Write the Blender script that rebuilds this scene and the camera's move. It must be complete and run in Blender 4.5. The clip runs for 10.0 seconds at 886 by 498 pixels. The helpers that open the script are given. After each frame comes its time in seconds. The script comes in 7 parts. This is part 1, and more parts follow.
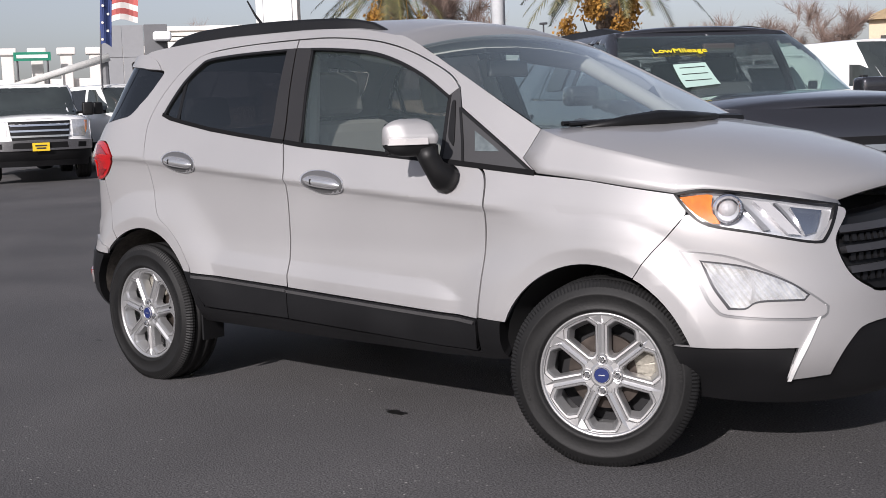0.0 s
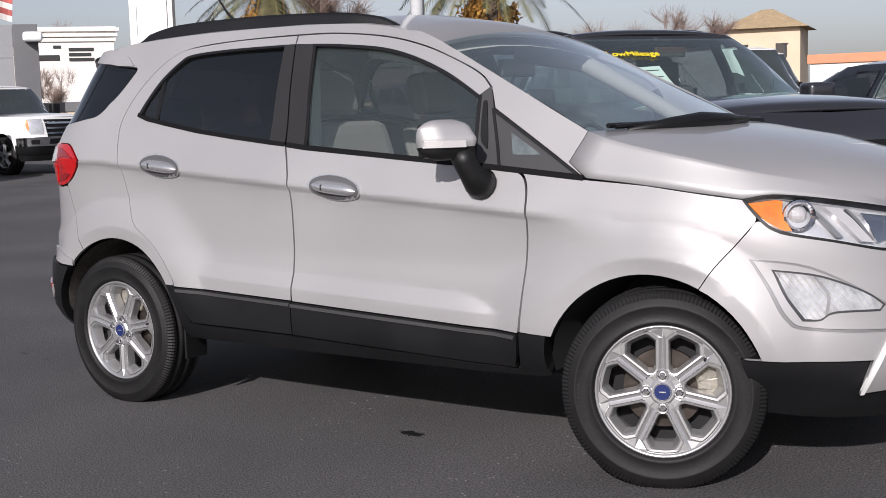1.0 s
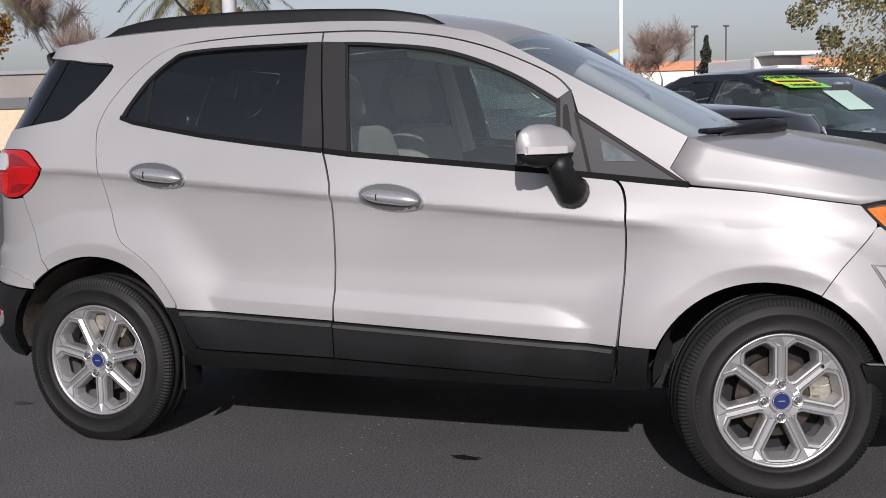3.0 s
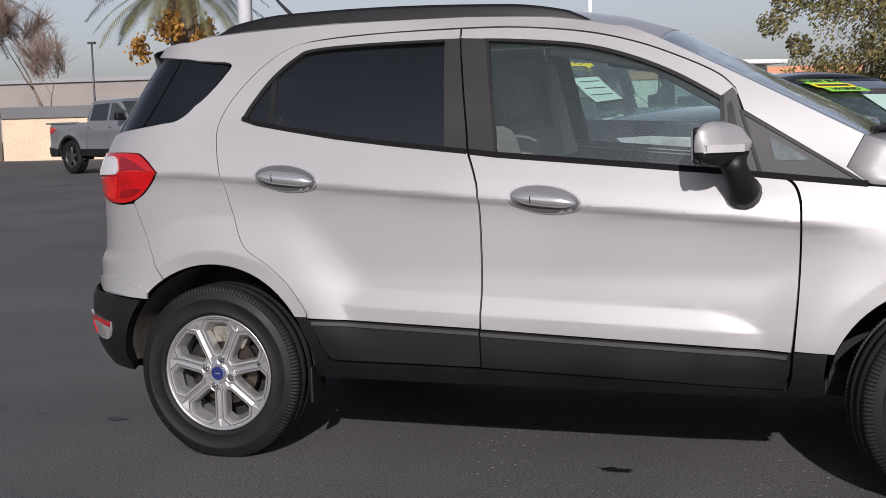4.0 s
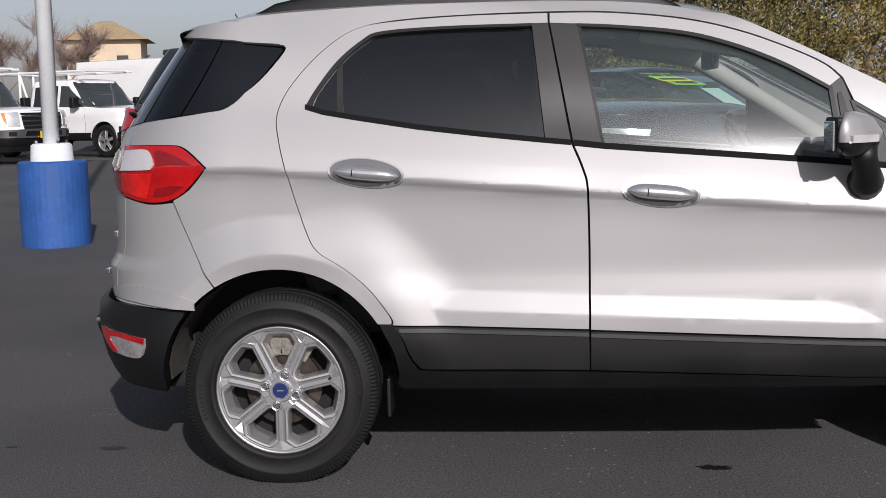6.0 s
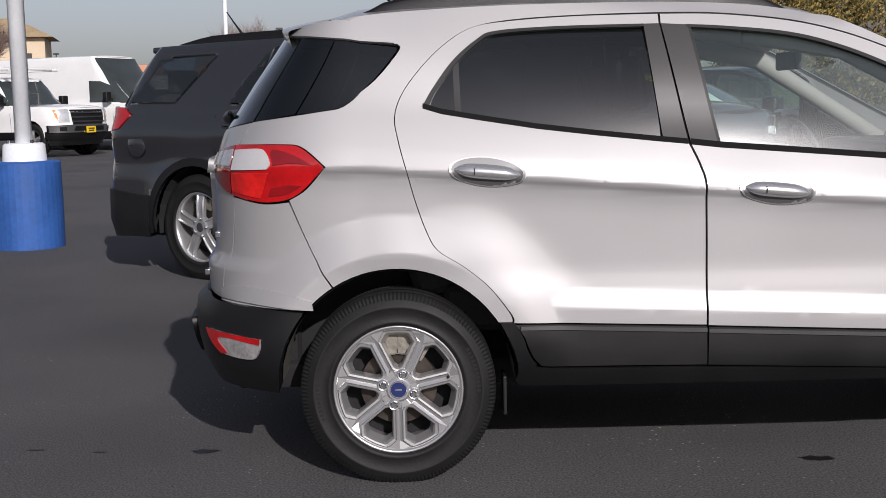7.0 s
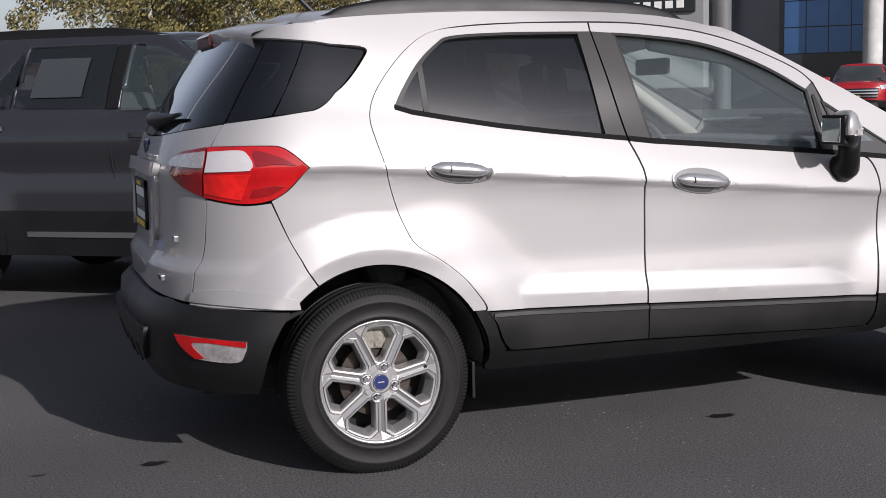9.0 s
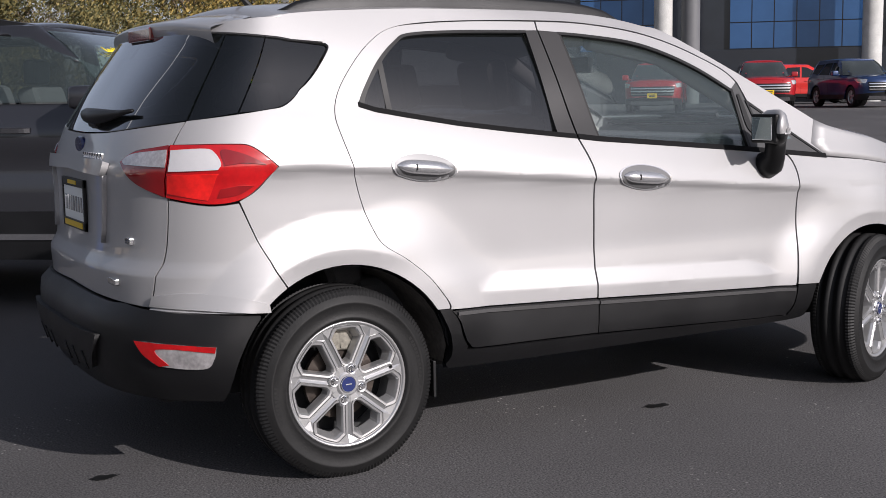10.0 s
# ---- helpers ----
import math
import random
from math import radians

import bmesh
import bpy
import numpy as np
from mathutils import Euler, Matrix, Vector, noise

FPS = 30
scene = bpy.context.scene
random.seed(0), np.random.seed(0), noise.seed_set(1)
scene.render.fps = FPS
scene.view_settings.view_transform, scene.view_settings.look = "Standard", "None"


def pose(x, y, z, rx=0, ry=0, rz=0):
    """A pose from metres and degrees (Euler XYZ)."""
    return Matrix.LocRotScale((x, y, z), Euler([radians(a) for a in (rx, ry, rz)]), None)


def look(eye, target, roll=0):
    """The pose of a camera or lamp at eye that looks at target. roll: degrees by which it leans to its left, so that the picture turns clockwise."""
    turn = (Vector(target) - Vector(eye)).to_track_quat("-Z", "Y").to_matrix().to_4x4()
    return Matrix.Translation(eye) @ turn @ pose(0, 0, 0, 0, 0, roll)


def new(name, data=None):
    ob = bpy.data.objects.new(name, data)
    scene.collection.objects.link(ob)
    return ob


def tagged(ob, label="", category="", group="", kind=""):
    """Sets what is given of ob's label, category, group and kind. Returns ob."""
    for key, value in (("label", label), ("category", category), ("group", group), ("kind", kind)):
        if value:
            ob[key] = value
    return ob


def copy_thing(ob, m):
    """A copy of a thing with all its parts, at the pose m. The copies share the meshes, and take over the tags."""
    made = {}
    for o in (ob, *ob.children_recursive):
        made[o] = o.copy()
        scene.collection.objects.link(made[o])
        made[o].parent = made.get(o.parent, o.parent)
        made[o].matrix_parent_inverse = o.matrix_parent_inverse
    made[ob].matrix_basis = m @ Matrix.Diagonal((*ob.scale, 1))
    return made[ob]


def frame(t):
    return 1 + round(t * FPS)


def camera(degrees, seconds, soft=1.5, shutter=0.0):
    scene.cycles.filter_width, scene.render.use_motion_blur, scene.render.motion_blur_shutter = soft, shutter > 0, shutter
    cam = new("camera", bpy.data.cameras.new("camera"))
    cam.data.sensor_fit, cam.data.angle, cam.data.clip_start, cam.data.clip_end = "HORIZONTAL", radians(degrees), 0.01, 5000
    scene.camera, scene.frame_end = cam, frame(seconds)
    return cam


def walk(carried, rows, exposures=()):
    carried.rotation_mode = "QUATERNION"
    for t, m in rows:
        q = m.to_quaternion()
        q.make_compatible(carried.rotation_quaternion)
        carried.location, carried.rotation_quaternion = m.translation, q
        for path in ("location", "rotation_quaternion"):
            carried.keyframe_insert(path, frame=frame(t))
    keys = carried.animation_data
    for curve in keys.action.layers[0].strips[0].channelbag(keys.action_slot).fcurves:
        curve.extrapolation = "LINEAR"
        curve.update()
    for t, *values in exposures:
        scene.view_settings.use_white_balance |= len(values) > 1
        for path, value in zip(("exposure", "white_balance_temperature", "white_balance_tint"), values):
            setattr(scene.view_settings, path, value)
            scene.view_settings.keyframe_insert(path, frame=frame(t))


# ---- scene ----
cam = camera(40.0, 10.0, 0.7)
PATH = [
    (0, (4.74, -4.187, 1.209), (3.439, -2.685, 0.982), -2.0),
    (0.5, (4.42, -4.255, 1.212), (3.209, -2.68, 0.984), -1.9),
    (1, (4.092, -4.313, 1.21), (2.965, -2.676, 0.985), -1.7),
    (1.5, (3.773, -4.426, 1.211), (2.773, -2.71, 0.976), -1.5),
    (2, (3.478, -4.543, 1.226), (2.611, -2.757, 0.985), -1.3),
    (2.2, (3.355, -4.567, 1.233), (2.53, -2.762, 0.984), -1.4),
    (3.3, (2.642, -4.71, 1.223), (1.99, -2.832, 1.006), -1.3),
    (3.5, (2.516, -4.725, 1.216), (1.882, -2.84, 1.0), -1.4),
    (4, (2.157, -4.725, 1.207), (1.534, -2.836, 0.997), -1.5),
    (4.5, (1.814, -4.723, 1.206), (1.265, -2.811, 0.995), -1.5),
    (5, (1.481, -4.708, 1.217), (1.057, -2.765, 0.998), -1.5),
    (5.2, (1.339, -4.684, 1.222), (0.965, -2.733, 0.994), -1.4),
    (6.3, (0.587, -4.711, 1.225), (0.537, -2.725, 0.992), -1.2),
    (6.5, (0.455, -4.718, 1.222), (0.436, -2.732, 0.988), -1.1),
    (7, (0.106, -4.737, 1.238), (0.131, -2.751, 1.001), -1.2),
    (7.5, (-0.232, -4.802, 1.239), (-0.072, -2.823, 1.001), -1.7),
    (8, (-0.537, -4.774, 1.229), (-0.204, -2.817, 0.99), -1.6),
    (8.5, (-0.836, -4.738, 1.23), (-0.324, -2.82, 0.99), -1.4),
    (9, (-1.15, -4.698, 1.25), (-0.48, -2.829, 1.008), -1.3),
    (9.5, (-1.42, -4.567, 1.262), (-0.589, -2.765, 1.01), -1.1),
    (10, (-1.658, -4.435, 1.269), (-0.684, -2.707, 1.013), -0.9),
]
walk(cam, [(t, look(eye, target, roll)) for t, eye, target, roll in PATH],
     [(0, 0.70), (2.2, 0.53), (3.5, 0.47), (5.2, 0.44), (6.5, 0.30), (8, 0.43), (10, 0.66)])

# ---- daylight: hazy winter sun and sky ----
SUN_EL, SUN_AZ = 26.0, 17.5
world = bpy.data.worlds.new("sky")
scene.world = world
world.use_nodes = True
wnt = world.node_tree
sky = wnt.nodes.new("ShaderNodeTexSky")
sky.sky_type = "NISHITA"
sky.sun_disc = False
sky.sun_elevation = radians(SUN_EL)
sky.sun_rotation = radians(180 - SUN_AZ)
sky.air_density, sky.dust_density, sky.ozone_density = 1.0, 1.5, 3.0
tint = wnt.nodes.new("ShaderNodeMix")
tint.data_type, tint.blend_type = "RGBA", "MULTIPLY"
tint.inputs[0].default_value = 1.0
tint.inputs[7].default_value = (1.05, 0.945, 1.08, 1)
wnt.links.new(sky.outputs[0], tint.inputs[6])
hue = wnt.nodes.new("ShaderNodeHueSaturation")
hue.inputs["Saturation"].default_value = 0.5
hue.inputs["Value"].default_value = 0.9
wnt.links.new(tint.outputs[2], hue.inputs["Color"])
wnt.links.new(hue.outputs[0], wnt.nodes["Background"].inputs[0])
wnt.nodes["Background"].inputs[1].default_value = 0.071
sun = new("sun", bpy.data.lights.new("sun", "SUN"))
sun.data.energy = 3.3
sun.data.angle = radians(0.6)
sun.data.color = (1.0, 0.938, 0.935)
_e, _a = radians(SUN_EL), radians(SUN_AZ)
sun.matrix_world = look((math.sin(_a) * math.cos(_e) * 40, -math.cos(_a) * math.cos(_e) * 40, math.sin(_e) * 40), (0, 0, 0))

# ---- materials ----
def material(name, color, rough=0.5, metal=0.0, grain=0.0, grain_size=40.0, bump=0.0, stain=0.0, stain_size=2.0, coat=0.0, flake=0.0, spec=0.5):
    """A surface with variation at two scales: fine grain and broad stains, with a little relief."""
    m = bpy.data.materials.new(name)
    m.use_nodes = True
    t = m.node_tree
    b = t.nodes["Principled BSDF"]
    b.inputs["Roughness"].default_value = rough
    b.inputs["Metallic"].default_value = metal
    b.inputs["Coat Weight"].default_value = coat
    b.inputs["Coat Roughness"].default_value = 0.04
    b.inputs["Specular IOR Level"].default_value = spec
    b.inputs["Base Color"].default_value = (*color, 1)
    tc = t.nodes.new("ShaderNodeTexCoord")
    if grain or stain:
        n1 = t.nodes.new("ShaderNodeTexNoise")
        n1.inputs["Scale"].default_value = grain_size
        n1.inputs["Detail"].default_value = 4
        n2 = t.nodes.new("ShaderNodeTexNoise")
        n2.inputs["Scale"].default_value = stain_size
        n2.inputs["Detail"].default_value = 6
        t.links.new(tc.outputs["Object"], n1.inputs["Vector"])
        t.links.new(tc.outputs["Object"], n2.inputs["Vector"])
        a = t.nodes.new("ShaderNodeMapRange")
        a.inputs["From Min"].default_value, a.inputs["From Max"].default_value = 0.25, 0.75
        a.inputs["To Min"].default_value, a.inputs["To Max"].default_value = 1 - grain, 1 + grain
        c = t.nodes.new("ShaderNodeMapRange")
        c.inputs["From Min"].default_value, c.inputs["From Max"].default_value = 0.3, 0.7
        c.inputs["To Min"].default_value, c.inputs["To Max"].default_value = 1 - stain, 1 + stain
        t.links.new(n1.outputs["Fac"], a.inputs["Value"])
        t.links.new(n2.outputs["Fac"], c.inputs["Value"])
        mu = t.nodes.new("ShaderNodeMath")
        mu.operation = "MULTIPLY"
        t.links.new(a.outputs[0], mu.inputs[0])
        t.links.new(c.outputs[0], mu.inputs[1])
        mx = t.nodes.new("ShaderNodeVectorMath")
        mx.operation = "SCALE"
        mx.inputs[0].default_value = color
        t.links.new(mu.outputs[0], mx.inputs["Scale"])
        t.links.new(mx.outputs[0], b.inputs["Base Color"])
        ro = t.nodes.new("ShaderNodeMapRange")
        ro.inputs["From Min"].default_value, ro.inputs["From Max"].default_value = 0.3, 0.7
        ro.inputs["To Min"].default_value, ro.inputs["To Max"].default_value = rough * 0.88, min(1, rough * 1.12)
        t.links.new(n2.outputs["Fac"], ro.inputs["Value"])
        t.links.new(ro.outputs[0], b.inputs["Roughness"])
        if bump:
            bu = t.nodes.new("ShaderNodeBump")
            bu.inputs["Strength"].default_value = bump
            bu.inputs["Distance"].default_value = 0.01
            t.links.new(n1.outputs["Fac"], bu.inputs["Height"])
            t.links.new(bu.outputs[0], b.inputs["Normal"])
    return m


def glass(name, color, trans=0.85, rough=0.0, film=0.0, haze=0.0):
    """Thin vehicle or shop glass: tinted see-through with a mirror-like face."""
    m = bpy.data.materials.new(name)
    m.use_nodes = True
    t = m.node_tree
    t.nodes.remove(t.nodes["Principled BSDF"])
    tr = t.nodes.new("ShaderNodeBsdfTransparent")
    tr.inputs[0].default_value = (*[k * trans for k in color], 1)
    gl = t.nodes.new("ShaderNodeBsdfGlossy")
    gl.inputs["Roughness"].default_value = rough
    gl.inputs["Color"].default_value = (0.95, 0.97, 1, 1)
    lw = t.nodes.new("ShaderNodeLayerWeight")
    lw.inputs[0].default_value = 0.5
    pw = t.nodes.new("ShaderNodeMath")
    pw.operation, pw.inputs[1].default_value = "POWER", 4.0
    fr = t.nodes.new("ShaderNodeMapRange")
    fr.inputs["To Min"].default_value, fr.inputs["To Max"].default_value = 0.07, 1.0
    t.links.new(lw.outputs["Facing"], pw.inputs[0])
    t.links.new(pw.outputs[0], fr.inputs["Value"])
    mx = t.nodes.new("ShaderNodeMixShader")
    t.links.new(fr.outputs[0], mx.inputs[0])
    t.links.new(tr.outputs[0], mx.inputs[1])
    t.links.new(gl.outputs[0], mx.inputs[2])
    # teal diffuse veil: brightness of haze and reflections on the pane, put in as colour
    di = t.nodes.new("ShaderNodeBsdfDiffuse")
    di.inputs[0].default_value = (0.62, 0.80, 0.80, 1)
    veil = t.nodes.new("ShaderNodeMixShader")
    veil.inputs[0].default_value = film
    t.links.new(mx.outputs[0], veil.inputs[1])
    t.links.new(di.outputs[0], veil.inputs[2])
    sheen = t.nodes.new("ShaderNodeBsdfGlossy")
    sheen.inputs["Roughness"].default_value = 0.22
    greasy = t.nodes.new("ShaderNodeMixShader")
    greasy.inputs[0].default_value = haze
    t.links.new(veil.outputs[0], greasy.inputs[1])
    t.links.new(sheen.outputs[0], greasy.inputs[2])
    t.links.new(greasy.outputs[0], t.nodes["Material Output"].inputs[0])
    return m


def paint(name, color, metal=0.0, rough=0.35, coat=1.0):
    return material(name, color, rough, metal, grain=0.03, grain_size=900, stain=0.03, stain_size=1.6, coat=coat)


M = {}
M["silver"] = paint("silver_paint", (0.345, 0.340, 0.342), 0.34, 0.48, 0.7)
M["graphite"] = paint("graphite_paint", (0.040, 0.041, 0.048), 0.55, 0.22)
M["black_paint"] = paint("black_paint", (0.008, 0.009, 0.012), 0.1, 0.3)
M["white_paint"] = paint("white_paint", (0.78, 0.78, 0.77), 0.0, 0.4)
M["grey_paint"] = paint("grey_paint", (0.22, 0.225, 0.235), 0.5, 0.4)
M["red_paint"] = paint("red_paint", (0.34, 0.012, 0.018), 0.1, 0.3)
M["blue_paint"] = paint("blue_paint", (0.014, 0.036, 0.11), 0.3, 0.3)
M["cladding"] = material("black_cladding", (0.0065, 0.0065, 0.0072), 0.46, grain=0.15, grain_size=600, bump=0.1, stain=0.15, stain_size=5, spec=0.35)
M["belt"] = material("matt_belt_rubber", (0.006, 0.006, 0.0065), 0.7, stain=0.1, spec=0.1)
M["ridge"] = material("satin_ridge", (0.045, 0.044, 0.045), 0.4, grain=0.1, grain_size=300, stain=0.1, stain_size=4)
M["trim"] = material("black_trim", (0.007, 0.007, 0.0075), 0.45, grain=0.1, grain_size=200, stain=0.1, spec=0.3)
M["bronze_trim"] = material("pillar_trim", (0.018, 0.0165, 0.0155), 0.33, grain=0.1, grain_size=500, stain=0.1, coat=0.4)
M["inner"] = material("dark_inner", (0.01, 0.01, 0.011), 0.9, stain=0.2)
M["rubber"] = material("tyre_rubber", (0.0075, 0.0074, 0.0075), 0.62, grain=0.2, grain_size=90, bump=0.08, stain=0.3, stain_size=6, spec=0.3)
M["alloy"] = material("silver_alloy", (0.45, 0.45, 0.452), 0.32, 0.72, grain=0.04, grain_size=300, stain=0.06, coat=0.4)
M["alloy_dark"] = material("dark_alloy", (0.06, 0.06, 0.065), 0.35, 0.5, stain=0.1)
M["alloy_mid"] = material("satin_alloy", (0.24, 0.24, 0.245), 0.35, 0.5, stain=0.06)
M["chrome"] = material("chrome", (0.75, 0.75, 0.76), 0.12, 1.0, stain=0.05)
M["disc"] = material("brake_disc", (0.052, 0.042, 0.036), 0.5, 0.7, grain=0.15, grain_size=60, stain=0.35, stain_size=12)
M["caliper"] = material("cast_caliper", (0.24, 0.225, 0.19), 0.5, 0.5, grain=0.2, grain_size=80, stain=0.3, stain_size=20)
M["navy"] = material("navy_cap", (0.012, 0.022, 0.10), 0.25, coat=0.8, stain=0.05)
M["mud"] = material("dusty_liner", (0.085, 0.075, 0.065), 0.9, grain=0.3, grain_size=60, stain=0.5, stain_size=9)
M["red_lens"] = material("red_lens", (0.38, 0.003, 0.005), 0.1, grain=0.12, grain_size=60, stain=0.2, stain_size=9, coat=1.0)
M["dark_red_lens"] = material("dark_red_lens", (0.20, 0.002, 0.004), 0.12, stain=0.2, stain_size=8, coat=1.0)
M["clear_lens"] = material("clear_lens", (0.58, 0.565, 0.565), 0.12, 0.25, grain=0.02, grain_size=120, stain=0.04, stain_size=14, coat=1.0)
M["reflector"] = material("lamp_reflector", (0.74, 0.74, 0.75), 0.24, 0.6, grain=0.05, grain_size=160, stain=0.05, stain_size=6)
M["sail"] = material("grey_sail_panel", (0.035, 0.035, 0.037), 0.55, grain=0.15, grain_size=500, stain=0.08)
M["corner_glass"] = material("corner_glass", (0.11, 0.13, 0.135), 0.06, stain=0.35, stain_size=18, coat=0.8)
M["smoke_lens"] = material("smoked_lens", (0.46, 0.44, 0.44), 0.15, 0.5, grain=0.2, grain_size=90, stain=0.3, stain_size=20, coat=1.0)
M["bright_red_lens"] = material("bright_red_lens", (0.60, 0.010, 0.008), 0.15, grain=0.15, grain_size=60, stain=0.25, stain_size=12, coat=1.0)
M["amber"] = material("amber_lens", (0.75, 0.20, 0.02), 0.15, grain=0.15, grain_size=80, stain=0.25, stain_size=14, coat=1.0)
M["tint_glass"] = glass("privacy_glass", (0.5, 0.5, 0.55), 0.17, film=0.004, haze=0.006)
M["dark_tint"] = glass("dark_tint_glass", (0.5, 0.5, 0.55), 0.09, film=0.003)
M["green_glass"] = glass("side_glass", (0.86, 0.95, 0.92), 0.98, film=0.028, haze=0.011)
M["screen_glass"] = glass("windscreen_glass", (0.86, 0.95, 0.93), 0.98, film=0.045)
M["handle"] = material("bright_handle", (0.60, 0.60, 0.61), 0.2, 0.75, stain=0.05, coat=0.5)
# the handle bowl is laid flat; its shade is put into this dark colour
M["handle_cup"] = material("shaded_handle_cup", (0.12, 0.12, 0.123), 0.35, 0.4, stain=0.1)
M["lens_glass"] = glass("lamp_cover", (0.95, 0.96, 0.97), 0.95)
M["mirror"] = material("mirror_face", (0.8, 0.82, 0.84), 0.02, 1.0)
M["cloth"] = material("grey_seat_cloth", (0.16, 0.15, 0.14), 0.9, grain=0.15, grain_size=200, bump=0.1, stain=0.1)
M["dark_cloth"] = material("dark_seat_cloth", (0.045, 0.045, 0.047), 0.9, grain=0.15, grain_size=200, bump=0.1, stain=0.1)
M["headliner"] = material("pale_headliner", (0.55, 0.52, 0.47), 0.9, grain=0.05, stain=0.05)
M["pale_trim"] = material("grey_pillar_lining", (0.30, 0.29, 0.27), 0.85, grain=0.05, grain_size=300, stain=0.06)
M["dash"] = material("dashboard_plastic", (0.04, 0.04, 0.042), 0.6, grain=0.1, grain_size=300, stain=0.1)
M["yellow"] = material("yellow_plastic", (0.75, 0.5, 0.02), 0.5, stain=0.08)
M["green_sign"] = material("green_sign_film", (0.25, 0.62, 0.06), 0.5, stain=0.06)
M["tinted_sheet"] = material("green_tinted_sheet", (0.40, 0.55, 0.49), 0.7, stain=0.05)
M["paper"] = material("white_paper", (0.75, 0.76, 0.74), 0.7, stain=0.04)
M["print"] = material("black_print", (0.02, 0.02, 0.02), 0.6)

def ribbed(name, color):
    """Lamp reflector moulded with fine upright ribs."""
    m = material(name, color, 0.22, 0.6, grain=0.15, grain_size=70, stain=0.25, stain_size=16, coat=0.6)
    t = m.node_tree
    wv = t.nodes.new("ShaderNodeTexWave")
    wv.bands_direction = "DIAGONAL"
    wv.inputs["Scale"].default_value = 22.0
    wv.inputs["Distortion"].default_value = 1.5
    tc = t.nodes.new("ShaderNodeTexCoord")
    bu = t.nodes.new("ShaderNodeBump")
    bu.inputs["Strength"].default_value, bu.inputs["Distance"].default_value = 0.45, 0.01
    t.links.new(tc.outputs["Object"], wv.inputs["Vector"])
    t.links.new(wv.outputs["Fac"], bu.inputs["Height"])
    t.links.new(bu.outputs[0], t.nodes["Principled BSDF"].inputs["Normal"])
    return m


M["ribbed"] = ribbed("ribbed_reflector", (0.80, 0.80, 0.79))

# ---- mesh helpers ----
CLEAR = ("privacy_glass", "dark_tint_glass", "side_glass", "windscreen_glass", "lamp_cover", "clear_car_glass", "dark_car_glass")


def part(name, bm, mat, parent=None, label="", smooth=False):
    """Links a bmesh as one mesh object under a thing or part."""
    me = bpy.data.meshes.new(name)
    if smooth:
        for f in bm.faces:
            f.smooth = True
    bm.to_mesh(me)
    bm.free()
    me.materials.append(mat)
    ob = new(name, me)
    if mat.name in CLEAR:
        ob.visible_shadow = False
    if parent is not None:
        ob.parent = parent
    if label:
        tagged(ob, label)
    return ob


def thing(name, label, category, group="", kind="", at=None):
    ob = tagged(new(name), label, category, group, kind)
    if at is not None:
        ob.matrix_basis = at
    return ob


def mirrored(bm):
    c = bm.copy()
    for v in c.verts:
        v.co.y = -v.co.y
    bmesh.ops.reverse_faces(c, faces=c.faces[:])
    return c


def box_bm(x0, x1, y0, y1, z0, z1, bevel=0.0, bm=None, seg=2):
    own = bmesh.new()
    bmesh.ops.create_cube(own, size=1)
    for v in own.verts:
        v.co = Vector(((x0 + x1) / 2 + v.co.x * (x1 - x0), (y0 + y1) / 2 + v.co.y * (y1 - y0), (z0 + z1) / 2 + v.co.z * (z1 - z0)))
    if bevel:
        bmesh.ops.bevel(own, geom=own.edges[:], offset=bevel, segments=seg, affect="EDGES", profile=0.6)
    if bm is None:
        return own
    return join(bm, own)


def join(bm, other, m=None):
    if m is not None:
        other.transform(m)
    me = bpy.data.meshes.new("tmp")
    other.to_mesh(me)
    other.free()
    bm.from_mesh(me)
    bpy.data.meshes.remove(me)
    return bm


def revolve(profile, steps=48, axis="y"):
    """A ring of revolution about the y axis (or z); profile rows are (radius, along the axis)."""
    bm = bmesh.new()
    rings = []
    for i in range(steps):
        a = 2 * math.pi * i / steps
        if axis == "y":
            rings.append([bm.verts.new((r * math.cos(a), h, r * math.sin(a))) for r, h in profile])
        else:
            rings.append([bm.verts.new((r * math.cos(a), r * math.sin(a), h)) for r, h in profile])
    for i in range(steps):
        p, q = rings[i], rings[(i + 1) % steps]
        for j in range(len(profile) - 1):
            bm.faces.new((p[j], p[j + 1], q[j + 1], q[j]))
    bmesh.ops.remove_doubles(bm, verts=bm.verts[:], dist=1e-6)
    bmesh.ops.recalc_face_normals(bm, faces=bm.faces[:])
    return bm


def tube(points, radii, sides=8, cap=True):
    """A tapered round bar along a line of points."""
    bm = bmesh.new()
    rings = []
    pts = [Vector(p) for p in points]
    for i, p in enumerate(pts):
        d = (pts[min(i + 1, len(pts) - 1)] - pts[max(i - 1, 0)]).normalized()
        u = d.orthogonal().normalized() if abs(d.z) < 0.99 else Vector((1, 0, 0))
        if i and rings:
            u = (last - d * last.dot(d)).normalized()
        last = u
        w = d.cross(u)
        r = radii[i] if isinstance(radii, (list, tuple)) else radii
        rings.append([bm.verts.new(p + (u * math.cos(2 * math.pi * k / sides) + w * math.sin(2 * math.pi * k / sides)) * r) for k in range(sides)])
    for a, b in zip(rings, rings[1:]):
        for k in range(sides):
            bm.faces.new((a[k], a[(k + 1) % sides], b[(k + 1) % sides], b[k]))
    if cap:
        bm.faces.new(rings[0][::-1])
        bm.faces.new(rings[-1])
    return bm


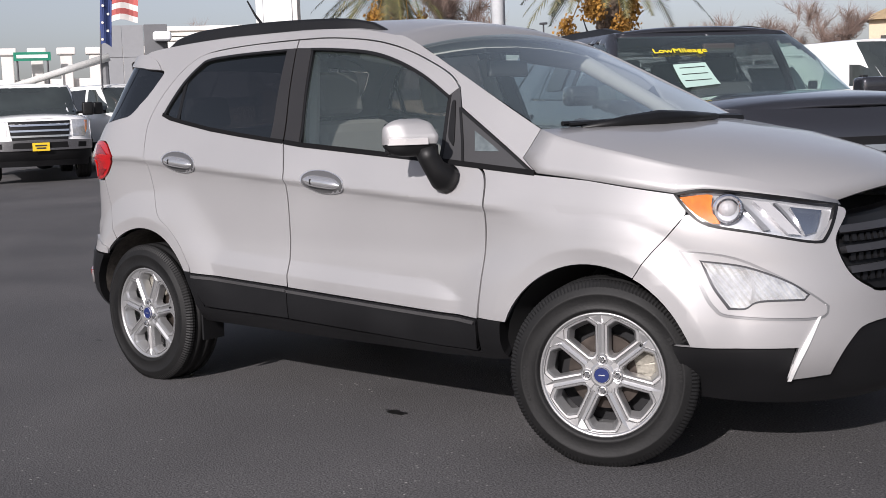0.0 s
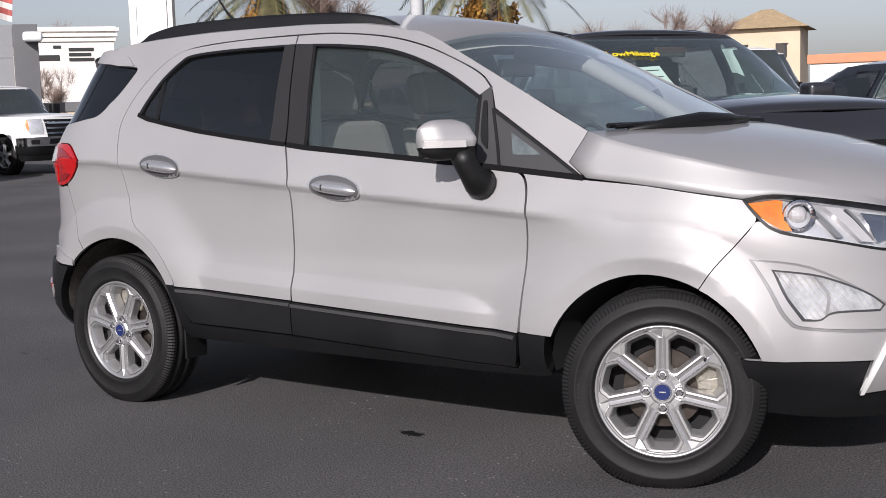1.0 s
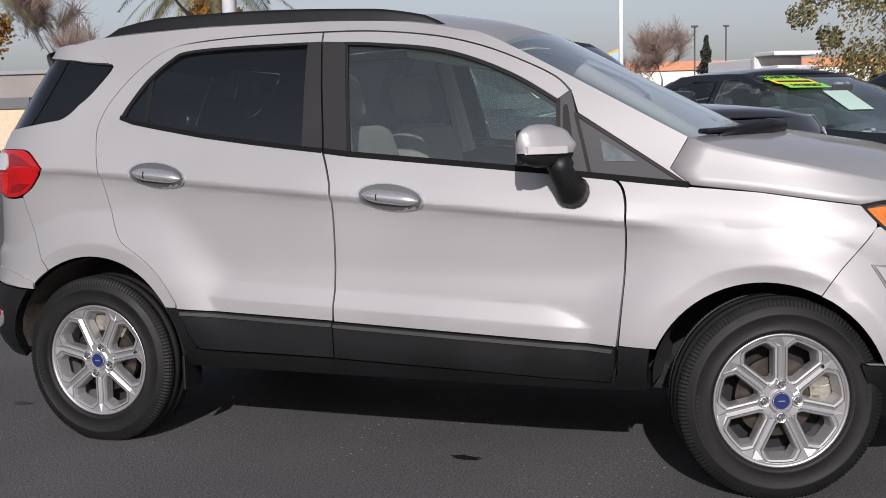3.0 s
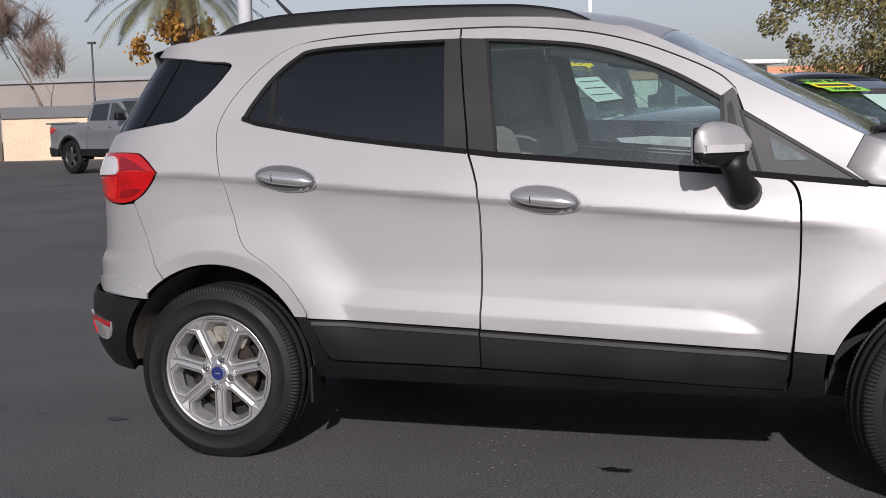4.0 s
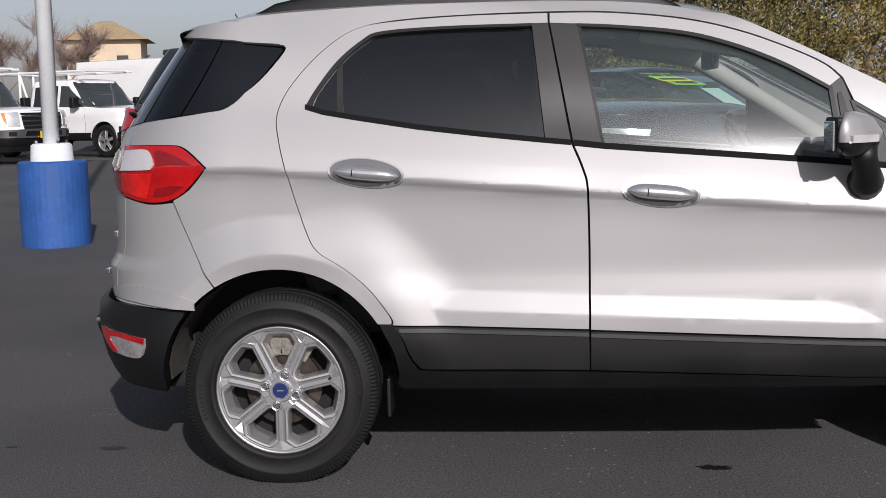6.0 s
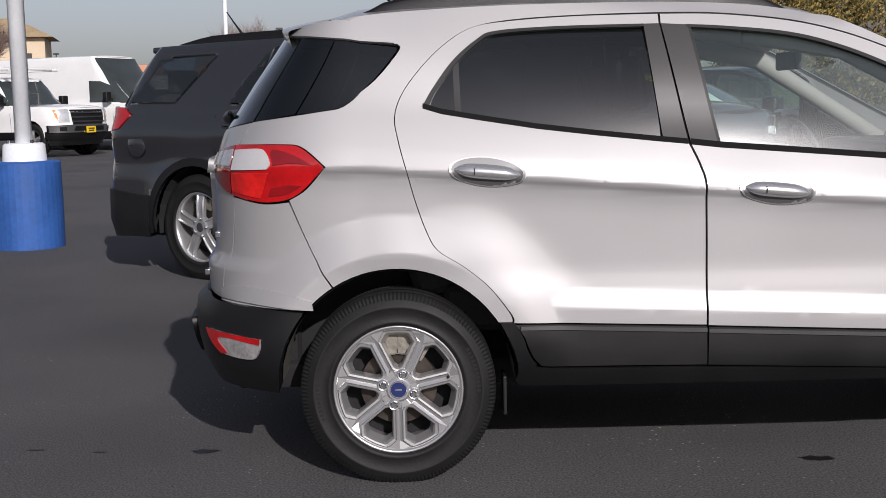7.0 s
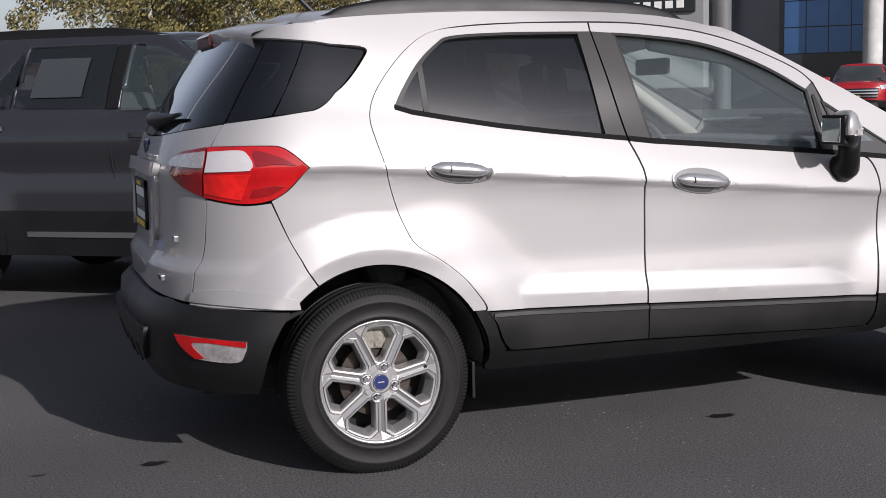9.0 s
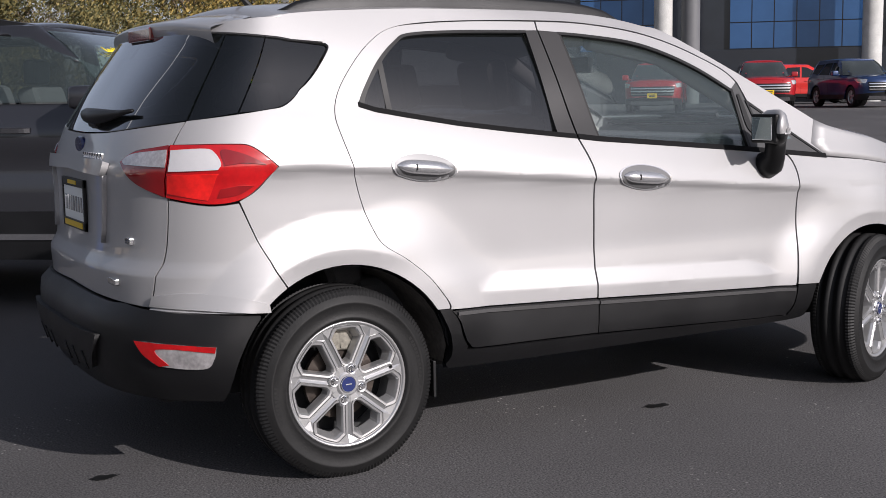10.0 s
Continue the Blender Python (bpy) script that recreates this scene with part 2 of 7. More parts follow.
def grid_bm(rows, closed=False):
    """A sheet through rows of points."""
    bm = bmesh.new()
    vs = [[bm.verts.new(p) for p in row] for row in rows]
    for a, b in zip(vs, vs[1:]):
        n = len(a)
        for k in range(n if closed else n - 1):
            bm.faces.new((a[k], a[(k + 1) % n], b[(k + 1) % n], b[k]))
    return bm


def thick(bm, depth):
    """Gives a sheet thickness, away from its face normals."""
    bmesh.ops.recalc_face_normals(bm, faces=bm.faces[:])
    bmesh.ops.solidify(bm, geom=bm.faces[:], thickness=depth)
    return bm


def smooth_line(pts, per=5):
    """Rounds an outline; a point with a third value is a sharp corner."""
    out, n = [], len(pts)
    for i in range(n):
        p0, p1, p2, p3 = pts[i - 1], pts[i], pts[(i + 1) % n], pts[(i + 2) % n]
        if len(p1) > 2 and len(p2) > 2:
            out.append(p1[:2])
            continue
        a = p1 if len(p1) > 2 else p0
        d = p2 if len(p2) > 2 else p3
        for k in range(per):
            u = k / per
            out.append(tuple(0.5 * (2 * p1[j] + (p2[j] - a[j]) * u + (2 * a[j] - 5 * p1[j] + 4 * p2[j] - d[j]) * u * u
                                    + (3 * p1[j] - a[j] - 3 * p2[j] + d[j]) * u ** 3) for j in (0, 1)))
    clean = []
    for p in out:
        if not clean or math.hypot(p[0] - clean[-1][0], p[1] - clean[-1][1]) > 0.0015:
            clean.append(p)
    return clean


def arc(cx, cz, r, a0, a1, n=14):
    return [(cx + r * math.cos(radians(a0 + (a1 - a0) * i / n)), cz + r * math.sin(radians(a0 + (a1 - a0) * i / n)), 1) for i in range(n + 1)]


def panel_bm(surface, outline, off=0.0, rim=0.014, step=0.045, cuts=(), per=5, centre=None, crisp=False):
    """A body panel: an outline in (s, z), cut into a fine net, laid on the surface, with its edge folded inwards."""
    bm = bmesh.new()
    line = smooth_line(outline, per)
    bm.faces.new([bm.verts.new((s, z, 0)) for s, z in line])
    lo = [min(p[k] for p in line) for k in (0, 1)]
    hi = [max(p[k] for p in line) for k in (0, 1)]
    planes = []
    for k in (0, 1):
        n = int((hi[k] - lo[k]) / step)
        planes += [((lo[k] + (i + 1) * (hi[k] - lo[k]) / (n + 1),) * 2, k) for i in range(n)]
    planes = [((c[0], c[1], 0), (1, 0, 0) if k == 0 else (0, 1, 0)) for c, k in planes]
    planes += [((0, c0, 0), (sl, 1, 0)) for c0, sl in cuts]
    for co, no in planes:
        bmesh.ops.bisect_plane(bm, geom=bm.verts[:] + bm.edges[:] + bm.faces[:], dist=1e-5, plane_co=co, plane_no=no)
    if crisp:
        crease_cuts(bm)
    def at(s, z, o):
        p = Vector(surface(s, z))
        e = 0.004
        n = (Vector(surface(s + e, z)) - Vector(surface(s - e, z))).cross(Vector(surface(s, z + e)) - Vector(surface(s, z - e)))
        n = n.normalized() if n.length > 1e-12 else Vector((0, -1, 0))
        return p + n * o
    flat = {v: (v.co.x, v.co.y) for v in bm.verts}
    edge = [e for e in bm.edges if e.is_boundary]
    if rim:
        res = bmesh.ops.extrude_edge_only(bm, edges=edge)
        newv = [g for g in res["geom"] if isinstance(g, bmesh.types.BMVert)]
        for v in newv:
            flat[v] = (v.co.x, v.co.y)
        inner = set(newv)
    else:
        inner = set()
    for v, (s, z) in flat.items():
        v.co = at(s, z, off - (rim if v in inner else 0))
    for e in edge:
        if e.is_valid:
            e.smooth = False
    for f in bm.faces:
        f.smooth = True
    if centre is not None:
        c = mirrored(bm)
        join(bm, c)
        bmesh.ops.remove_doubles(bm, verts=[v for v in bm.verts if abs(v.co.y) < 0.004], dist=0.006)
        for f in bm.faces:
            f.smooth = True
    return bm


def both_sides(name, bm, mat, parents, label=""):
    """The same part on the right and the left of a vehicle."""
    other = mirrored(bm)
    pr, pl = parents if isinstance(parents, tuple) else (parents, parents)
    return part(name, bm, mat, pr, label), part(name, other, mat, pl, label)


def loft_top(stations, power=2.0, n=14, both=True):
    """A crowned top sheet: rows of (x, half width, z at the edge, x bow, z crown)."""
    rows = []
    for x, w, z, dx, dz, *own in stations:
        p_ = own[0] if own else power
        q_ = own[1] if len(own) > 1 else 2.0
        row = []
        for i in range(n + 1):
            v = -1 + 2 * i / n
            v = math.sin(v * math.pi / 2)
            k = 1 - abs(v) ** p_
            row.append((x + dx * (1 - abs(v) ** q_), w * v, z + dz * k))
        rows.append(row)
    bm = grid_bm(rows)
    for f in bm.faces:
        f.smooth = True
    bmesh.ops.recalc_face_normals(bm, faces=bm.faces[:])
    return bm


# ---- silver crossover: outer surface; s runs along the plan outline ----
XR, XF, LR, LF = -0.10, 2.45, 1.35, 1.55
def hermite(nodes, v):
    if v <= nodes[0][0]:
        return nodes[0][1]
    if v >= nodes[-1][0]:
        return nodes[-1][1]
    i = 0
    while v > nodes[i + 1][0]:
        i += 1
    def slope(k):
        if k <= 0 or k >= len(nodes) - 1:
            return 0.0
        a = (nodes[k][1] - nodes[k - 1][1]) / (nodes[k][0] - nodes[k - 1][0])
        b = (nodes[k + 1][1] - nodes[k][1]) / (nodes[k + 1][0] - nodes[k][0])
        return 0.0 if a * b <= 0 else 2 * a * b / (a + b)
    (x0, y0), (x1, y1) = nodes[i], nodes[i + 1]
    h = x1 - x0
    u = (v - x0) / h
    return (y0 * (1 + 2 * u) * (1 - u) ** 2 + slope(i) * h * u * (1 - u) ** 2
            + y1 * u * u * (3 - 2 * u) + slope(i + 1) * h * u * u * (u - 1))
def ramp(a, b, v):
    u = min(1, max(0, (v - a) / (b - a)))
    return u * u * (3 - 2 * u)
ARCHES = ((0.0, 0.32, 0.443, 0.563, 1), (2.475, 0.315, 0.420, 0.530, -1))   # centre, lip and flare radius, side on which the flare runs out


def ledge_z(x):
    return 0.600 - 0.043 * x


def ledge_top(x):
    return ledge_z(x) + 0.004 + 0.056 * ramp(0.365, 0.45, x) * (1 - ramp(1.74, 2.0, x))


def flare(x, z):
    """Swelling round the wheel arches: a flat lip, a crisp edge and a shoulder that ends in a crease."""
    out = 0.0
    for hx, hz, rl, ro, side in ARCHES:
        r = math.hypot(x - hx, z - hz)
        soft = ramp(0.04, 0.36, (x - hx) * side)
        ro_ = ro + 0.12 * soft
        u = min(1, max(0, (ro_ - r) / (ro_ - rl)))
        k = 0.031 * (u * (1 - soft) + soft * u * u * (3 - 2 * u)) + 0.004 * (1 - ramp(rl, ro + 0.16, r))
        k -= 0.10 * max(0, rl - r) * (1 - 0.4 * soft)
        out = max(out, k * ramp(0.25, 0.5, z))
    return out


def side_w(x, z, xa=None):
    c = 1.038 - 0.082 * x
    fade = ramp(1.95, 2.25, x)
    w = hermite([(0.15, 0.70), (0.24, 0.755), (0.31, 0.800), (0.36, 0.836), (0.40, 0.846), (0.49, 0.848), (0.60, 0.8440), (min(0.71, c - 0.14), 0.8345), (c - 0.10, 0.8365), (c - 0.030, 0.8435 + 0.002 * fade),
                 (c - 0.006, 0.857 - 0.0105 * fade), (c + 0.03, 0.848 - 0.005 * fade), (c + 0.12, 0.812),
                 (c + 0.2, 0.776), (c + 0.35, 0.720), (c + 0.56, 0.625), (c + 0.64, 0.585)], z)
    w *= 1 - 0.033 * ((x - 1.2) / 1.4) ** 2
    lz, lt = ledge_z(x), ledge_top(x)
    step = min(1, max(0, (lt - z) / (lt - lz))) - 0.12 * min(1, max(0, (lz - z) / 0.05))
    step *= 0.017 * ramp(0.31, 0.44, x) * (1 - ramp(1.80, 2.0, x))
    return w + max(flare(x if xa is None else xa, z), step)


REAR = [(0.15, -0.60), (0.3, -0.675), (0.42, -0.722), (0.50, -0.735), (0.585, -0.728), (0.60, -0.692), (0.70, -0.698), (0.745, -0.672), (0.80, -0.664), (0.93, -0.660), (1.02, -0.662), (1.07, -0.648), (1.15, -0.622), (1.20, -0.592), (1.30, -0.526), (1.47, -0.402), (1.6, -0.32)]
FRONT = [(0.15, 3.16), (0.25, 3.27), (0.45, 3.32), (0.56, 3.315), (0.7, 3.29), (0.85, 3.22), (0.92, 3.15), (1.1, 3.0)]
def surf(s, z):
    if s < XR:
        th, n = (XR - s) / LR * math.pi / 2, 3.3
        c, q = max(math.cos(th), 0), math.sin(th)
        r = (c ** n + q ** n) ** (-1 / n)
        x = XR + (hermite(REAR, z) - XR) * r * q
        return (x, -side_w(XR, z, x) * r * c, z)
    if s > XF:
        th, n = (s - XF) / LF * math.pi / 2, 2.4
        c, q = max(math.cos(th), 0), math.sin(th)
        r = (c ** n + q ** n) ** (-1 / n)
        x = XF + (hermite(FRONT, z) - XF) * r * q
        return (x, -side_w(min(x, 2.95), z) * r * c, z)
    return (s, -side_w(s, z), z)


def along(x, z):
    """The value of s at which the outline reaches x."""
    if XR <= x <= XF:
        return x
    lo, hi = (XR - LR, XR) if x < XR else (XF, XF + LF)
    for _ in range(40):
        m = (lo + hi) / 2
        lo, hi = (m, hi) if surf(m, z)[0] < x else (lo, m)
    return m


def arch_line(cx, cz, r, a0, a1, n=14):
    return [(along(x, z), z, 1) for x, z, _ in arc(cx, cz, r, a0, a1, n)]


def crease_cuts(bm):
    """Splits a flat net along the flare edges and the door ledge, so that the creases stay crisp."""
    def true_x(v):
        return v.co.x if XR <= v.co.x <= XF else surf(v.co.x, v.co.y)[0]
    fields = []
    for hx, hz, rl, ro, side in ARCHES:
        for q in (rl - 0.004, rl + 0.004, ro - 0.005, ro + 0.005):
            fields.append(lambda v, hx=hx, hz=hz, q=q: math.hypot(true_x(v) - hx, v.co.y - hz) - q if v.co.y > 0.3 and true_x(v) > -0.5 else 1.0)
    for d in (-0.003, 0.003):
        fields.append(lambda v, d=d: v.co.y - ledge_z(v.co.x) - d if 0.32 < v.co.x < 2.0 else 1.0)
    for d in (-0.005, 0.005):
        fields.append(lambda v, d=d: v.co.y - ledge_top(v.co.x) - d if 0.32 < v.co.x < 2.0 else 1.0)
    for g in fields:
        val = {v: g(v) for v in bm.verts}
        fresh = set()
        for e in bm.edges[:]:
            a, b = e.verts
            if val[a] * val[b] < 0 and max(abs(val[a]), abs(val[b])) < 0.5:
                u = val[a] / (val[a] - val[b])
                if 0.02 < u < 0.98:
                    fresh.add(bmesh.utils.edge_split(e, a, u)[1])
        for f in bm.faces[:]:
            vs = [v for v in f.verts if v in fresh or abs(val.get(v, 1)) < 0.0006]
            if len(vs) == 2 and not any(set(e.verts) == set(vs) for e in f.edges):
                bmesh.utils.face_split(f, vs[0], vs[1])


# ---- wheels ----
def tyre_bm(R, rin, width, tread=64, lugs=0, flat=0.0):
    h = width / 2
    prof = [(rin, -h * 0.78), (rin + 0.008, -h * 0.93), (rin + (R - rin) * 0.16, -h * 0.985), (rin + (R - rin) * 0.18, -h * 0.965), (rin + (R - rin) * 0.38, -h * 1.0), (rin + (R - rin) * 0.55, -h * 1.005), (rin + (R - rin) * 0.58, -h * 1.03), (rin + (R - rin) * 0.62, -h * 1.01), (R - 0.022, -h * 0.92), (R - 0.008, -h * 0.82)]
    grooves = []
    for g in (-0.5, 0.0, 0.5):
        grooves += [(R, h * (g - 0.12)), (R - 0.008, h * (g - 0.1)), (R - 0.008, h * (g + 0.1)), (R, h * (g + 0.12))]
    prof = prof + [(R - 0.001, -h * 0.74)] + grooves + [(R - 0.001, h * 0.74)] + [(r, -k) for r, k in prof[::-1]]
    bm = revolve(prof, lugs * 2 or tread)
    for f in bm.faces:
        f.smooth = True
    if lugs:
        # shoulder blocks: every other slice of the outer tread is cut back
        for v in bm.verts:
            r = math.hypot(v.co.x, v.co.z)
            k = round(math.atan2(v.co.z, v.co.x) / (math.pi / lugs)) % 2
            if k and r > R - 0.024 and abs(v.co.y) > h * 0.55:
                q = (r - 0.003) / r
                v.co.x, v.co.z, v.co.y = v.co.x * q, v.co.z * q, v.co.y * 0.985
        for f in bm.faces:
            c = f.calc_center_median()
            if math.hypot(c.x, c.z) > R - 0.026 and abs(c.y) > h * 0.5:
                f.smooth = False
    if flat:
        # the tyre flattens and bulges a little where it carries the load
        for v in bm.verts:
            if v.co.z < -flat + 0.035:
                k = 1 - (v.co.z + flat) / 0.035
                v.co.y *= 1 + 0.035 * min(1, max(0, k))
            v.co.z = max(v.co.z, -flat)
    return bm


def spoke_bm(r0, r1, w0, w1, wm, depth, groove=0.010):
    """One spoke pointing up, its face towards -y, with a sunken middle and raised edges."""
    rows = []
    n = 10
    for i in range(n + 1):
        u = i / n
        r = r0 + (r1 - r0) * u
        w = w0 + (wm - w0) * min(1, u * 2.2) if u < 0.45 else wm + (w1 - wm) * ((u - 0.45) / 0.55) ** 6
        y = -0.010 * math.sin(math.pi * u) + 0.012 * u
        g = groove * min(1, 4 * u)
        rows.append([(-w - 0.004, y + depth, r), (-w, y + 0.008, r), (-w * 0.86, y, r), (-w * 0.66, y, r), (-w * 0.5, y + g, r), (w * 0.5, y + g, r), (w * 0.66, y, r), (w * 0.86, y, r), (w, y + 0.008, r), (w + 0.004, y + depth, r)])
    bm = grid_bm(rows)
    return bm


def window_rim_bm(R, y0, h, spokes=7):
    """Wheel face with rounded shield-shaped windows, a fine groove round each and raised spoke edges."""
    al = math.pi / spokes
    sa, ca = math.sin(al), math.cos(al)
    def loop(d, rin, rout, t1):
        """Window outline kept d from the spoke's middle line; u across, v outwards."""
        pts = []
        t0 = (rin - d * sa) / ca + 0.035
        for k in range(5):
            t = t0 + (t1 - t0) * k / 4
            pts.append((t * sa - d * ca, t * ca + d * sa))
        ue, ve = pts[-1]
        uo = max(0.12, ue - 0.09)
        vo = math.sqrt(rout ** 2 - uo ** 2)
        arc_ = [(uo + (ue - uo) * 0.35, vo + (ve - vo) * 0.22), (uo, vo), (uo * 0.5, math.sqrt(rout ** 2 - uo * uo / 4) - 0.004)]
        half = pts + arc_
        u_in = (rin - d * sa) / ca * sa - d * ca
        foot = [(max(0.01, u_in - 0.03), rin)]
        right = foot + half
        return right + [(0, rout - 0.005)] + [(-u, v) for u, v in right[::-1]] + [(0, rin - 0.004)]
    L0 = loop(0.046, 0.280, 0.945, 0.815)
    edge = []
    for u, v in L0:
        r, a = math.hypot(u, v), math.atan2(u, v)
        if v < 0.29:
            edge.append((a * 1.0, 0.16, 0.0))
        elif r > 0.84:
            edge.append((math.copysign(al, a) if abs(a) > 0.59 * al else a * 1.3, 0.972, -0.002))
        else:
            edge.append((math.copysign(al, a), r * math.cos(al - abs(a)), 0.006))
    levels = [[(r * math.sin(a), dy, r * math.cos(a)) for a, r, dy in edge]]
    for d, rin, rout, t1, dy in ((0.046, 0.280, 0.945, 0.815, -0.001), (0.050, 0.284, 0.940, 0.812, 0.0060), (0.058, 0.290, 0.932, 0.806, 0.0060), (0.062, 0.294, 0.928, 0.803, -0.002), (0.090, 0.318, 0.900, 0.78, -0.001), (0.108, 0.338, 0.880, 0.762, 0.008), (0.118, 0.36, 0.82, 0.715, 0.042)):
        levels.append([(u, dy, v) for u, v in loop(d, rin, rout, t1)])
    bm = bmesh.new()
    for i in range(spokes):
        a = 2 * math.pi * i / spokes + al
        c_, s_ = math.cos(a), math.sin(a)
        vs = [[bm.verts.new(((x * c_ + z * s_) * R, y0 + dy, (z * c_ - x * s_) * R)) for x, dy, z in lv] for lv in levels]
        n = len(vs[0])
        for p, q in zip(vs, vs[1:]):
            for k in range(n):
                bm.faces.new((p[k], p[(k + 1) % n], q[(k + 1) % n], q[k]))
    bmesh.ops.remove_doubles(bm, verts=bm.verts[:], dist=0.0008)
    bmesh.ops.recalc_face_normals(bm, faces=bm.faces[:])
    return bm


def wheel(parent, m, R=0.326, rim_r=0.215, width=0.2, spokes=7, twin=False, brake=True, name="wheel", alloy=None, tread=64, cap=None, lugs=0, flat=0.0, spin=0.0, nuts=0.0, grip=0.0):
    """A wheel whose outer face looks to -y, its centre at the origin of m."""
    alloy = alloy or M["alloy"]
    h = width / 2
    ty = part(name, tyre_bm(R, rim_r * 0.985, width, tread, lugs, flat), M["rubber"], parent, "black rubber tyre")
    ty.matrix_local = m
    turned = Matrix.Rotation(radians(spin), 4, "Y")
    barrel = revolve([(rim_r, -h * 0.80), (rim_r * 1.005, -h * 0.87), (rim_r * 0.985, -h * 0.885), (rim_r * 0.962, -h * 0.85), (rim_r * 0.93, -h * 0.74), (rim_r * 0.91, -h * 0.5), (rim_r * 0.86, h * 0.3), (rim_r * 0.9, h * 0.8)], 56)
    for f in barrel.faces:
        f.smooth = True
    y0 = -h * 0.80
    if spokes == 7:
        join(barrel, window_rim_bm(rim_r, y0, h))
        hubp = revolve([(0.0, y0 - 0.005), (rim_r * 0.165, y0 - 0.005), (rim_r * 0.185, y0 - 0.002), (rim_r * 0.20, y0 + 0.0005), (rim_r * 0.296, y0 + 0.0008), (rim_r * 0.30, y0 + 0.02)], 42)
        for i in range(4):
            a = math.pi / 2 * i + radians(nuts)
            pocket = revolve([(0.0135, -0.004), (0.0175, -0.006), (0.0195, -0.003), (0.0200, 0.006)], 20)
            join(hubp, pocket, Matrix.Translation((rim_r * 0.245 * math.cos(a), y0, rim_r * 0.245 * math.sin(a))))
    else:
        for i in range(spokes):
            s = spoke_bm(rim_r * 0.2, rim_r * 0.945, rim_r * 0.13, rim_r * 0.2, rim_r * 0.15, 0.03)
            join(barrel, s, Matrix.Rotation(2 * math.pi * i / spokes, 4, "Y") @ Matrix.Translation((0, y0, 0)))
        hubp = revolve([(0.0, y0 - 0.004), (rim_r * 0.24, y0 - 0.004), (rim_r * 0.31, y0 + 0.004), (rim_r * 0.33, y0 + 0.03)], 28)
    join(barrel, hubp)
    barrel.transform(turned)
    rim = part("rim", barrel, alloy, ty, "silver alloy rim with seven spokes" if spokes == 7 else "alloy rim with five spokes")
    capbm = revolve([(0.0, y0 - 0.010), (rim_r * 0.115, y0 - 0.010), (rim_r * 0.135, y0 - 0.006), (rim_r * 0.135, y0)], 24)
    cap_ob = part("centre_cap", capbm, cap or M["navy"], ty, "navy centre cap")
    if lugs:
        part("cap_ring", revolve([(rim_r * 0.118, y0 - 0.0102), (rim_r * 0.124, y0 - 0.0115), (rim_r * 0.131, y0 - 0.0095)], 32), M["alloy"], cap_ob, "thin silver ring")
        script = box_bm(-0.011, 0.011, y0 - 0.0112, y0 - 0.0095, -0.002, 0.002, 0.001)
        part("cap_mark", script, M["alloy_mid"], cap_ob)
        valve = tube([(0.0, y0 + 0.01, -rim_r * 0.80), (0.0, y0 - 0.004, -rim_r * 0.785)], [0.006, 0.004], 8)
        valve.transform(turned @ Matrix.Rotation(radians(180 / 7 * 9), 4, "Y"))
        part("valve", valve, M["trim"], ty, "black valve stem")
        mark = box_bm(-0.0045, 0.0045, -h * 1.0 - 0.0008, -h * 0.99, R * 0.80, R * 0.835)
        first = part("sidewall_mark", mark, M["rubber"], ty)
        for a0, count in ((60, 11), (250, 9)):
            for i in range(count):
                ob = first if (a0, i) == (60, 0) else new("sidewall_mark", first.data)
                ob.parent = ty
                ob.matrix_local = Matrix.Rotation(radians(a0 + i * 3.1), 4, "Y")
    if brake:
        for i in range(4 if spokes == 7 else 5):
            a = 2 * math.pi * i / (4 if spokes == 7 else 5) + radians(nuts)
            nut = revolve([(0.0, -0.014), (0.007, -0.014), (0.010, -0.010), (0.011, 0.0), (0.015, 0.001), (0.016, 0.006)], 6)
            join_m = Matrix.Translation((rim_r * 0.245 * math.cos(a), y0 - 0.002, rim_r * 0.245 * math.sin(a)))
            nut.transform(turned @ join_m)
            part("lug_nut", nut, M["chrome"], ty)
        disc = revolve([(0.05, y0 + 0.060), (rim_r * 0.60, y0 + 0.060), (rim_r * 0.60, y0 + 0.080), (0.05, y0 + 0.080)], 40)
        part("brake_disc", disc, M["disc"], ty, "rust-tinted brake disc")
        cal = bmesh.new()
        for a in (48, 62, 76, 88):
            b = box_bm(-0.022, 0.022, y0 + 0.046, y0 + 0.095, rim_r * 0.50, rim_r * 0.82, 0.006)
            join(cal, b, Matrix.Rotation(radians(a - 70 + grip), 4, "Y"))
        part("brake_caliper", cal, M["caliper"], ty, "dusty cast brake caliper")
    back = revolve([(0.0, h * 0.35), (rim_r * 0.92, h * 0.35)], 32)
    part("backing_plate", back, M["inner"], ty)
    return ty


# ---- the silver crossover ----
CREASE = [(1.038 + d, 0.082) for d in (-0.06, -0.030, -0.020, -0.006, 0.006, 0.03, 0.06)]
SIDE = CREASE
GAP = 0.0016
# door shut lines, from the rear arch up, over the top and down the front pillar
REAR_SHUT = [(0.30, 0.650), (0.22, 0.716), (0.14, 0.768), (0.105, 0.825), (0.07, 0.924), (0.042, 1.03), (0.018, 1.124), (0.008, 1.20), (0.035, 1.276), (0.10, 1.361), (0.18, 1.436), (0.27, 1.487)]
TOP_SHUT = [(0.40, 1.509), (0.62, 1.521), (0.90, 1.525), (1.10, 1.520), (1.33, 1.494), (1.51, 1.450), (1.67, 1.388), (1.775, 1.336), (1.825, 1.291)]
ROOF_LINE = [(1.575, 1.462), (1.40, 1.515), (1.20, 1.548), (0.90, 1.562), (0.40, 1.560), (0.05, 1.545), (-0.12, 1.53)]
REAR_ARCH = (0.0, 0.32, 0.393)
FRONT_ARCH = (2.475, 0.315, 0.368)


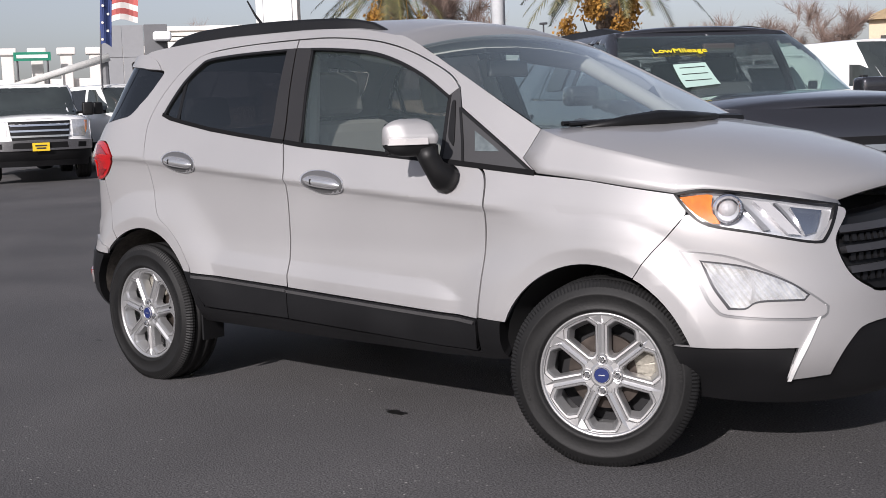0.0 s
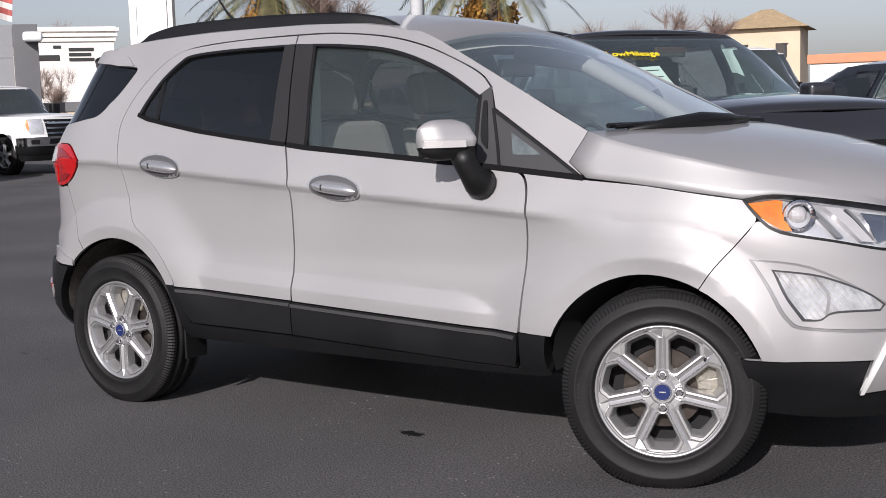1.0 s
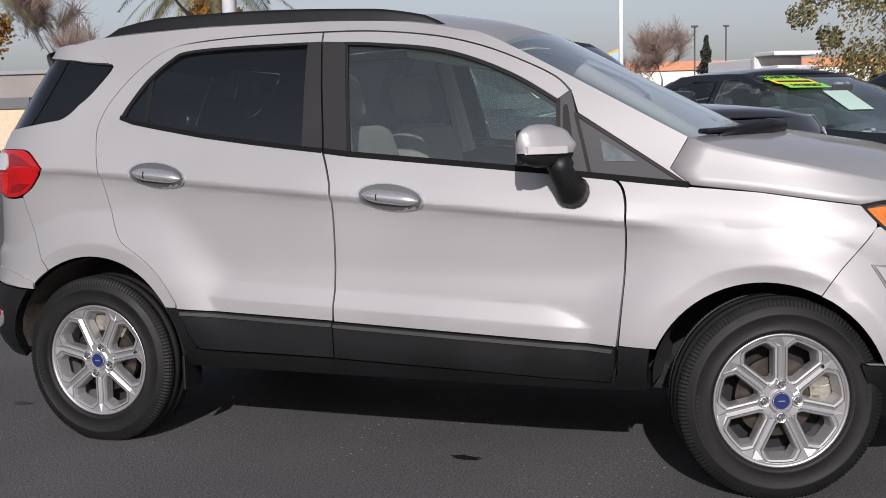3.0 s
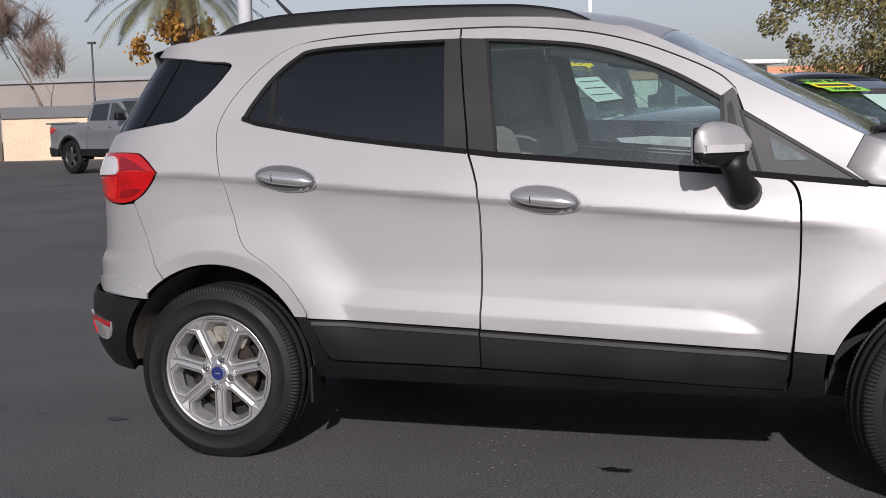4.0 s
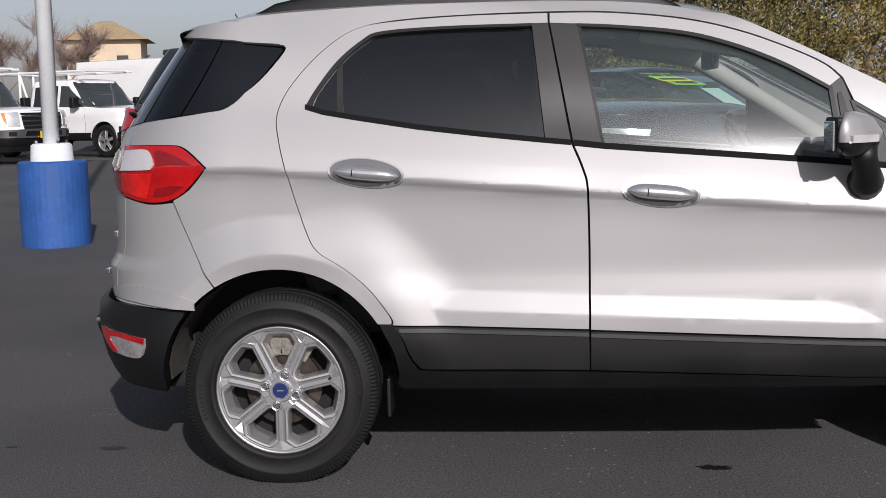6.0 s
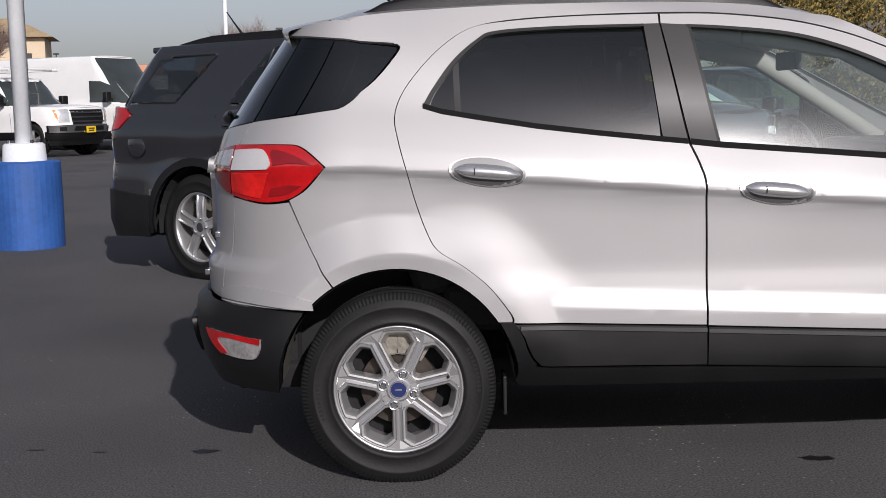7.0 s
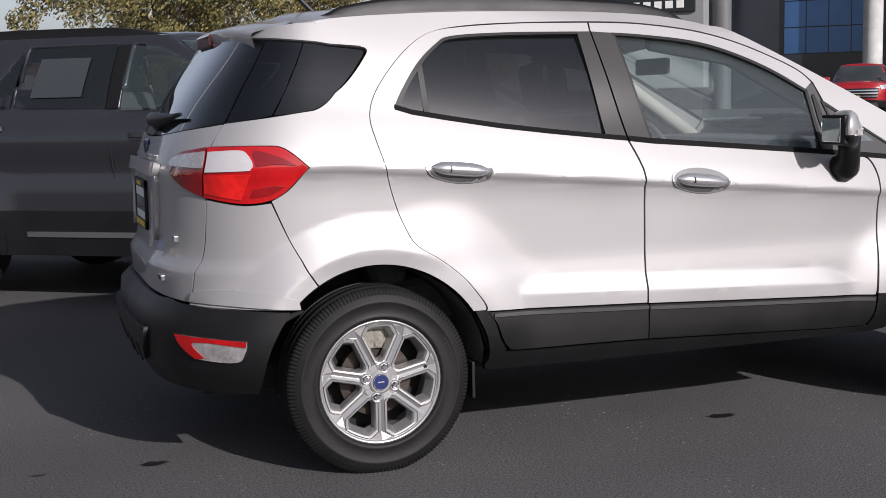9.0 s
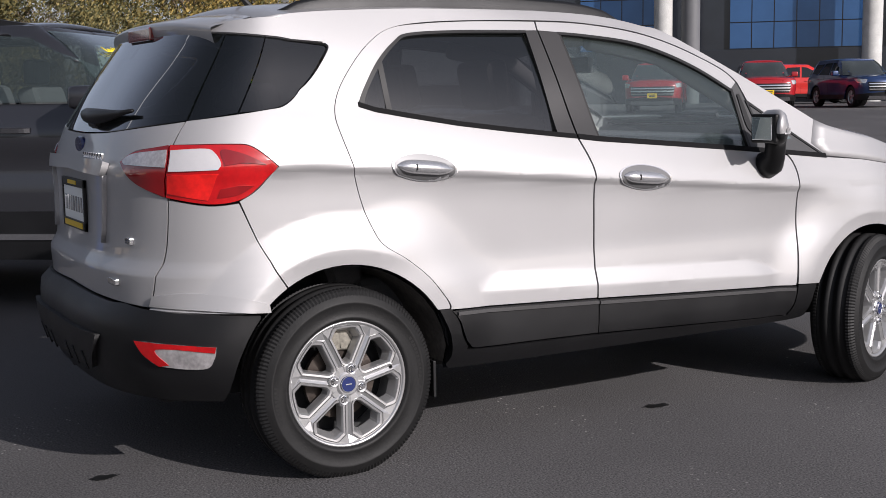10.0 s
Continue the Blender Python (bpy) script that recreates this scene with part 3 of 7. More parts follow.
def build_crossover():
    car = thing("silver_crossover", "silver crossover with black cladding and roof rails on the asphalt", "car")
    S = surf
    # body side: quarter panel, roof rail frame and front pillar
    o = arch_line(*REAR_ARCH, 121, 33, 18)
    o += [(0.373, 0.534, 1), (0.373, 0.547), (0.356, 0.577)]
    o += [(x - GAP, z) for x, z in REAR_SHUT] + [(x, z + GAP) for x, z in TOP_SHUT[:-1]]
    o += [(1.829, 1.290, 1), (1.844, 1.252), (1.858, 1.216, 1), (2.234, 0.983, 1), (2.168, 1.033, 1), (2.219, 1.131, 1)] + ROOF_LINE
    o += [(-0.30, 1.505, 1), (-0.33, 1.462, 1), (-0.20, 1.456), (0.022, 1.436, 1), (0.024, 1.41), (-0.075, 1.30), (-0.20, 1.236), (-0.34, 1.219), (-0.695, 1.190, 1), (-0.73, 1.118, 1),
          (-0.50, 1.119), (-0.395, 1.108), (-0.275, 1.044, 1), (-0.37, 0.972), (-0.452, 0.937, 1), (-0.36, 0.786)]
    both_sides("body_side", panel_bm(S, o, cuts=SIDE, step=0.026, crisp=True), M["silver"], car)
    # rear door
    doors = []
    belt_r = [(0.10, 1.228), (0.16, 1.209), (0.28, 1.187), (0.47, 1.155), (0.67, 1.129), (0.87, 1.106)]
    o = [(x + GAP, z) for x, z in [(0.378, 0.545)] + [(0.36, 0.575)] + REAR_SHUT] + [(0.40, 1.506), (0.62, 1.518), (0.890, 1.521, 1), (0.890, 1.489, 1), (0.55, 1.485), (0.345, 1.473), (0.28, 1.445), (0.20, 1.377), (0.13, 1.284)]
    o += [(0.098, 1.230, 1)] + belt_r[1:] + [(0.955, 1.097, 1), (0.965, 1.075), (0.988, 1.016), (1.001, 0.954), (1.006, 0.762), (1.004, 0.510, 1), (0.378, 0.531, 1)]
    rd = both_sides("rear_door", panel_bm(S, o, cuts=SIDE, step=0.026, crisp=True), M["silver"], car)
    # front door
    o = [(1.011, 0.508, 1), (1.013, 0.762), (1.008, 0.954), (0.995, 1.018), (0.972, 1.078), (0.963, 1.096, 1), (1.06, 1.084), (1.40, 1.055), (1.78, 1.022), (1.925, 1.008, 1), (1.998, 0.992), (2.028, 0.942), (2.034, 0.854), (2.028, 0.672), (2.014, 0.511), (2.008, 0.464, 1), (1.56, 0.484)]
    fd = both_sides("front_door", panel_bm(S, o, cuts=SIDE, step=0.026, crisp=True), M["silver"], car)
    o = [(0.897, 1.521, 1), (1.10, 1.516), (1.33, 1.490), (1.51, 1.446), (1.67, 1.384), (1.772, 1.333), (1.82, 1.289, 1), (1.782, 1.262, 1), (1.64, 1.344), (1.48, 1.410), (1.32, 1.452), (1.11, 1.475), (0.897, 1.489, 1)]
    both_sides("window_frame", panel_bm(S, o, step=0.05), M["silver"], fd)
    # black pillar trims, sail panel, belt strips
    both_sides("pillar_trim", panel_bm(S, [(0.838, 1.487, 1), (0.891, 1.487, 1), (0.956, 1.099, 1), (0.875, 1.108, 1)], off=0.002), M["bronze_trim"], rd, "satin dark pillar trim")
    both_sides("pillar_trim", panel_bm(S, [(0.897, 1.487, 1), (0.985, 1.483, 1), (1.052, 1.089, 1), (0.964, 1.097, 1)], off=0.002), M["bronze_trim"], fd, "satin dark pillar trim")
    both_sides("frame_post", panel_bm(S, [(1.782, 1.268, 1), (1.822, 1.286, 1), (1.839, 1.250), (1.910, 1.010, 1), (1.805, 1.022, 1)], off=-0.002), M["sail"], fd, "satin dark window post")
    both_sides("window_run", panel_bm(S, [(1.806, 1.235, 1), (1.814, 1.243), (1.824, 1.225), (1.852, 1.09), (1.842, 1.085), (1.818, 1.12)], off=0.003, rim=0.008), M["trim"], fd)
    both_sides("sail_panel", panel_bm(S, [(1.854, 1.210, 1), (2.224, 0.984, 1), (1.918, 1.010, 1)], off=-0.001), M["sail"], car, "grey quarter panel ahead of the mirror")
    both_sides("sail_seal", panel_bm(S, [(1.852, 1.216, 1), (2.232, 0.982, 1), (2.205, 0.988, 1), (1.860, 1.199, 1)], off=0.003, rim=0.01), M["trim"], car)
    both_sides("sail_seal", panel_bm(S, [(1.844, 1.216, 1), (1.855, 1.214, 1), (1.922, 1.008, 1), (1.911, 1.008, 1)], off=0.003, rim=0.01), M["trim"], car)
    both_sides("corner_pane", panel_bm(S, [(1.936, 1.130, 1), (2.050, 1.064), (2.045, 1.056), (1.956, 1.057, 1)], off=0.0015, rim=0.003), M["corner_glass"], car, "small triangular corner pane")
    strip = belt_r + [(0.955, 1.097)]
    o = [(x, z + 0.012, 1) for x, z in strip] + [(x, z - 0.004, 1) for x, z in strip[::-1]]
    both_sides("belt_strip", panel_bm(S, o, off=0.004, rim=0.012, step=0.1), M["belt"], rd, "black belt strip")
    strip = [(0.964, 1.095), (1.06, 1.083), (1.40, 1.054), (1.78, 1.021), (1.93, 1.006), (2.232, 0.976)]
    o = [(x, z + 0.014, 1) for x, z in strip] + [(x, z - 0.004, 1) for x, z in strip[::-1]]
    both_sides("belt_strip", panel_bm(S, o, off=0.004, rim=0.012, step=0.1), M["belt"], fd, "black belt strip")
    # glazing seals along the window tops
    o = [(0.10, 1.230, 1), (0.13, 1.284), (0.20, 1.377), (0.28, 1.445), (0.345, 1.473), (0.55, 1.485), (0.840, 1.488, 1), (0.840, 1.479, 1), (0.55, 1.475), (0.35, 1.463), (0.29, 1.438), (0.215, 1.372), (0.145, 1.280), (0.122, 1.234, 1)]
    both_sides("window_seal", panel_bm(S, o, off=0.002, rim=0.012, step=0.1), M["trim"], rd)
    o = [(0.98, 1.484, 1), (1.11, 1.476), (1.32, 1.453), (1.48, 1.411), (1.64, 1.345), (1.784, 1.263, 1), (1.784, 1.250, 1), (1.635, 1.334), (1.475, 1.400), (1.315, 1.442), (1.11, 1.466), (0.982, 1.474, 1)]
    both_sides("window_seal", panel_bm(S, o, off=0.002, rim=0.012, step=0.1), M["trim"], fd)
    # glass, with a little barrel curve of its own
    def pane(s_, z_):
        x_, y_, q = surf(s_, z_)
        zb_ = 1.10 - 0.078 * (s_ - 0.95)
        u = (z_ - zb_) / 0.40
        wb_, wt_ = surf(s_, zb_)[1], surf(s_, zb_ + 0.40)[1]
        return (x_, wb_ + (wt_ - wb_) * (0.62 * u + 0.38 * u * u) if -0.2 < u < 1.2 else y_, q)
    both_sides("window_pane", panel_bm(pane, [(0.222, 1.205, 1), (0.47, 1.160), (0.67, 1.134), (0.873, 1.112, 1), (0.838, 1.484, 1), (0.55, 1.480), (0.345, 1.468), (0.28, 1.440), (0.218, 1.385, 1)], off=-0.017, rim=0), M["tint_glass"], rd, "dark privacy glass")
    both_sides("window_pane", panel_bm(pane, [(0.110, 1.230, 1), (0.16, 1.214), (0.206, 1.207, 1), (0.202, 1.372, 1), (0.14, 1.284)], off=-0.017, rim=0), M["tint_glass"], rd, "small dark corner pane")
    both_sides("window_bar", panel_bm(S, [(0.204, 1.206, 1), (0.224, 1.203, 1), (0.220, 1.388, 1), (0.200, 1.372, 1)], off=-0.004), M["trim"], rd)
    both_sides("window_pane", panel_bm(pane, [(1.05, 1.088, 1), (1.40, 1.058), (1.802, 1.024, 1), (1.786, 1.256, 1), (1.64, 1.340), (1.48, 1.405), (1.32, 1.447), (1.11, 1.470), (0.985, 1.478, 1)], off=-0.017, rim=0), M["green_glass"], fd, "clear green-tinted glass")
    both_sides("window_run", panel_bm(S, [(1.779, 1.264, 1), (1.793, 1.264, 1), (1.815, 1.021, 1), (1.800, 1.022, 1)], off=0.0), M["trim"], fd)
    both_sides("window_run", panel_bm(S, [(0.982, 1.481, 1), (0.996, 1.480, 1), (1.063, 1.088, 1), (1.049, 1.089, 1)], off=0.0), M["trim"], fd)
    # lower cladding of the doors, sill
    o = [(0.382, 0.526, 1), (1.004, 0.505, 1), (1.006, 0.381, 1), (0.75, 0.384), (0.50, 0.386), (0.455, 0.402), (0.432, 0.437), (0.41, 0.490)]
    both_sides("door_cladding", panel_bm(S, o, off=0.008, rim=0.022), M["cladding"], rd, "black plastic lower cladding")
    o = [(1.010, 0.503, 1), (1.56, 0.479), (2.008, 0.459, 1), (2.004, 0.40), (1.985, 0.352), (1.95, 0.345), (1.56, 0.360), (1.010, 0.380, 1)]
    both_sides("door_cladding", panel_bm(S, o, off=0.008, rim=0.022), M["cladding"], fd, "black plastic lower cladding")
    for x0, z0, x1, z1, d in ((0.40, 0.521, 1.004, 0.500, rd), (1.010, 0.498, 2.0, 0.455, fd)):
        both_sides("cladding_ridge", panel_bm(S, [(x0, z0, 1), (x1, z1, 1), (x1, z1 - 0.012, 1), (x0, z0 - 0.012, 1)], off=0.0145, rim=0.009), M["ridge"], d, "satin grey top edge")
    o = [(0.382, 0.532, 1), (0.41, 0.480), (0.425, 0.435), (0.45, 0.395), (0.50, 0.376), (1.0, 0.370), (1.56, 0.350), (1.96, 0.336), (2.0, 0.347), (2.014, 0.40), (2.018, 0.464, 1), (2.118, 0.461, 1), (2.108, 0.40), (2.105, 0.345, 1), (2.06, 0.312), (1.6, 0.310), (0.50, 0.312), (0.40, 0.318), (0.385, 0.338, 1), (0.393, 0.37), (0.38, 0.44), (0.352, 0.50), (0.335, 0.533, 1)]
    both_sides("sill", panel_bm(S, o, off=0.004, rim=0.06), M["cladding"], car, "black plastic sill")
    # front wing
    ax, az, ar = FRONT_ARCH
    o = [(2.020, 0.468, 1), (2.035, 0.672), (2.041, 0.854), (2.036, 0.945), (2.006, 0.997), (1.945, 1.007, 1), (2.238, 0.974, 1), (2.51, 0.951), (2.862, 0.914, 1), (2.893, 0.862), (2.858, 0.826, 1), (2.74, 0.727)]
    o += arch_line(ax, az, ar, 63.6, 156.5, 18)
    both_sides("front_wing", panel_bm(S, o, cuts=SIDE, step=0.026, crisp=True), M["silver"], car)
    # front bumper
    o = [(along(2.641, 0.642), 0.642, 1), (2.743, 0.7255), (2.861, 0.8235, 1), (2.90, 0.850), (2.965, 0.812), (3.14, 0.783), (3.335, 0.748, 1), (3.50, 0.858, 1), (3.525, 0.838), (3.42, 0.755), (3.44, 0.656), (3.53, 0.599), (3.62, 0.580), (4.0, 0.572, 1), (4.0, 0.50, 1), (3.56, 0.49), (3.44, 0.44), (3.36, 0.325, 1), (3.20, 0.312, 1), (3.235, 0.424, 1), (3.0, 0.426), (2.812, 0.430, 1)]
    o += arch_line(ax, az, ar, 18, 63, 9)[:-1]
    part("front_bumper", panel_bm(S, o, step=0.04, centre=0, crisp=True), M["silver"], car, "silver front bumper")
    o = [(2.800, 0.425, 1), (3.228, 0.419, 1), (3.20, 0.312, 1), (3.36, 0.318, 1), (3.44, 0.432), (3.56, 0.485), (4.0, 0.495, 1), (4.0, 0.20, 1), (3.2, 0.21), (2.87, 0.235, 1), (2.84, 0.32)]
    part("lower_bumper", panel_bm(S, o, off=-0.012, rim=0.04, centre=0), M["cladding"], car, "black lower bumper")
    o = [(3.308, 0.556, 1), (3.332, 0.558, 1), (3.207, 0.312, 1), (3.192, 0.312, 1), (3.245, 0.424), (3.302, 0.515)]
    both_sides("bumper_strip", panel_bm(S, o, off=0.007, rim=0.012, step=0.03), M["white_paint"], car, "bright bumper strip")
    # fog lamp surround and lamp
    o = [(2.85, 0.731, 1), (3.03, 0.706), (3.25, 0.604), (3.335, 0.552, 1), (3.30, 0.520), (3.02, 0.530), (2.955, 0.560), (2.91, 0.632)]
    fs = both_sides("fog_lamp_surround", panel_bm(S, o, off=0.008, rim=0.016, step=0.03), M["silver"], car)
    o = [(2.915, 0.700, 1), (3.06, 0.680), (3.20, 0.628), (3.262, 0.592, 1), (3.25, 0.580, 1), (3.10, 0.578), (3.05, 0.556), (3.0, 0.556, 1), (2.945, 0.630)]
    both_sides("lamp_seam", panel_bm(S, [(2.838, 0.737, 1), (3.035, 0.713), (3.255, 0.611), (3.348, 0.553, 1), (3.305, 0.512), (3.015, 0.522), (2.945, 0.555), (2.90, 0.630)], off=0.003, rim=0.003, step=0.03), M["alloy_mid"], fs)
    both_sides("lamp_bezel", panel_bm(S, [(2.905, 0.706, 1), (3.062, 0.686), (3.206, 0.633), (3.274, 0.592, 1), (3.252, 0.573, 1), (3.10, 0.571), (3.05, 0.549), (2.994, 0.549, 1), (2.936, 0.630)], off=0.0095, rim=0.006, step=0.03), M["alloy_dark"], fs)
    lamp = both_sides("fog_lamp", panel_bm(S, o, off=0.011, rim=0.01, step=0.03), M["ribbed"], fs, "clear fog lamp")
    both_sides("lamp_divider", panel_bm(S, [(3.035, 0.684, 1), (3.043, 0.683, 1), (3.085, 0.625), (3.075, 0.572, 1), (3.065, 0.570, 1), (3.073, 0.625)], off=0.0125, rim=0.004, step=0.05), M["alloy_mid"], lamp)
    both_sides("lamp_cover", panel_bm(S, o, off=0.016, rim=0.006, step=0.05), M["lens_glass"], lamp)
    # head lamp
    o = [(2.864, 0.915, 1), (2.99, 0.926), (3.21, 0.906), (3.505, 0.864, 1), (3.40, 0.772), (3.335, 0.752), (3.14, 0.786), (2.965, 0.816), (2.905, 0.853)]
    hl = both_sides("head_lamp", panel_bm(S, o, off=-0.035, rim=-0.03, step=0.04), M["reflector"], car, "clear head lamp with amber corner")
    for ob in hl:
        tagged(ob, "clear head lamp with amber corner")
    both_sides("lamp_bezel", panel_bm(S, [(2.862, 0.915, 1), (2.99, 0.928), (3.21, 0.908), (3.508, 0.865, 1), (3.40, 0.770), (3.335, 0.749), (3.14, 0.783), (2.965, 0.813), (2.902, 0.852), (2.862, 0.914, 1), (2.876, 0.910, 1), (2.914, 0.856), (2.970, 0.821), (3.14, 0.791), (3.332, 0.758), (3.392, 0.777), (3.490, 0.863, 1), (3.21, 0.902), (2.99, 0.922), (2.88, 0.910, 1)], off=0.002, rim=0.02, step=0.05), M["trim"], hl)
    both_sides("turn_lamp", panel_bm(S, [(2.885, 0.908, 1), (2.99, 0.916), (3.02, 0.912, 1), (2.995, 0.87), (3.01, 0.822, 1), (2.975, 0.826), (2.925, 0.856)], off=-0.012, rim=0.02, step=0.03), M["amber"], hl, "amber turn lamp")
    both_sides("lamp_cover", panel_bm(S, [(2.885, 0.908, 1), (2.99, 0.918), (3.21, 0.898), (3.48, 0.862, 1), (3.385, 0.780), (3.33, 0.762), (3.14, 0.794), (2.975, 0.824), (2.923, 0.855)], off=0.0, rim=0.0), M["lens_glass"], hl)
    p = Vector(surf(3.06, 0.862))
    lens = bmesh.new()
    bmesh.ops.create_uvsphere(lens, u_segments=20, v_segments=12, radius=0.034)
    lens.transform(Matrix.Translation(p + Vector((-0.035, 0.04, 0))))
    both_sides("projector_lens", lens, M["clear_lens"], hl, "round projector lens")
    ring_ = revolve([(0.036, 0.0), (0.044, -0.010), (0.050, -0.006), (0.050, 0.01)], 28)
    ring_.transform(Matrix.Translation(p + Vector((-0.016, 0.012, 0))) @ Matrix.Rotation(radians(38), 4, "Z"))
    both_sides("lens_ring", ring_, M["chrome"], hl, "chrome lens ring")
    both_sides("lamp_fin", panel_bm(S, [(3.10, 0.905, 1), (3.118, 0.904, 1), (3.19, 0.80, 1), (3.165, 0.80, 1)], off=-0.018, rim=0.015, step=0.05), M["alloy_mid"], hl)
    both_sides("lamp_fin", panel_bm(S, [(3.25, 0.888, 1), (3.262, 0.887, 1), (3.305, 0.79, 1), (3.29, 0.79, 1)], off=-0.016, rim=0.015, step=0.05), M["alloy_mid"], hl)
    both_sides("lamp_step", panel_bm(S, [(3.17, 0.895, 1), (3.23, 0.890, 1), (3.30, 0.78, 1), (3.25, 0.785, 1)], off=-0.015, rim=0.02, step=0.05), M["clear_lens"], hl)
    both_sides("lamp_step", panel_bm(S, [(3.31, 0.876, 1), (3.44, 0.860, 1), (3.37, 0.79, 1), (3.32, 0.78, 1)], off=-0.022, rim=0.02, step=0.05), M["chrome"], hl)
    # grille
    o = [(3.53, 0.845, 1), (4.0, 0.872, 1), (4.0, 0.585, 1), (3.62, 0.590), (3.54, 0.608), (3.45, 0.660), (3.43, 0.755)]
    gr = part("grille", panel_bm(S, o, off=-0.05, rim=-0.045, step=0.08, centre=0), M["trim"], car, "black grille with grey bars")
    for z in (0.80, 0.735, 0.67):
        part("grille_bar", panel_bm(S, [(3.46, z, 1), (4.0, z + 0.012, 1), (4.0, z - 0.016, 1), (3.46, z - 0.022, 1)], off=-0.006, rim=0.03, step=0.1, centre=0), M["alloy_dark"], gr, "grey grille bar")
    for k in range(12):
        for z in (0.765, 0.70, 0.635):
            both_sides("grille_mesh", panel_bm(S, [(3.50 + k * 0.042, z + 0.012, 1), (3.525 + k * 0.042, z + 0.012, 1), (3.515 + k * 0.042, z - 0.012, 1), (3.49 + k * 0.042, z - 0.012, 1)], off=-0.03, rim=0.01, step=0.1), M["cladding"], gr)
    # hood: side flange up to a soft shoulder, then a crowned top
    rows = []
    for (s0, z0), (s1, z1), (s2, z2), xc, zc in (
            ((2.240, 0.982), (2.171, 1.033), (2.222, 1.130), 2.41, 1.138), ((2.29, 0.977), (2.262, 1.035), (2.29, 1.105), 2.45, 1.135),
            ((2.38, 0.968), (2.37, 1.025), (2.38, 1.083), 2.51, 1.128), ((2.50, 0.956), (2.50, 1.01), (2.50, 1.062), 2.61, 1.110), ((2.66, 0.940), (2.66, 0.995), (2.66, 1.043), 2.77, 1.084),
            ((2.862, 0.9185), (2.86, 0.97), (2.86, 1.012), 2.89, 1.052), ((3.0, 0.928), (2.99, 0.96), (2.99, 0.990), 2.98, 1.030), ((3.15, 0.916), (3.15, 0.943), (3.15, 0.966), 3.065, 1.004), ((3.35, 0.888), (3.35, 0.905), (3.35, 0.920), 3.155, 0.962), ((3.52, 0.862), (3.52, 0.870), (3.52, 0.876), 3.215, 0.915)):
        side = []
        for k in range(7):
            u, (sa_, za_), (sb_, zb2_) = (k / 2, (s0, z0), (s1, z1)) if k < 2 else ((k - 2) / 4, (s1, z1), (s2, z2))
            side.append(Vector(surf(sa_ + (sb_ - sa_) * u, za_ + (zb2_ - za_) * u)))
        e = side[-1]
        top = []
        for k in range(1, 15):
            v = math.cos(math.pi / 2 * k / 14)
            top.append(Vector((e.x + (xc - e.x) * (1 - v ** 2.2), e.y * v, e.z + (zc - e.z) * (1 - v ** 2.4))))
        half = side + top
        rows.append(half + [Vector((p.x, -p.y, p.z)) for p in half[-2::-1]])
    hood = grid_bm(rows)
    for f in hood.faces:
        f.smooth = True
    part("hood", thick(hood, 0.010), M["silver"], car, "silver hood")
    # windscreen, roof, spoiler
    e = [(2.262, 1.108), (2.09, 1.198), (1.91, 1.288), (1.74, 1.376), (1.578, 1.460)]
    st = [(x, side_w(x, z) - 0.012, z, 0.085 - 0.02 * i, 0.012 + 0.011 * i) for i, (x, z) in enumerate(e)]
    part("windscreen", loft_top(st, 2.0, 16), M["screen_glass"], car, "clear windscreen")
    st = [(x - 0.0, side_w(x, z) - 0.001, z, 0.0 if x < 1.5 else 0.01, 0.058 if x < 1.5 else 0.052) for x, z in ROOF_LINE]
    st += [(-0.24, side_w(-0.24, 1.51) - 0.03, 1.508, -0.02, 0.034)]
    part("roof", thick(loft_top(st, 2.4, 20), 0.02), M["silver"], car, "silver roof")
    # headliner under the roof
    st = [(x, side_w(x, z) - 0.04, z - 0.045, 0, 0.045) for x, z in ROOF_LINE[:6]]
    part("headliner", loft_top(st, 2.0, 8), M["headliner"], car, "pale headliner")
    # roof spoiler over the back window
    rows = []
    for i in range(25):
        v = -1 + i / 12
        av = abs(v)
        y = 0.600 * v
        xe = -0.405 + 0.060 * av ** 3
        zt = 1.541 - 0.032 * av ** 2.4
        rows.append([(-0.20, y * 0.985, zt + 0.016), (xe + 0.09, y, zt + 0.001), (xe + 0.014, y, zt - 0.016), (xe + 0.002, y, zt - 0.022), (xe, y, zt - 0.030), (xe + 0.014, y, zt - 0.082), (xe + 0.022, y, zt - 0.090), (-0.20, y * 0.985, zt - 0.085)])
    sp = grid_bm(rows, closed=True)
    for f in sp.faces:
        f.smooth = True
    sp = part("roof_spoiler", sp, M["silver"], car, "silver roof spoiler")
    part("brake_light", box_bm(-0.412, -0.37, -0.14, 0.14, 1.466, 1.512, 0.006), M["dark_red_lens"], sp, "dark red high brake light")
    both_sides("spoiler_side", panel_bm(S, [(0.010, 1.437, 1), (-0.20, 1.452), (-0.33, 1.457), (-0.58, 1.466), (-0.79, 1.473, 1), (-0.79, 1.496, 1), (-0.55, 1.508), (-0.30, 1.516), (-0.08, 1.496)], off=0.008, rim=0.015, step=0.04), M["silver"], sp)
    # roof rails
    rail = []
    for i in range(33):
        u = i / 32
        x = -0.12 + 1.52 * u
        base = hermite([(-0.15, 1.535), (0.05, 1.56), (0.5, 1.575), (1.0, 1.57), (1.25, 1.55), (1.40, 1.512)], x)
        top = hermite([(-0.12, 1.540), (-0.02, 1.582), (0.2, 1.612), (0.55, 1.618), (1.05, 1.604), (1.25, 1.575), (1.40, 1.516)], x)
        y = -0.565 + 0.02 * ((x - 0.6) / 0.8) ** 2
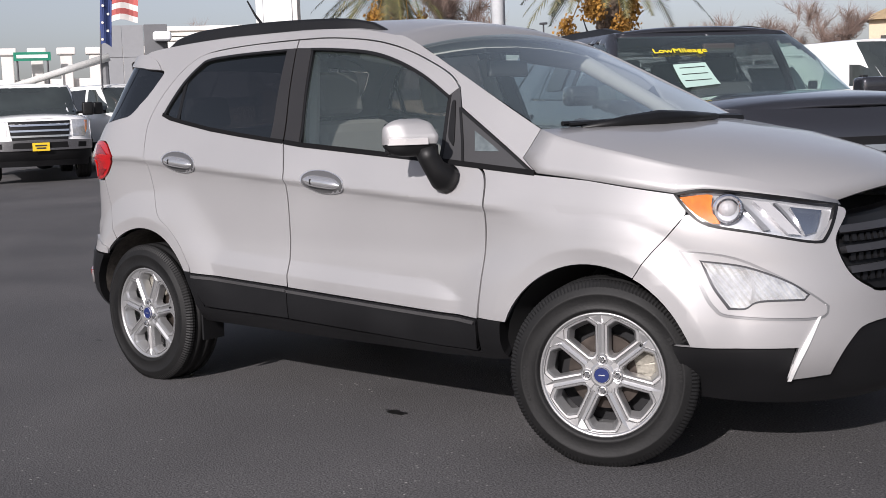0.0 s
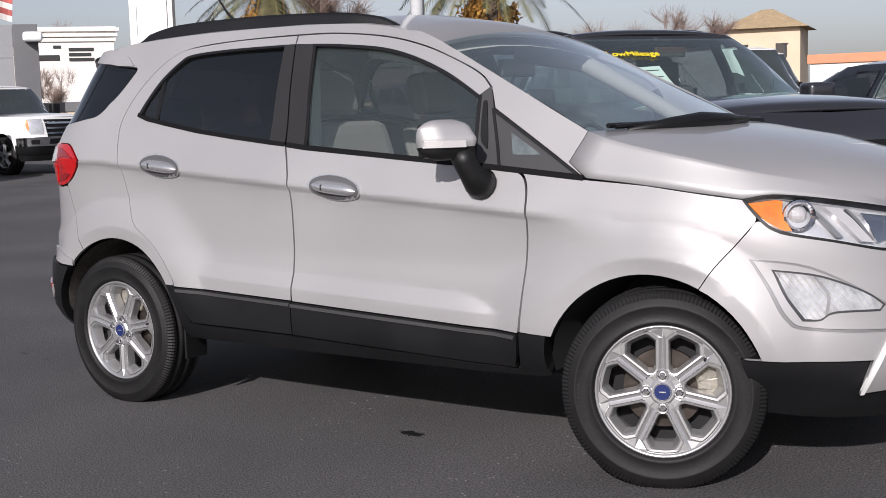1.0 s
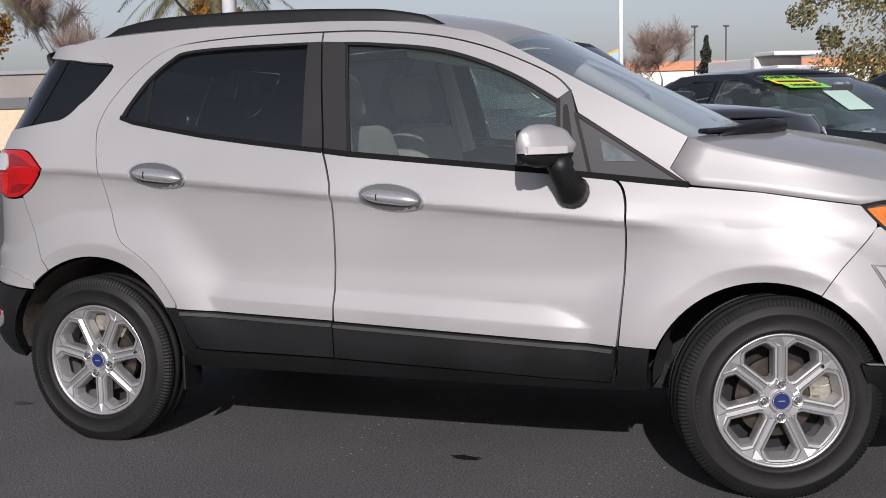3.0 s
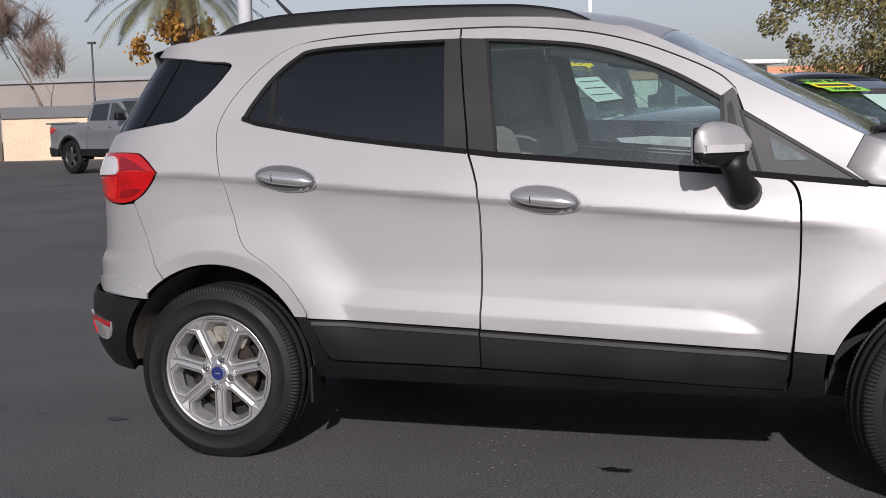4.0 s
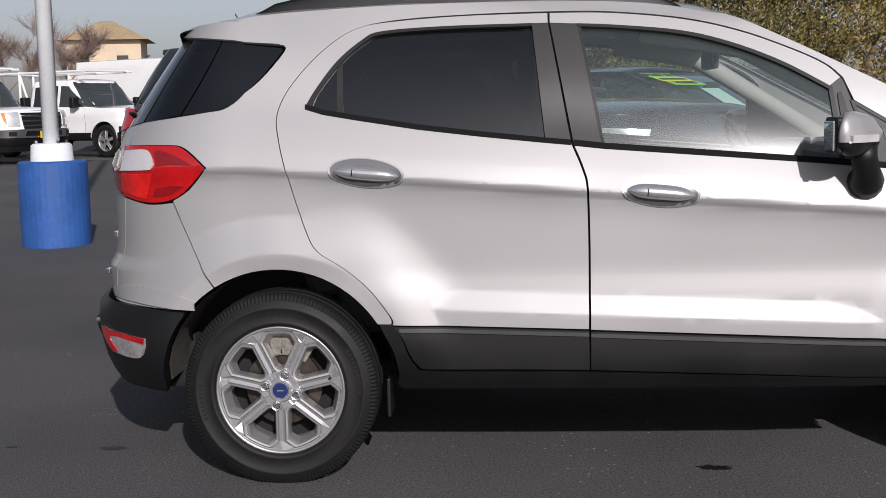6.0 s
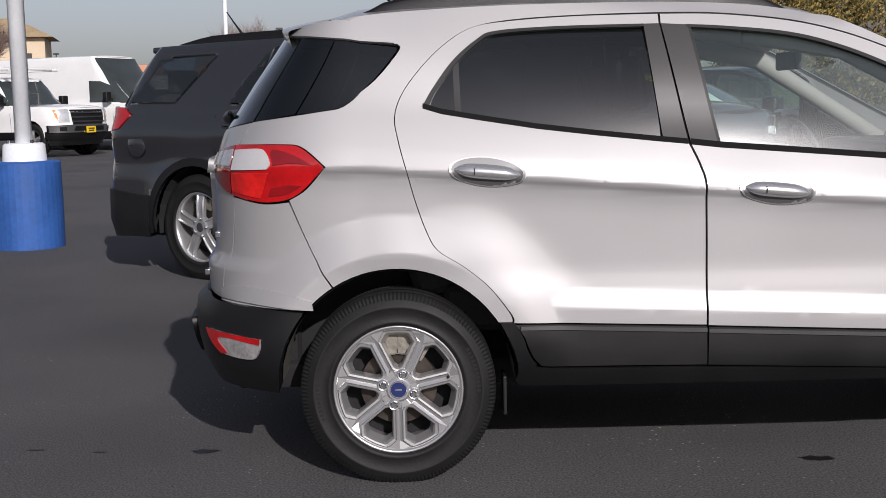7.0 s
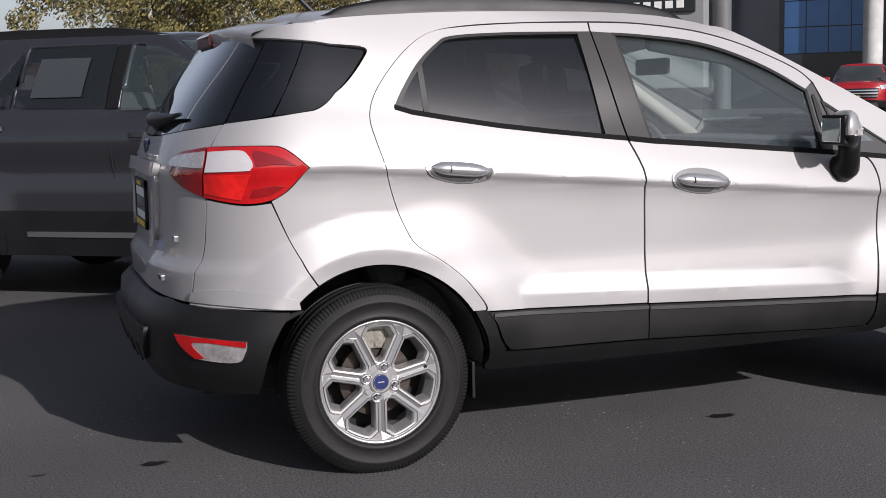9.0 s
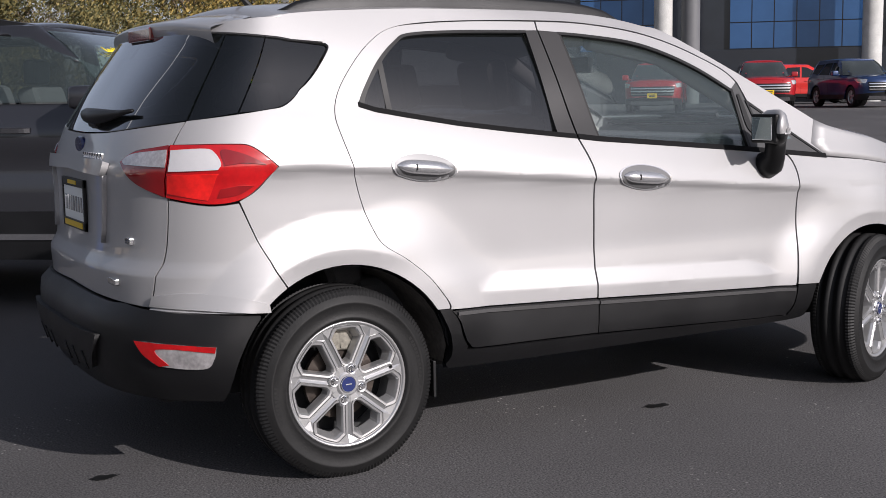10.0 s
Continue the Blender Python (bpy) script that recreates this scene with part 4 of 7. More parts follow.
        rail.append([(x, y - 0.018, base - 0.02), (x, y - 0.016, top - 0.012), (x, y - 0.006, top), (x, y + 0.010, top), (x, y + 0.02, top - 0.012), (x, y + 0.022, base - 0.02)])
    rb = grid_bm(rail)
    for f in rb.faces:
        f.smooth = True
    both_sides("roof_rail", rb, M["cladding"], car, "black roof rail")
    part("aerial", tube([(0.02, 0.0, 1.60), (-0.10, 0.0, 1.72), (-0.16, 0.0, 1.80)], [0.012, 0.006, 0.004]), M["trim"], car, "short black roof aerial")
    # rear: quarter glass, pillar glass, back window
    both_sides("quarter_pane", panel_bm(S, [(-0.462, 1.216, 1), (-0.34, 1.223), (-0.20, 1.241), (-0.083, 1.30), (0.012, 1.408), (0.012, 1.428, 1), (-0.20, 1.452), (-0.322, 1.460, 1)], off=-0.004, rim=0.01), M["dark_tint"], car, "dark rear quarter glass")
    both_sides("pillar_pane", panel_bm(S, [(-0.690, 1.193, 1), (-0.472, 1.215, 1), (-0.332, 1.461, 1), (-0.63, 1.475, 1)], off=-0.003, rim=0.01), M["dark_tint"], car, "dark pillar glass")
    hatch = part("hatch", panel_bm(S, [(-0.742, 0.950, 1), (-0.752, 0.80), (-0.775, 0.68), (-0.806, 0.602, 1), (-1.05, 0.612), (-1.45, 0.622, 1), (-1.45, 1.142, 1), (-1.13, 1.150), (-0.80, 1.178), (-0.702, 1.188, 1), (-0.737, 1.116, 1), (-0.90, 1.098), (-0.985, 1.062, 1), (-0.89, 0.998), (-0.80, 0.965)], step=0.04, centre=0, cuts=[(0.695, 0), (0.705, 0), (0.74, 0), (0.75, 0)]), M["silver"], car, "silver hatch")
    part("back_window", panel_bm(S, [(-0.700, 1.194, 1), (-0.80, 1.184), (-1.13, 1.156), (-1.45, 1.148, 1), (-1.45, 1.48, 1), (-1.0, 1.48), (-0.637, 1.476, 1)], off=-0.002, rim=0.01, step=0.06, centre=0), M["tint_glass"], hatch, "dark back window")
    part("number_plate_recess", panel_bm(S, [(-1.10, 1.01, 1), (-1.45, 1.02, 1), (-1.45, 0.79, 1), (-1.12, 0.79, 1)], off=0.003, rim=0.003, centre=0), M["silver"], hatch)
    both_sides("recess_edge", panel_bm(S, [(-1.065, 1.030, 1), (-1.090, 1.022, 1), (-1.118, 0.80, 1), (-1.090, 0.785, 1)], off=0.016, rim=0.016, step=0.05), M["silver"], hatch)
    px = -0.672
    pl = part("number_plate", box_bm(px, px + 0.012, -0.155, 0.155, 0.815, 0.975, 0.004), M["paper"], hatch, "white number plate in a black frame")
    fr = box_bm(px - 0.004, px + 0.008, -0.165, 0.165, 0.955, 0.985, 0.003)
    for y0, y1, z0, z1 in ((-0.165, 0.165, 0.805, 0.838), (-0.165, -0.148, 0.805, 0.985), (0.148, 0.165, 0.805, 0.985)):
        box_bm(px - 0.004, px + 0.008, y0, y1, z0, z1, 0.003, fr)
    part("plate_frame", fr, M["trim"], pl)
    for y0, y1, z0, z1 in ((-0.13, 0.13, 0.812, 0.832), (-0.06, 0.06, 0.964, 0.978)):
        part("plate_bar", box_bm(px - 0.0065, px - 0.003, y0, y1, z0, z1), M["yellow"], pl, "yellow dealer strip")
    for k in range(7):
        y = -0.115 + k * 0.038
        part("plate_bar", box_bm(px - 0.0025, px + 0.001, y - 0.009, y + 0.009, 0.868, 0.922), M["grey_paint"], pl)
    part("plate_lamp_strip", panel_bm(S, [(-1.055, 1.052, 1), (-1.45, 1.060, 1), (-1.45, 1.022, 1), (-1.065, 1.012, 1)], off=0.026, rim=0.024, step=0.06, centre=0), M["silver"], hatch, "silver strip above the plate")
    eb = revolve([(0.0, -0.006), (0.05, -0.006), (0.058, 0.0), (0.058, 0.008)], 28)
    eb.transform(Matrix.Translation((-0.640, 0, 1.105)) @ Matrix.Diagonal((1, 1, 0.5, 1)) @ Matrix.Rotation(radians(-90), 4, "Z"))
    part("badge", eb, M["navy"], hatch, "navy oval badge")
    for k in range(8):
        b_ = Vector(surf(-1.345 + 0.030 * k, 1.072))
        part("badge_bar", box_bm(b_.x - 0.006, b_.x + 0.006, b_.y - 0.010, b_.y + 0.010, 1.062, 1.082, 0.002), M["chrome"], hatch, "chrome lettering bar")
    for s_, z_, w_, h_ in ((-0.985, 0.672, 0.055, 0.010), (-0.93, 0.805, 0.030, 0.011)):
        b_ = Vector(surf(s_, z_))
        part("model_badge", box_bm(b_.x - 0.006, b_.x + 0.010, b_.y - w_, b_.y + w_, z_ - h_, z_ + h_, 0.003), M["chrome"], hatch, "small chrome badge")
    # wiper
    wp = tube([(-0.596, 0.10, 1.212), (-0.606, 0.04, 1.210), (-0.618, -0.06, 1.206), (-0.618, -0.16, 1.204), (-0.604, -0.27, 1.208), (-0.586, -0.37, 1.216), (-0.572, -0.46, 1.224)], [0.006, 0.018, 0.027, 0.028, 0.020, 0.010, 0.006], 12)
    for f in wp.faces:
        f.smooth = True
    join(wp, box_bm(-0.620, -0.570, -0.15, -0.04, 1.165, 1.195, 0.012))
    part("wiper", wp, M["trim"], hatch, "black rear wiper")
    # tail lamps
    tl = both_sides("tail_lamp", panel_bm(S, [(-0.742, 1.115, 1), (-0.50, 1.114), (-0.40, 1.104), (-0.285, 1.044, 1), (-0.375, 0.977), (-0.458, 0.941), (-0.58, 0.932), (-0.742, 0.953, 1)], off=0.006, rim=0.03, step=0.03), M["red_lens"], car, "red tail lamp with a clear reversing lens")
    both_sides("lamp_wing", panel_bm(S, [(-0.748, 1.115, 1), (-0.748, 0.954, 1), (-0.88, 0.996), (-0.978, 1.058, 1), (-0.905, 1.092)], off=0.006, rim=0.03, step=0.03), M["dark_red_lens"], hatch, "dark red hatch lamp")
    both_sides("reversing_lens", panel_bm(S, [(-0.735, 1.098, 1), (-0.60, 1.102), (-0.56, 1.088), (-0.535, 1.056), (-0.545, 1.040, 1), (-0.735, 1.036, 1)], off=0.010, rim=0.008, step=0.03), M["clear_lens"], tl, "clear reversing lens")
    both_sides("clear_lens", panel_bm(S, [(-0.752, 1.100, 1), (-0.752, 1.046, 1), (-0.94, 1.050, 1), (-0.955, 1.064), (-0.90, 1.086)], off=0.010, rim=0.008, step=0.03), M["smoke_lens"], tl)
    both_sides("brake_lens", panel_bm(S, [(-0.735, 1.026, 1), (-0.56, 1.030), (-0.545, 1.020), (-0.575, 0.952), (-0.60, 0.946), (-0.735, 0.966, 1)], off=0.0095, rim=0.007, step=0.03), M["bright_red_lens"], tl, "brighter red brake lens")
    both_sides("lamp_ridge", panel_bm(S, [(-0.535, 1.098), (-0.44, 1.084), (-0.34, 1.050, 1), (-0.44, 1.056), (-0.52, 1.050, 1)], off=0.009, rim=0.007, step=0.05), M["dark_red_lens"], tl)
    both_sides("lamp_ridge", panel_bm(S, [(-0.545, 0.950, 1), (-0.46, 0.958), (-0.39, 0.985, 1), (-0.45, 0.988), (-0.53, 0.978, 1)], off=0.009, rim=0.007, step=0.05), M["dark_red_lens"], tl)
    # rear bumper
    o = [(-0.456, 0.930, 1), (-0.58, 0.924), (-0.736, 0.944, 1), (-0.745, 0.80), (-0.768, 0.68), (-0.800, 0.596, 1), (-0.50, 0.588), (along(-0.300, 0.584), 0.584, 1)] + arch_line(*REAR_ARCH, 137, 121.8, 5) + [(-0.365, 0.786)]
    both_sides("rear_bumper", panel_bm(S, o, cuts=[(0.695, 0), (0.705, 0), (0.74, 0), (0.75, 0)], step=0.03, crisp=True), M["silver"], car, "silver upper rear bumper")
    o = [(along(-0.304, 0.577), 0.577, 1), (-0.50, 0.583), (-0.80, 0.590), (-1.05, 0.606), (-1.45, 0.616, 1), (-1.45, 0.30, 1), (-1.0, 0.305), (-0.66, 0.305), (along(-0.398, 0.30), 0.300, 1)] + arch_line(*REAR_ARCH, 178, 141, 9)
    lb = part("lower_rear_bumper", panel_bm(S, o, off=0.012, rim=0.05, step=0.05, centre=0), M["cladding"], car, "black lower rear bumper")
    o = [(-0.99, 0.50, 1), (-1.45, 0.505, 1), (-1.45, 0.38, 1), (-1.08, 0.38, 1)]
    part("bumper_pad", panel_bm(S, o, off=0.03, rim=0.025, step=0.06, centre=0), M["cladding"], lb)
    rf = both_sides("rear_reflector", panel_bm(S, [(-0.815, 0.502, 1), (-0.535, 0.487, 1), (-0.545, 0.452), (-0.585, 0.420), (-0.73, 0.426), (-0.785, 0.460)], off=0.018, rim=0.014, step=0.04), M["smoke_lens"], lb, "clear and red bumper reflector")
    both_sides("reflector_band", panel_bm(S, [(-0.815, 0.502, 1), (-0.535, 0.487, 1), (-0.54, 0.470, 1), (-0.735, 0.480), (-0.70, 0.430, 1), (-0.735, 0.425, 1), (-0.785, 0.460)], off=0.0205, rim=0.008, step=0.06), M["red_lens"], rf, "red reflector band")
    o = [(-0.345, 0.612, 1), (-0.50, 0.640), (-0.66, 0.652), (-0.785, 0.640, 1), (-0.800, 0.598, 1), (-0.50, 0.590), (-0.325, 0.583, 1)]
    both_sides("bumper_lip", panel_bm(S, o, off=0.010, rim=0.012, step=0.04), M["silver"], car, "silver bumper lip")
    for x in (-1.12, -1.22, -1.32):
        both_sides("bumper_groove", panel_bm(S, [(x, 0.43, 1), (x - 0.014, 0.43, 1), (x - 0.014, 0.37, 1), (x, 0.37, 1)], off=0.034, rim=0.006, step=0.2), M["inner"], lb)
    # door handles
    for x, z, d in ((0.302, 1.018, rd), (1.233, 0.941, fd)):
        def ell(k, w=0.124, h=0.047, lift=0.0):
            return [(x + w * k * math.cos(a) , z + lift + h * k * math.sin(a) - 0.012 * math.cos(a) * k, 1) for a in [2 * math.pi * i / 28 for i in range(28)]]
        hd = both_sides("door_handle", panel_bm(S, ell(1.0), off=0.0045, rim=0.006, step=0.03), M["handle"], d, "bright door handle rim")
        both_sides("handle_cup", panel_bm(S, ell(0.93), off=0.0052, rim=0.002, step=0.03), M["handle_cup"], hd)
        rows = []
        for i in range(15):
            u = i / 14
            px = x - 0.105 + 0.21 * u
            hh = 0.021 * (1 - (2 * u - 1) ** 4) + 0.004
            bulge = 0.008 + 0.020 * (1 - (2 * u - 1) ** 4)
            zz = z - 0.0 - 0.10 * (px - x)
            row = []
            for q, o2 in ((-1, 0.004), (-0.8, bulge * 0.7), (0, bulge), (0.8, bulge * 0.7), (1, 0.004)):
                b = Vector(surf(px, zz + hh * q))
                row.append((b.x, b.y - o2, b.z))
            rows.append(row)
        g = grid_bm(rows)
        for f in g.faces:
            f.smooth = True
        both_sides("handle_grip", g, M["handle"], hd, "silver handle grip")
        b_ = Vector(surf(x - 0.042, z))
        both_sides("grip_seam", box_bm(x - 0.0435, x - 0.0405, b_.y - 0.0282, b_.y - 0.01, z - 0.006, z + 0.014, 0.0005), M["trim"], hd)
    # side mirrors
    zt_ = [(0, 1.148), (0.1, 1.166), (0.38, 1.184), (0.8, 1.168), (1, 1.136)]
    zb_ = [(0, 1.064), (0.1, 1.055), (0.6, 1.046), (0.9, 1.062), (1, 1.092)]
    rows = []
    for i in range(15):
        u = i / 14
        y = -0.875 - 0.155 * u
        k = min(1, 0.62 + 1.6 * u) * (1 - max(0, (u - 0.62) / 0.38) ** 2.4 * 0.42)
        ring = []
        for j in range(24):
            a = 2 * math.pi * j / 24
            fx = (1 + math.copysign(abs(math.cos(a)) ** 0.6, math.cos(a))) / 2
            hi, lw = hermite(zt_, fx), hermite(zb_, fx)
            sz = math.copysign(abs(math.sin(a)) ** 0.62, math.sin(a))
            zz = (hi + lw) / 2 + (hi - lw) / 2 * sz
            ring.append((1.735 + 0.190 * fx * min(1, k * 1.06) * (1 - 0.72 * u), y, 1.118 + (zz - 1.118) * k))
        rows.append(ring)
    mh = grid_bm(rows, closed=True)
    mh.faces.new(mh.verts[-24:])
    mh.faces.new(mh.verts[:24])
    low = mh.copy()
    bmesh.ops.bisect_plane(mh, geom=mh.verts[:] + mh.edges[:] + mh.faces[:], plane_co=(0, 0, 1.092), plane_no=(0, 0, 1), clear_inner=True)
    bmesh.ops.bisect_plane(low, geom=low.verts[:] + low.edges[:] + low.faces[:], plane_co=(0, 0, 1.090), plane_no=(0, 0, 1), clear_outer=True)
    for b in (mh, low):
        for f in b.faces:
            f.smooth = True
    mir = both_sides("door_mirror", mh, M["silver"], fd, "silver door mirror shell")
    both_sides("mirror_base", low, M["trim"], mir, "black mirror underside")
    both_sides("mirror_face", box_bm(1.722, 1.730, -1.000, -0.894, 1.066, 1.154, 0.002), M["mirror"], mir, "mirror glass")
    both_sides("mirror_bezel", box_bm(1.729, 1.752, -1.014, -0.880, 1.054, 1.166, 0.010, seg=3), M["trim"], mir, "black mirror surround")
    rows = []
    for i in range(9):
        u = 1 - 0.62 * i / 8
        y = -0.878 - 0.155 * u
        xo = 1.738 + 0.190 * (1 - 0.72 * u) * 0.97 * min(1, 1.06 * (1 - max(0, (u - 0.62) / 0.38) ** 2.4 * 0.42))
        rows.append([(xo - 0.006, y + 0.002, 1.088), (xo + 0.004, y - 0.002, 1.090), (xo + 0.004, y - 0.002, 1.112), (xo - 0.006, y + 0.002, 1.115)])
    both_sides("indicator", thick(grid_bm(rows), 0.006), M["clear_lens"], mir, "clear indicator strip")
    both_sides("mirror_stalk", tube([(1.866, -0.832, 0.960), (1.864, -0.858, 0.970), (1.855, -0.885, 1.0), (1.842, -0.902, 1.04), (1.834, -0.906, 1.075)], [0.056, 0.052, 0.041, 0.040, 0.046], 14), M["trim"], mir, "black mirror stalk")
    for ob in car.children_recursive:
        if ob.name.startswith("mirror_stalk"):
            for q in ob.data.polygons:
                q.use_smooth = True
    # front wipers and cowl
    part("cowl", thick(loft_top([(2.235, 0.70, 1.10, 0.10, 0.005), (2.29, 0.70, 1.085, 0.10, 0.015)], 2, 10), 0.01), M["trim"], car, "black cowl panel")
    for y0, y1 in ((-0.30, -0.62), (0.35, -0.1)):
        w = tube([(2.375, y0 + 0.10, 1.134), (2.33, (y0 + y1) / 2, 1.146), (2.262, y1, 1.142)], [0.018, 0.012, 0.008], 6)
        join(w, tube([(2.335, y0 + 0.12, 1.146), (2.245, y1 - 0.02, 1.146)], 0.009, 6))
        part("wiper", w, M["trim"], car, "black windscreen wiper")
    wedge = tube([(2.300, -0.60, 1.128), (2.372, -0.42, 1.145), (2.425, -0.28, 1.152), (2.455, -0.12, 1.150), (2.450, 0.10, 1.148)], [0.008, 0.022, 0.030, 0.024, 0.012], 8)
    part("wiper_pivot", wedge, M["trim"], car, "black wiper pivot cover", smooth=True)
    # inner shell: wheel houses, floor, door linings
    for hx, r in ((0.0, 0.385), (2.49, 0.375)):
        rows = []
        for i in range(19):
            a = radians(2 + 176 * i / 18)
            lx, lz = hx + r * math.cos(a), 0.32 + r * math.sin(a)
            skin = surf(along(lx, lz), lz)[1] + 0.022
            rows.append([(lx, y, lz) for y in (skin, min(-0.5, skin + 0.06), -0.45)])
        lin = grid_bm(rows)
        for f in lin.faces:
            f.smooth = True
        both_sides("wheel_liner", lin, M["mud"] if hx == 0 else M["inner"], car, "dusty wheel liner")
        cap = bmesh.new()
        cap.faces.new([cap.verts.new((hx + r * math.cos(radians(2 + 176 * i / 18)), -0.45, 0.32 + r * math.sin(radians(2 + 176 * i / 18)))) for i in range(19)])
        both_sides("wheel_house", cap, M["inner"], car)
    o = [(0.42, 0.30, 1), (2.06, 0.30, 1), (2.10, 0.70, 1), (2.20, 0.97, 1), (1.78, 1.012), (1.05, 1.08), (0.47, 1.142), (0.12, 1.205, 1), (-0.06, 1.20, 1), (-0.45, 1.18, 1), (-0.68, 1.16, 1), (-0.72, 0.95, 1), (-0.42, 0.68, 1), (0.0, 0.73, 1), (0.30, 0.63, 1)]
    both_sides("door_lining", panel_bm(S, o, off=-0.03, rim=0, step=0.1), M["inner"], car)
    part("floor_pan", box_bm(-0.56, 3.0, -0.60, 0.60, 0.27, 0.36, 0.02), M["inner"], car, "dark underbody")
    part("front_structure", box_bm(2.6, 3.05, -0.55, 0.55, 0.3, 0.82, 0.03), M["inner"], car)
    part("rear_structure", box_bm(-0.58, -0.35, -0.55, 0.55, 0.3, 0.9, 0.03), M["inner"], car)
    part("exhaust", tube([(-0.3, 0.4, 0.25), (-0.62, 0.4, 0.25)], 0.03, 10), M["disc"], car, "exhaust tail pipe")
    for x in (0.345, ):
        both_sides("mud_flap", box_bm(x, x + 0.012, -0.80, -0.68, 0.21, 0.34, 0.004), M["cladding"], car, "black mud flap")
    # cabin
    dash = box_bm(1.85, 2.25, -0.70, 0.70, 0.75, 1.06, 0.06, seg=3)
    part("dashboard", dash, M["dash"], car, "dark dashboard")
    part("parcel_shelf", box_bm(-0.55, -0.25, -0.62, 0.62, 0.98, 1.0, 0.005), M["inner"], car)
    sw = revolve([(0.175, -0.014), (0.19, 0.0), (0.175, 0.014), (0.16, 0.0), (0.175, -0.014)], 28)
    join(sw, box_bm(-0.16, 0.16, -0.02, 0.01, -0.03, 0.03, 0.01))
    sw.transform(Matrix.Translation((1.72, 0.36, 0.98)) @ Matrix.Rotation(radians(-25), 4, "Y") @ Matrix.Rotation(radians(90), 4, "Z"))
    part("steering_wheel", sw, M["dash"], car, "dark steering wheel", smooth=True)
    part("interior_mirror", box_bm(1.50, 1.53, -0.13, 0.13, 1.34, 1.41, 0.012), M["dash"], car, "interior mirror")
    for y in (-0.37, 0.37):
        seat = part("front_seat", box_bm(1.05, 1.55, y - 0.25, y + 0.25, 0.42, 0.62, 0.07, seg=3), M["cloth"], car, "grey cloth front seat")
        bk = box_bm(-0.08, 0.08, -0.25, 0.25, 0, 0.62, 0.07, seg=3)
        bk.transform(Matrix.Translation((1.06, y, 0.58)) @ Matrix.Rotation(radians(-18), 4, "Y"))
        part("backrest", bk, M["cloth"], seat)
        hr = box_bm(-0.05, 0.05, -0.13, 0.13, 0, 0.19, 0.04, seg=3)
        hr.transform(Matrix.Translation((0.85, y, 1.20)) @ Matrix.Rotation(radians(-12), 4, "Y"))
        part("headrest", hr, M["cloth"], seat)
    bench = part("rear_bench", box_bm(0.15, 0.62, -0.60, 0.60, 0.45, 0.62, 0.06, seg=3), M["dark_cloth"], car, "dark cloth rear bench")
    bk = box_bm(-0.07, 0.07, -0.60, 0.60, 0, 0.60, 0.06, seg=3)
    bk.transform(Matrix.Translation((0.14, 0, 0.58)) @ Matrix.Rotation(radians(-20), 4, "Y"))
    part("backrest", bk, M["dark_cloth"], bench)
    for y in (-0.35, 0.35):
        hr = box_bm(-0.045, 0.045, -0.12, 0.12, 0, 0.15, 0.035, seg=3)
        hr.transform(Matrix.Translation((-0.08, y, 1.16)) @ Matrix.Rotation(radians(-12), 4, "Y"))
        part("headrest", hr, M["dark_cloth"], bench)
    for sg in (-1, 1):
        part("inner_pillar", tube([(2.12, sg * 0.665, 1.05), (1.84, sg * 0.62, 1.22), (1.54, sg * 0.55, 1.40), (1.2, sg * 0.54, 1.46)], [0.035, 0.035, 0.04, 0.04], 8), M["pale_trim"], car, "pale inner windscreen pillar", smooth=True)
    for y in (-0.60, 0.60):
        part("inner_pillar", tube([(0.98, y * 1.14, 1.05), (0.92, y * 0.96, 1.45)], [0.045, 0.03], 8), M["pale_trim"], car)
    # wheels
    for x, y, turn, spin, nuts in ((0, -0.752, 0, 25.7, 9), (0, 0.752, 180, 0, 45), (2.493, -0.762, 21, 0, 0), (2.493, 0.762, 201, 0, 0)):
        wheel(car, pose(x, y, 0.313, 0, 0, turn), R=0.3215, rim_r=0.212, width=0.205, lugs=150, flat=0.3128, spin=spin, nuts=nuts, grip=14 if x == 0 else 78)
    return car


crossover = build_crossover()

# ---- other vehicles ----
def wrap(XR_, XF_, LR_, LF_, nr, nf, rear, front, width):
    """An outer surface that runs round the rear, the side and the front; s is x along the straight side."""
    def f(s, z):
        if s < XR_:
            th = (XR_ - s) / LR_ * math.pi / 2
            c, q = max(math.cos(th), 0), math.sin(th)
            r = (c ** nr + q ** nr) ** (-1 / nr)
            return (XR_ + (hermite(rear, z) - XR_) * r * q, -width(XR_, z) * r * c, z)
        if s > XF_:
            th = (s - XF_) / LF_ * math.pi / 2
            c, q = max(math.cos(th), 0), math.sin(th)
            r = (c ** nf + q ** nf) ** (-1 / nf)
            x = XF_ + (hermite(front, z) - XF_) * r * q
            return (x, -width(XF_, z) * r * c, z)
        return (s, -width(s, z), z)
    return f


M["dark_glass"] = material("dark_window", (0.012, 0.013, 0.015), 0.04, stain=0.05, coat=0.6)
M["green_window"] = material("greenish_window", (0.035, 0.042, 0.042), 0.04, stain=0.3, stain_size=1.2, coat=0.6)
M["see_glass"] = glass("clear_car_glass", (0.74, 0.88, 0.84), 0.85, film=0.03)
M["dim_glass"] = glass("dark_car_glass", (0.5, 0.52, 0.55), 0.35, film=0.012)
M["bright_lamp"] = material("clear_head_lamp", (0.7, 0.7, 0.7), 0.15, 0.6, grain=0.2, grain_size=25, stain=0.2, coat=1.0)


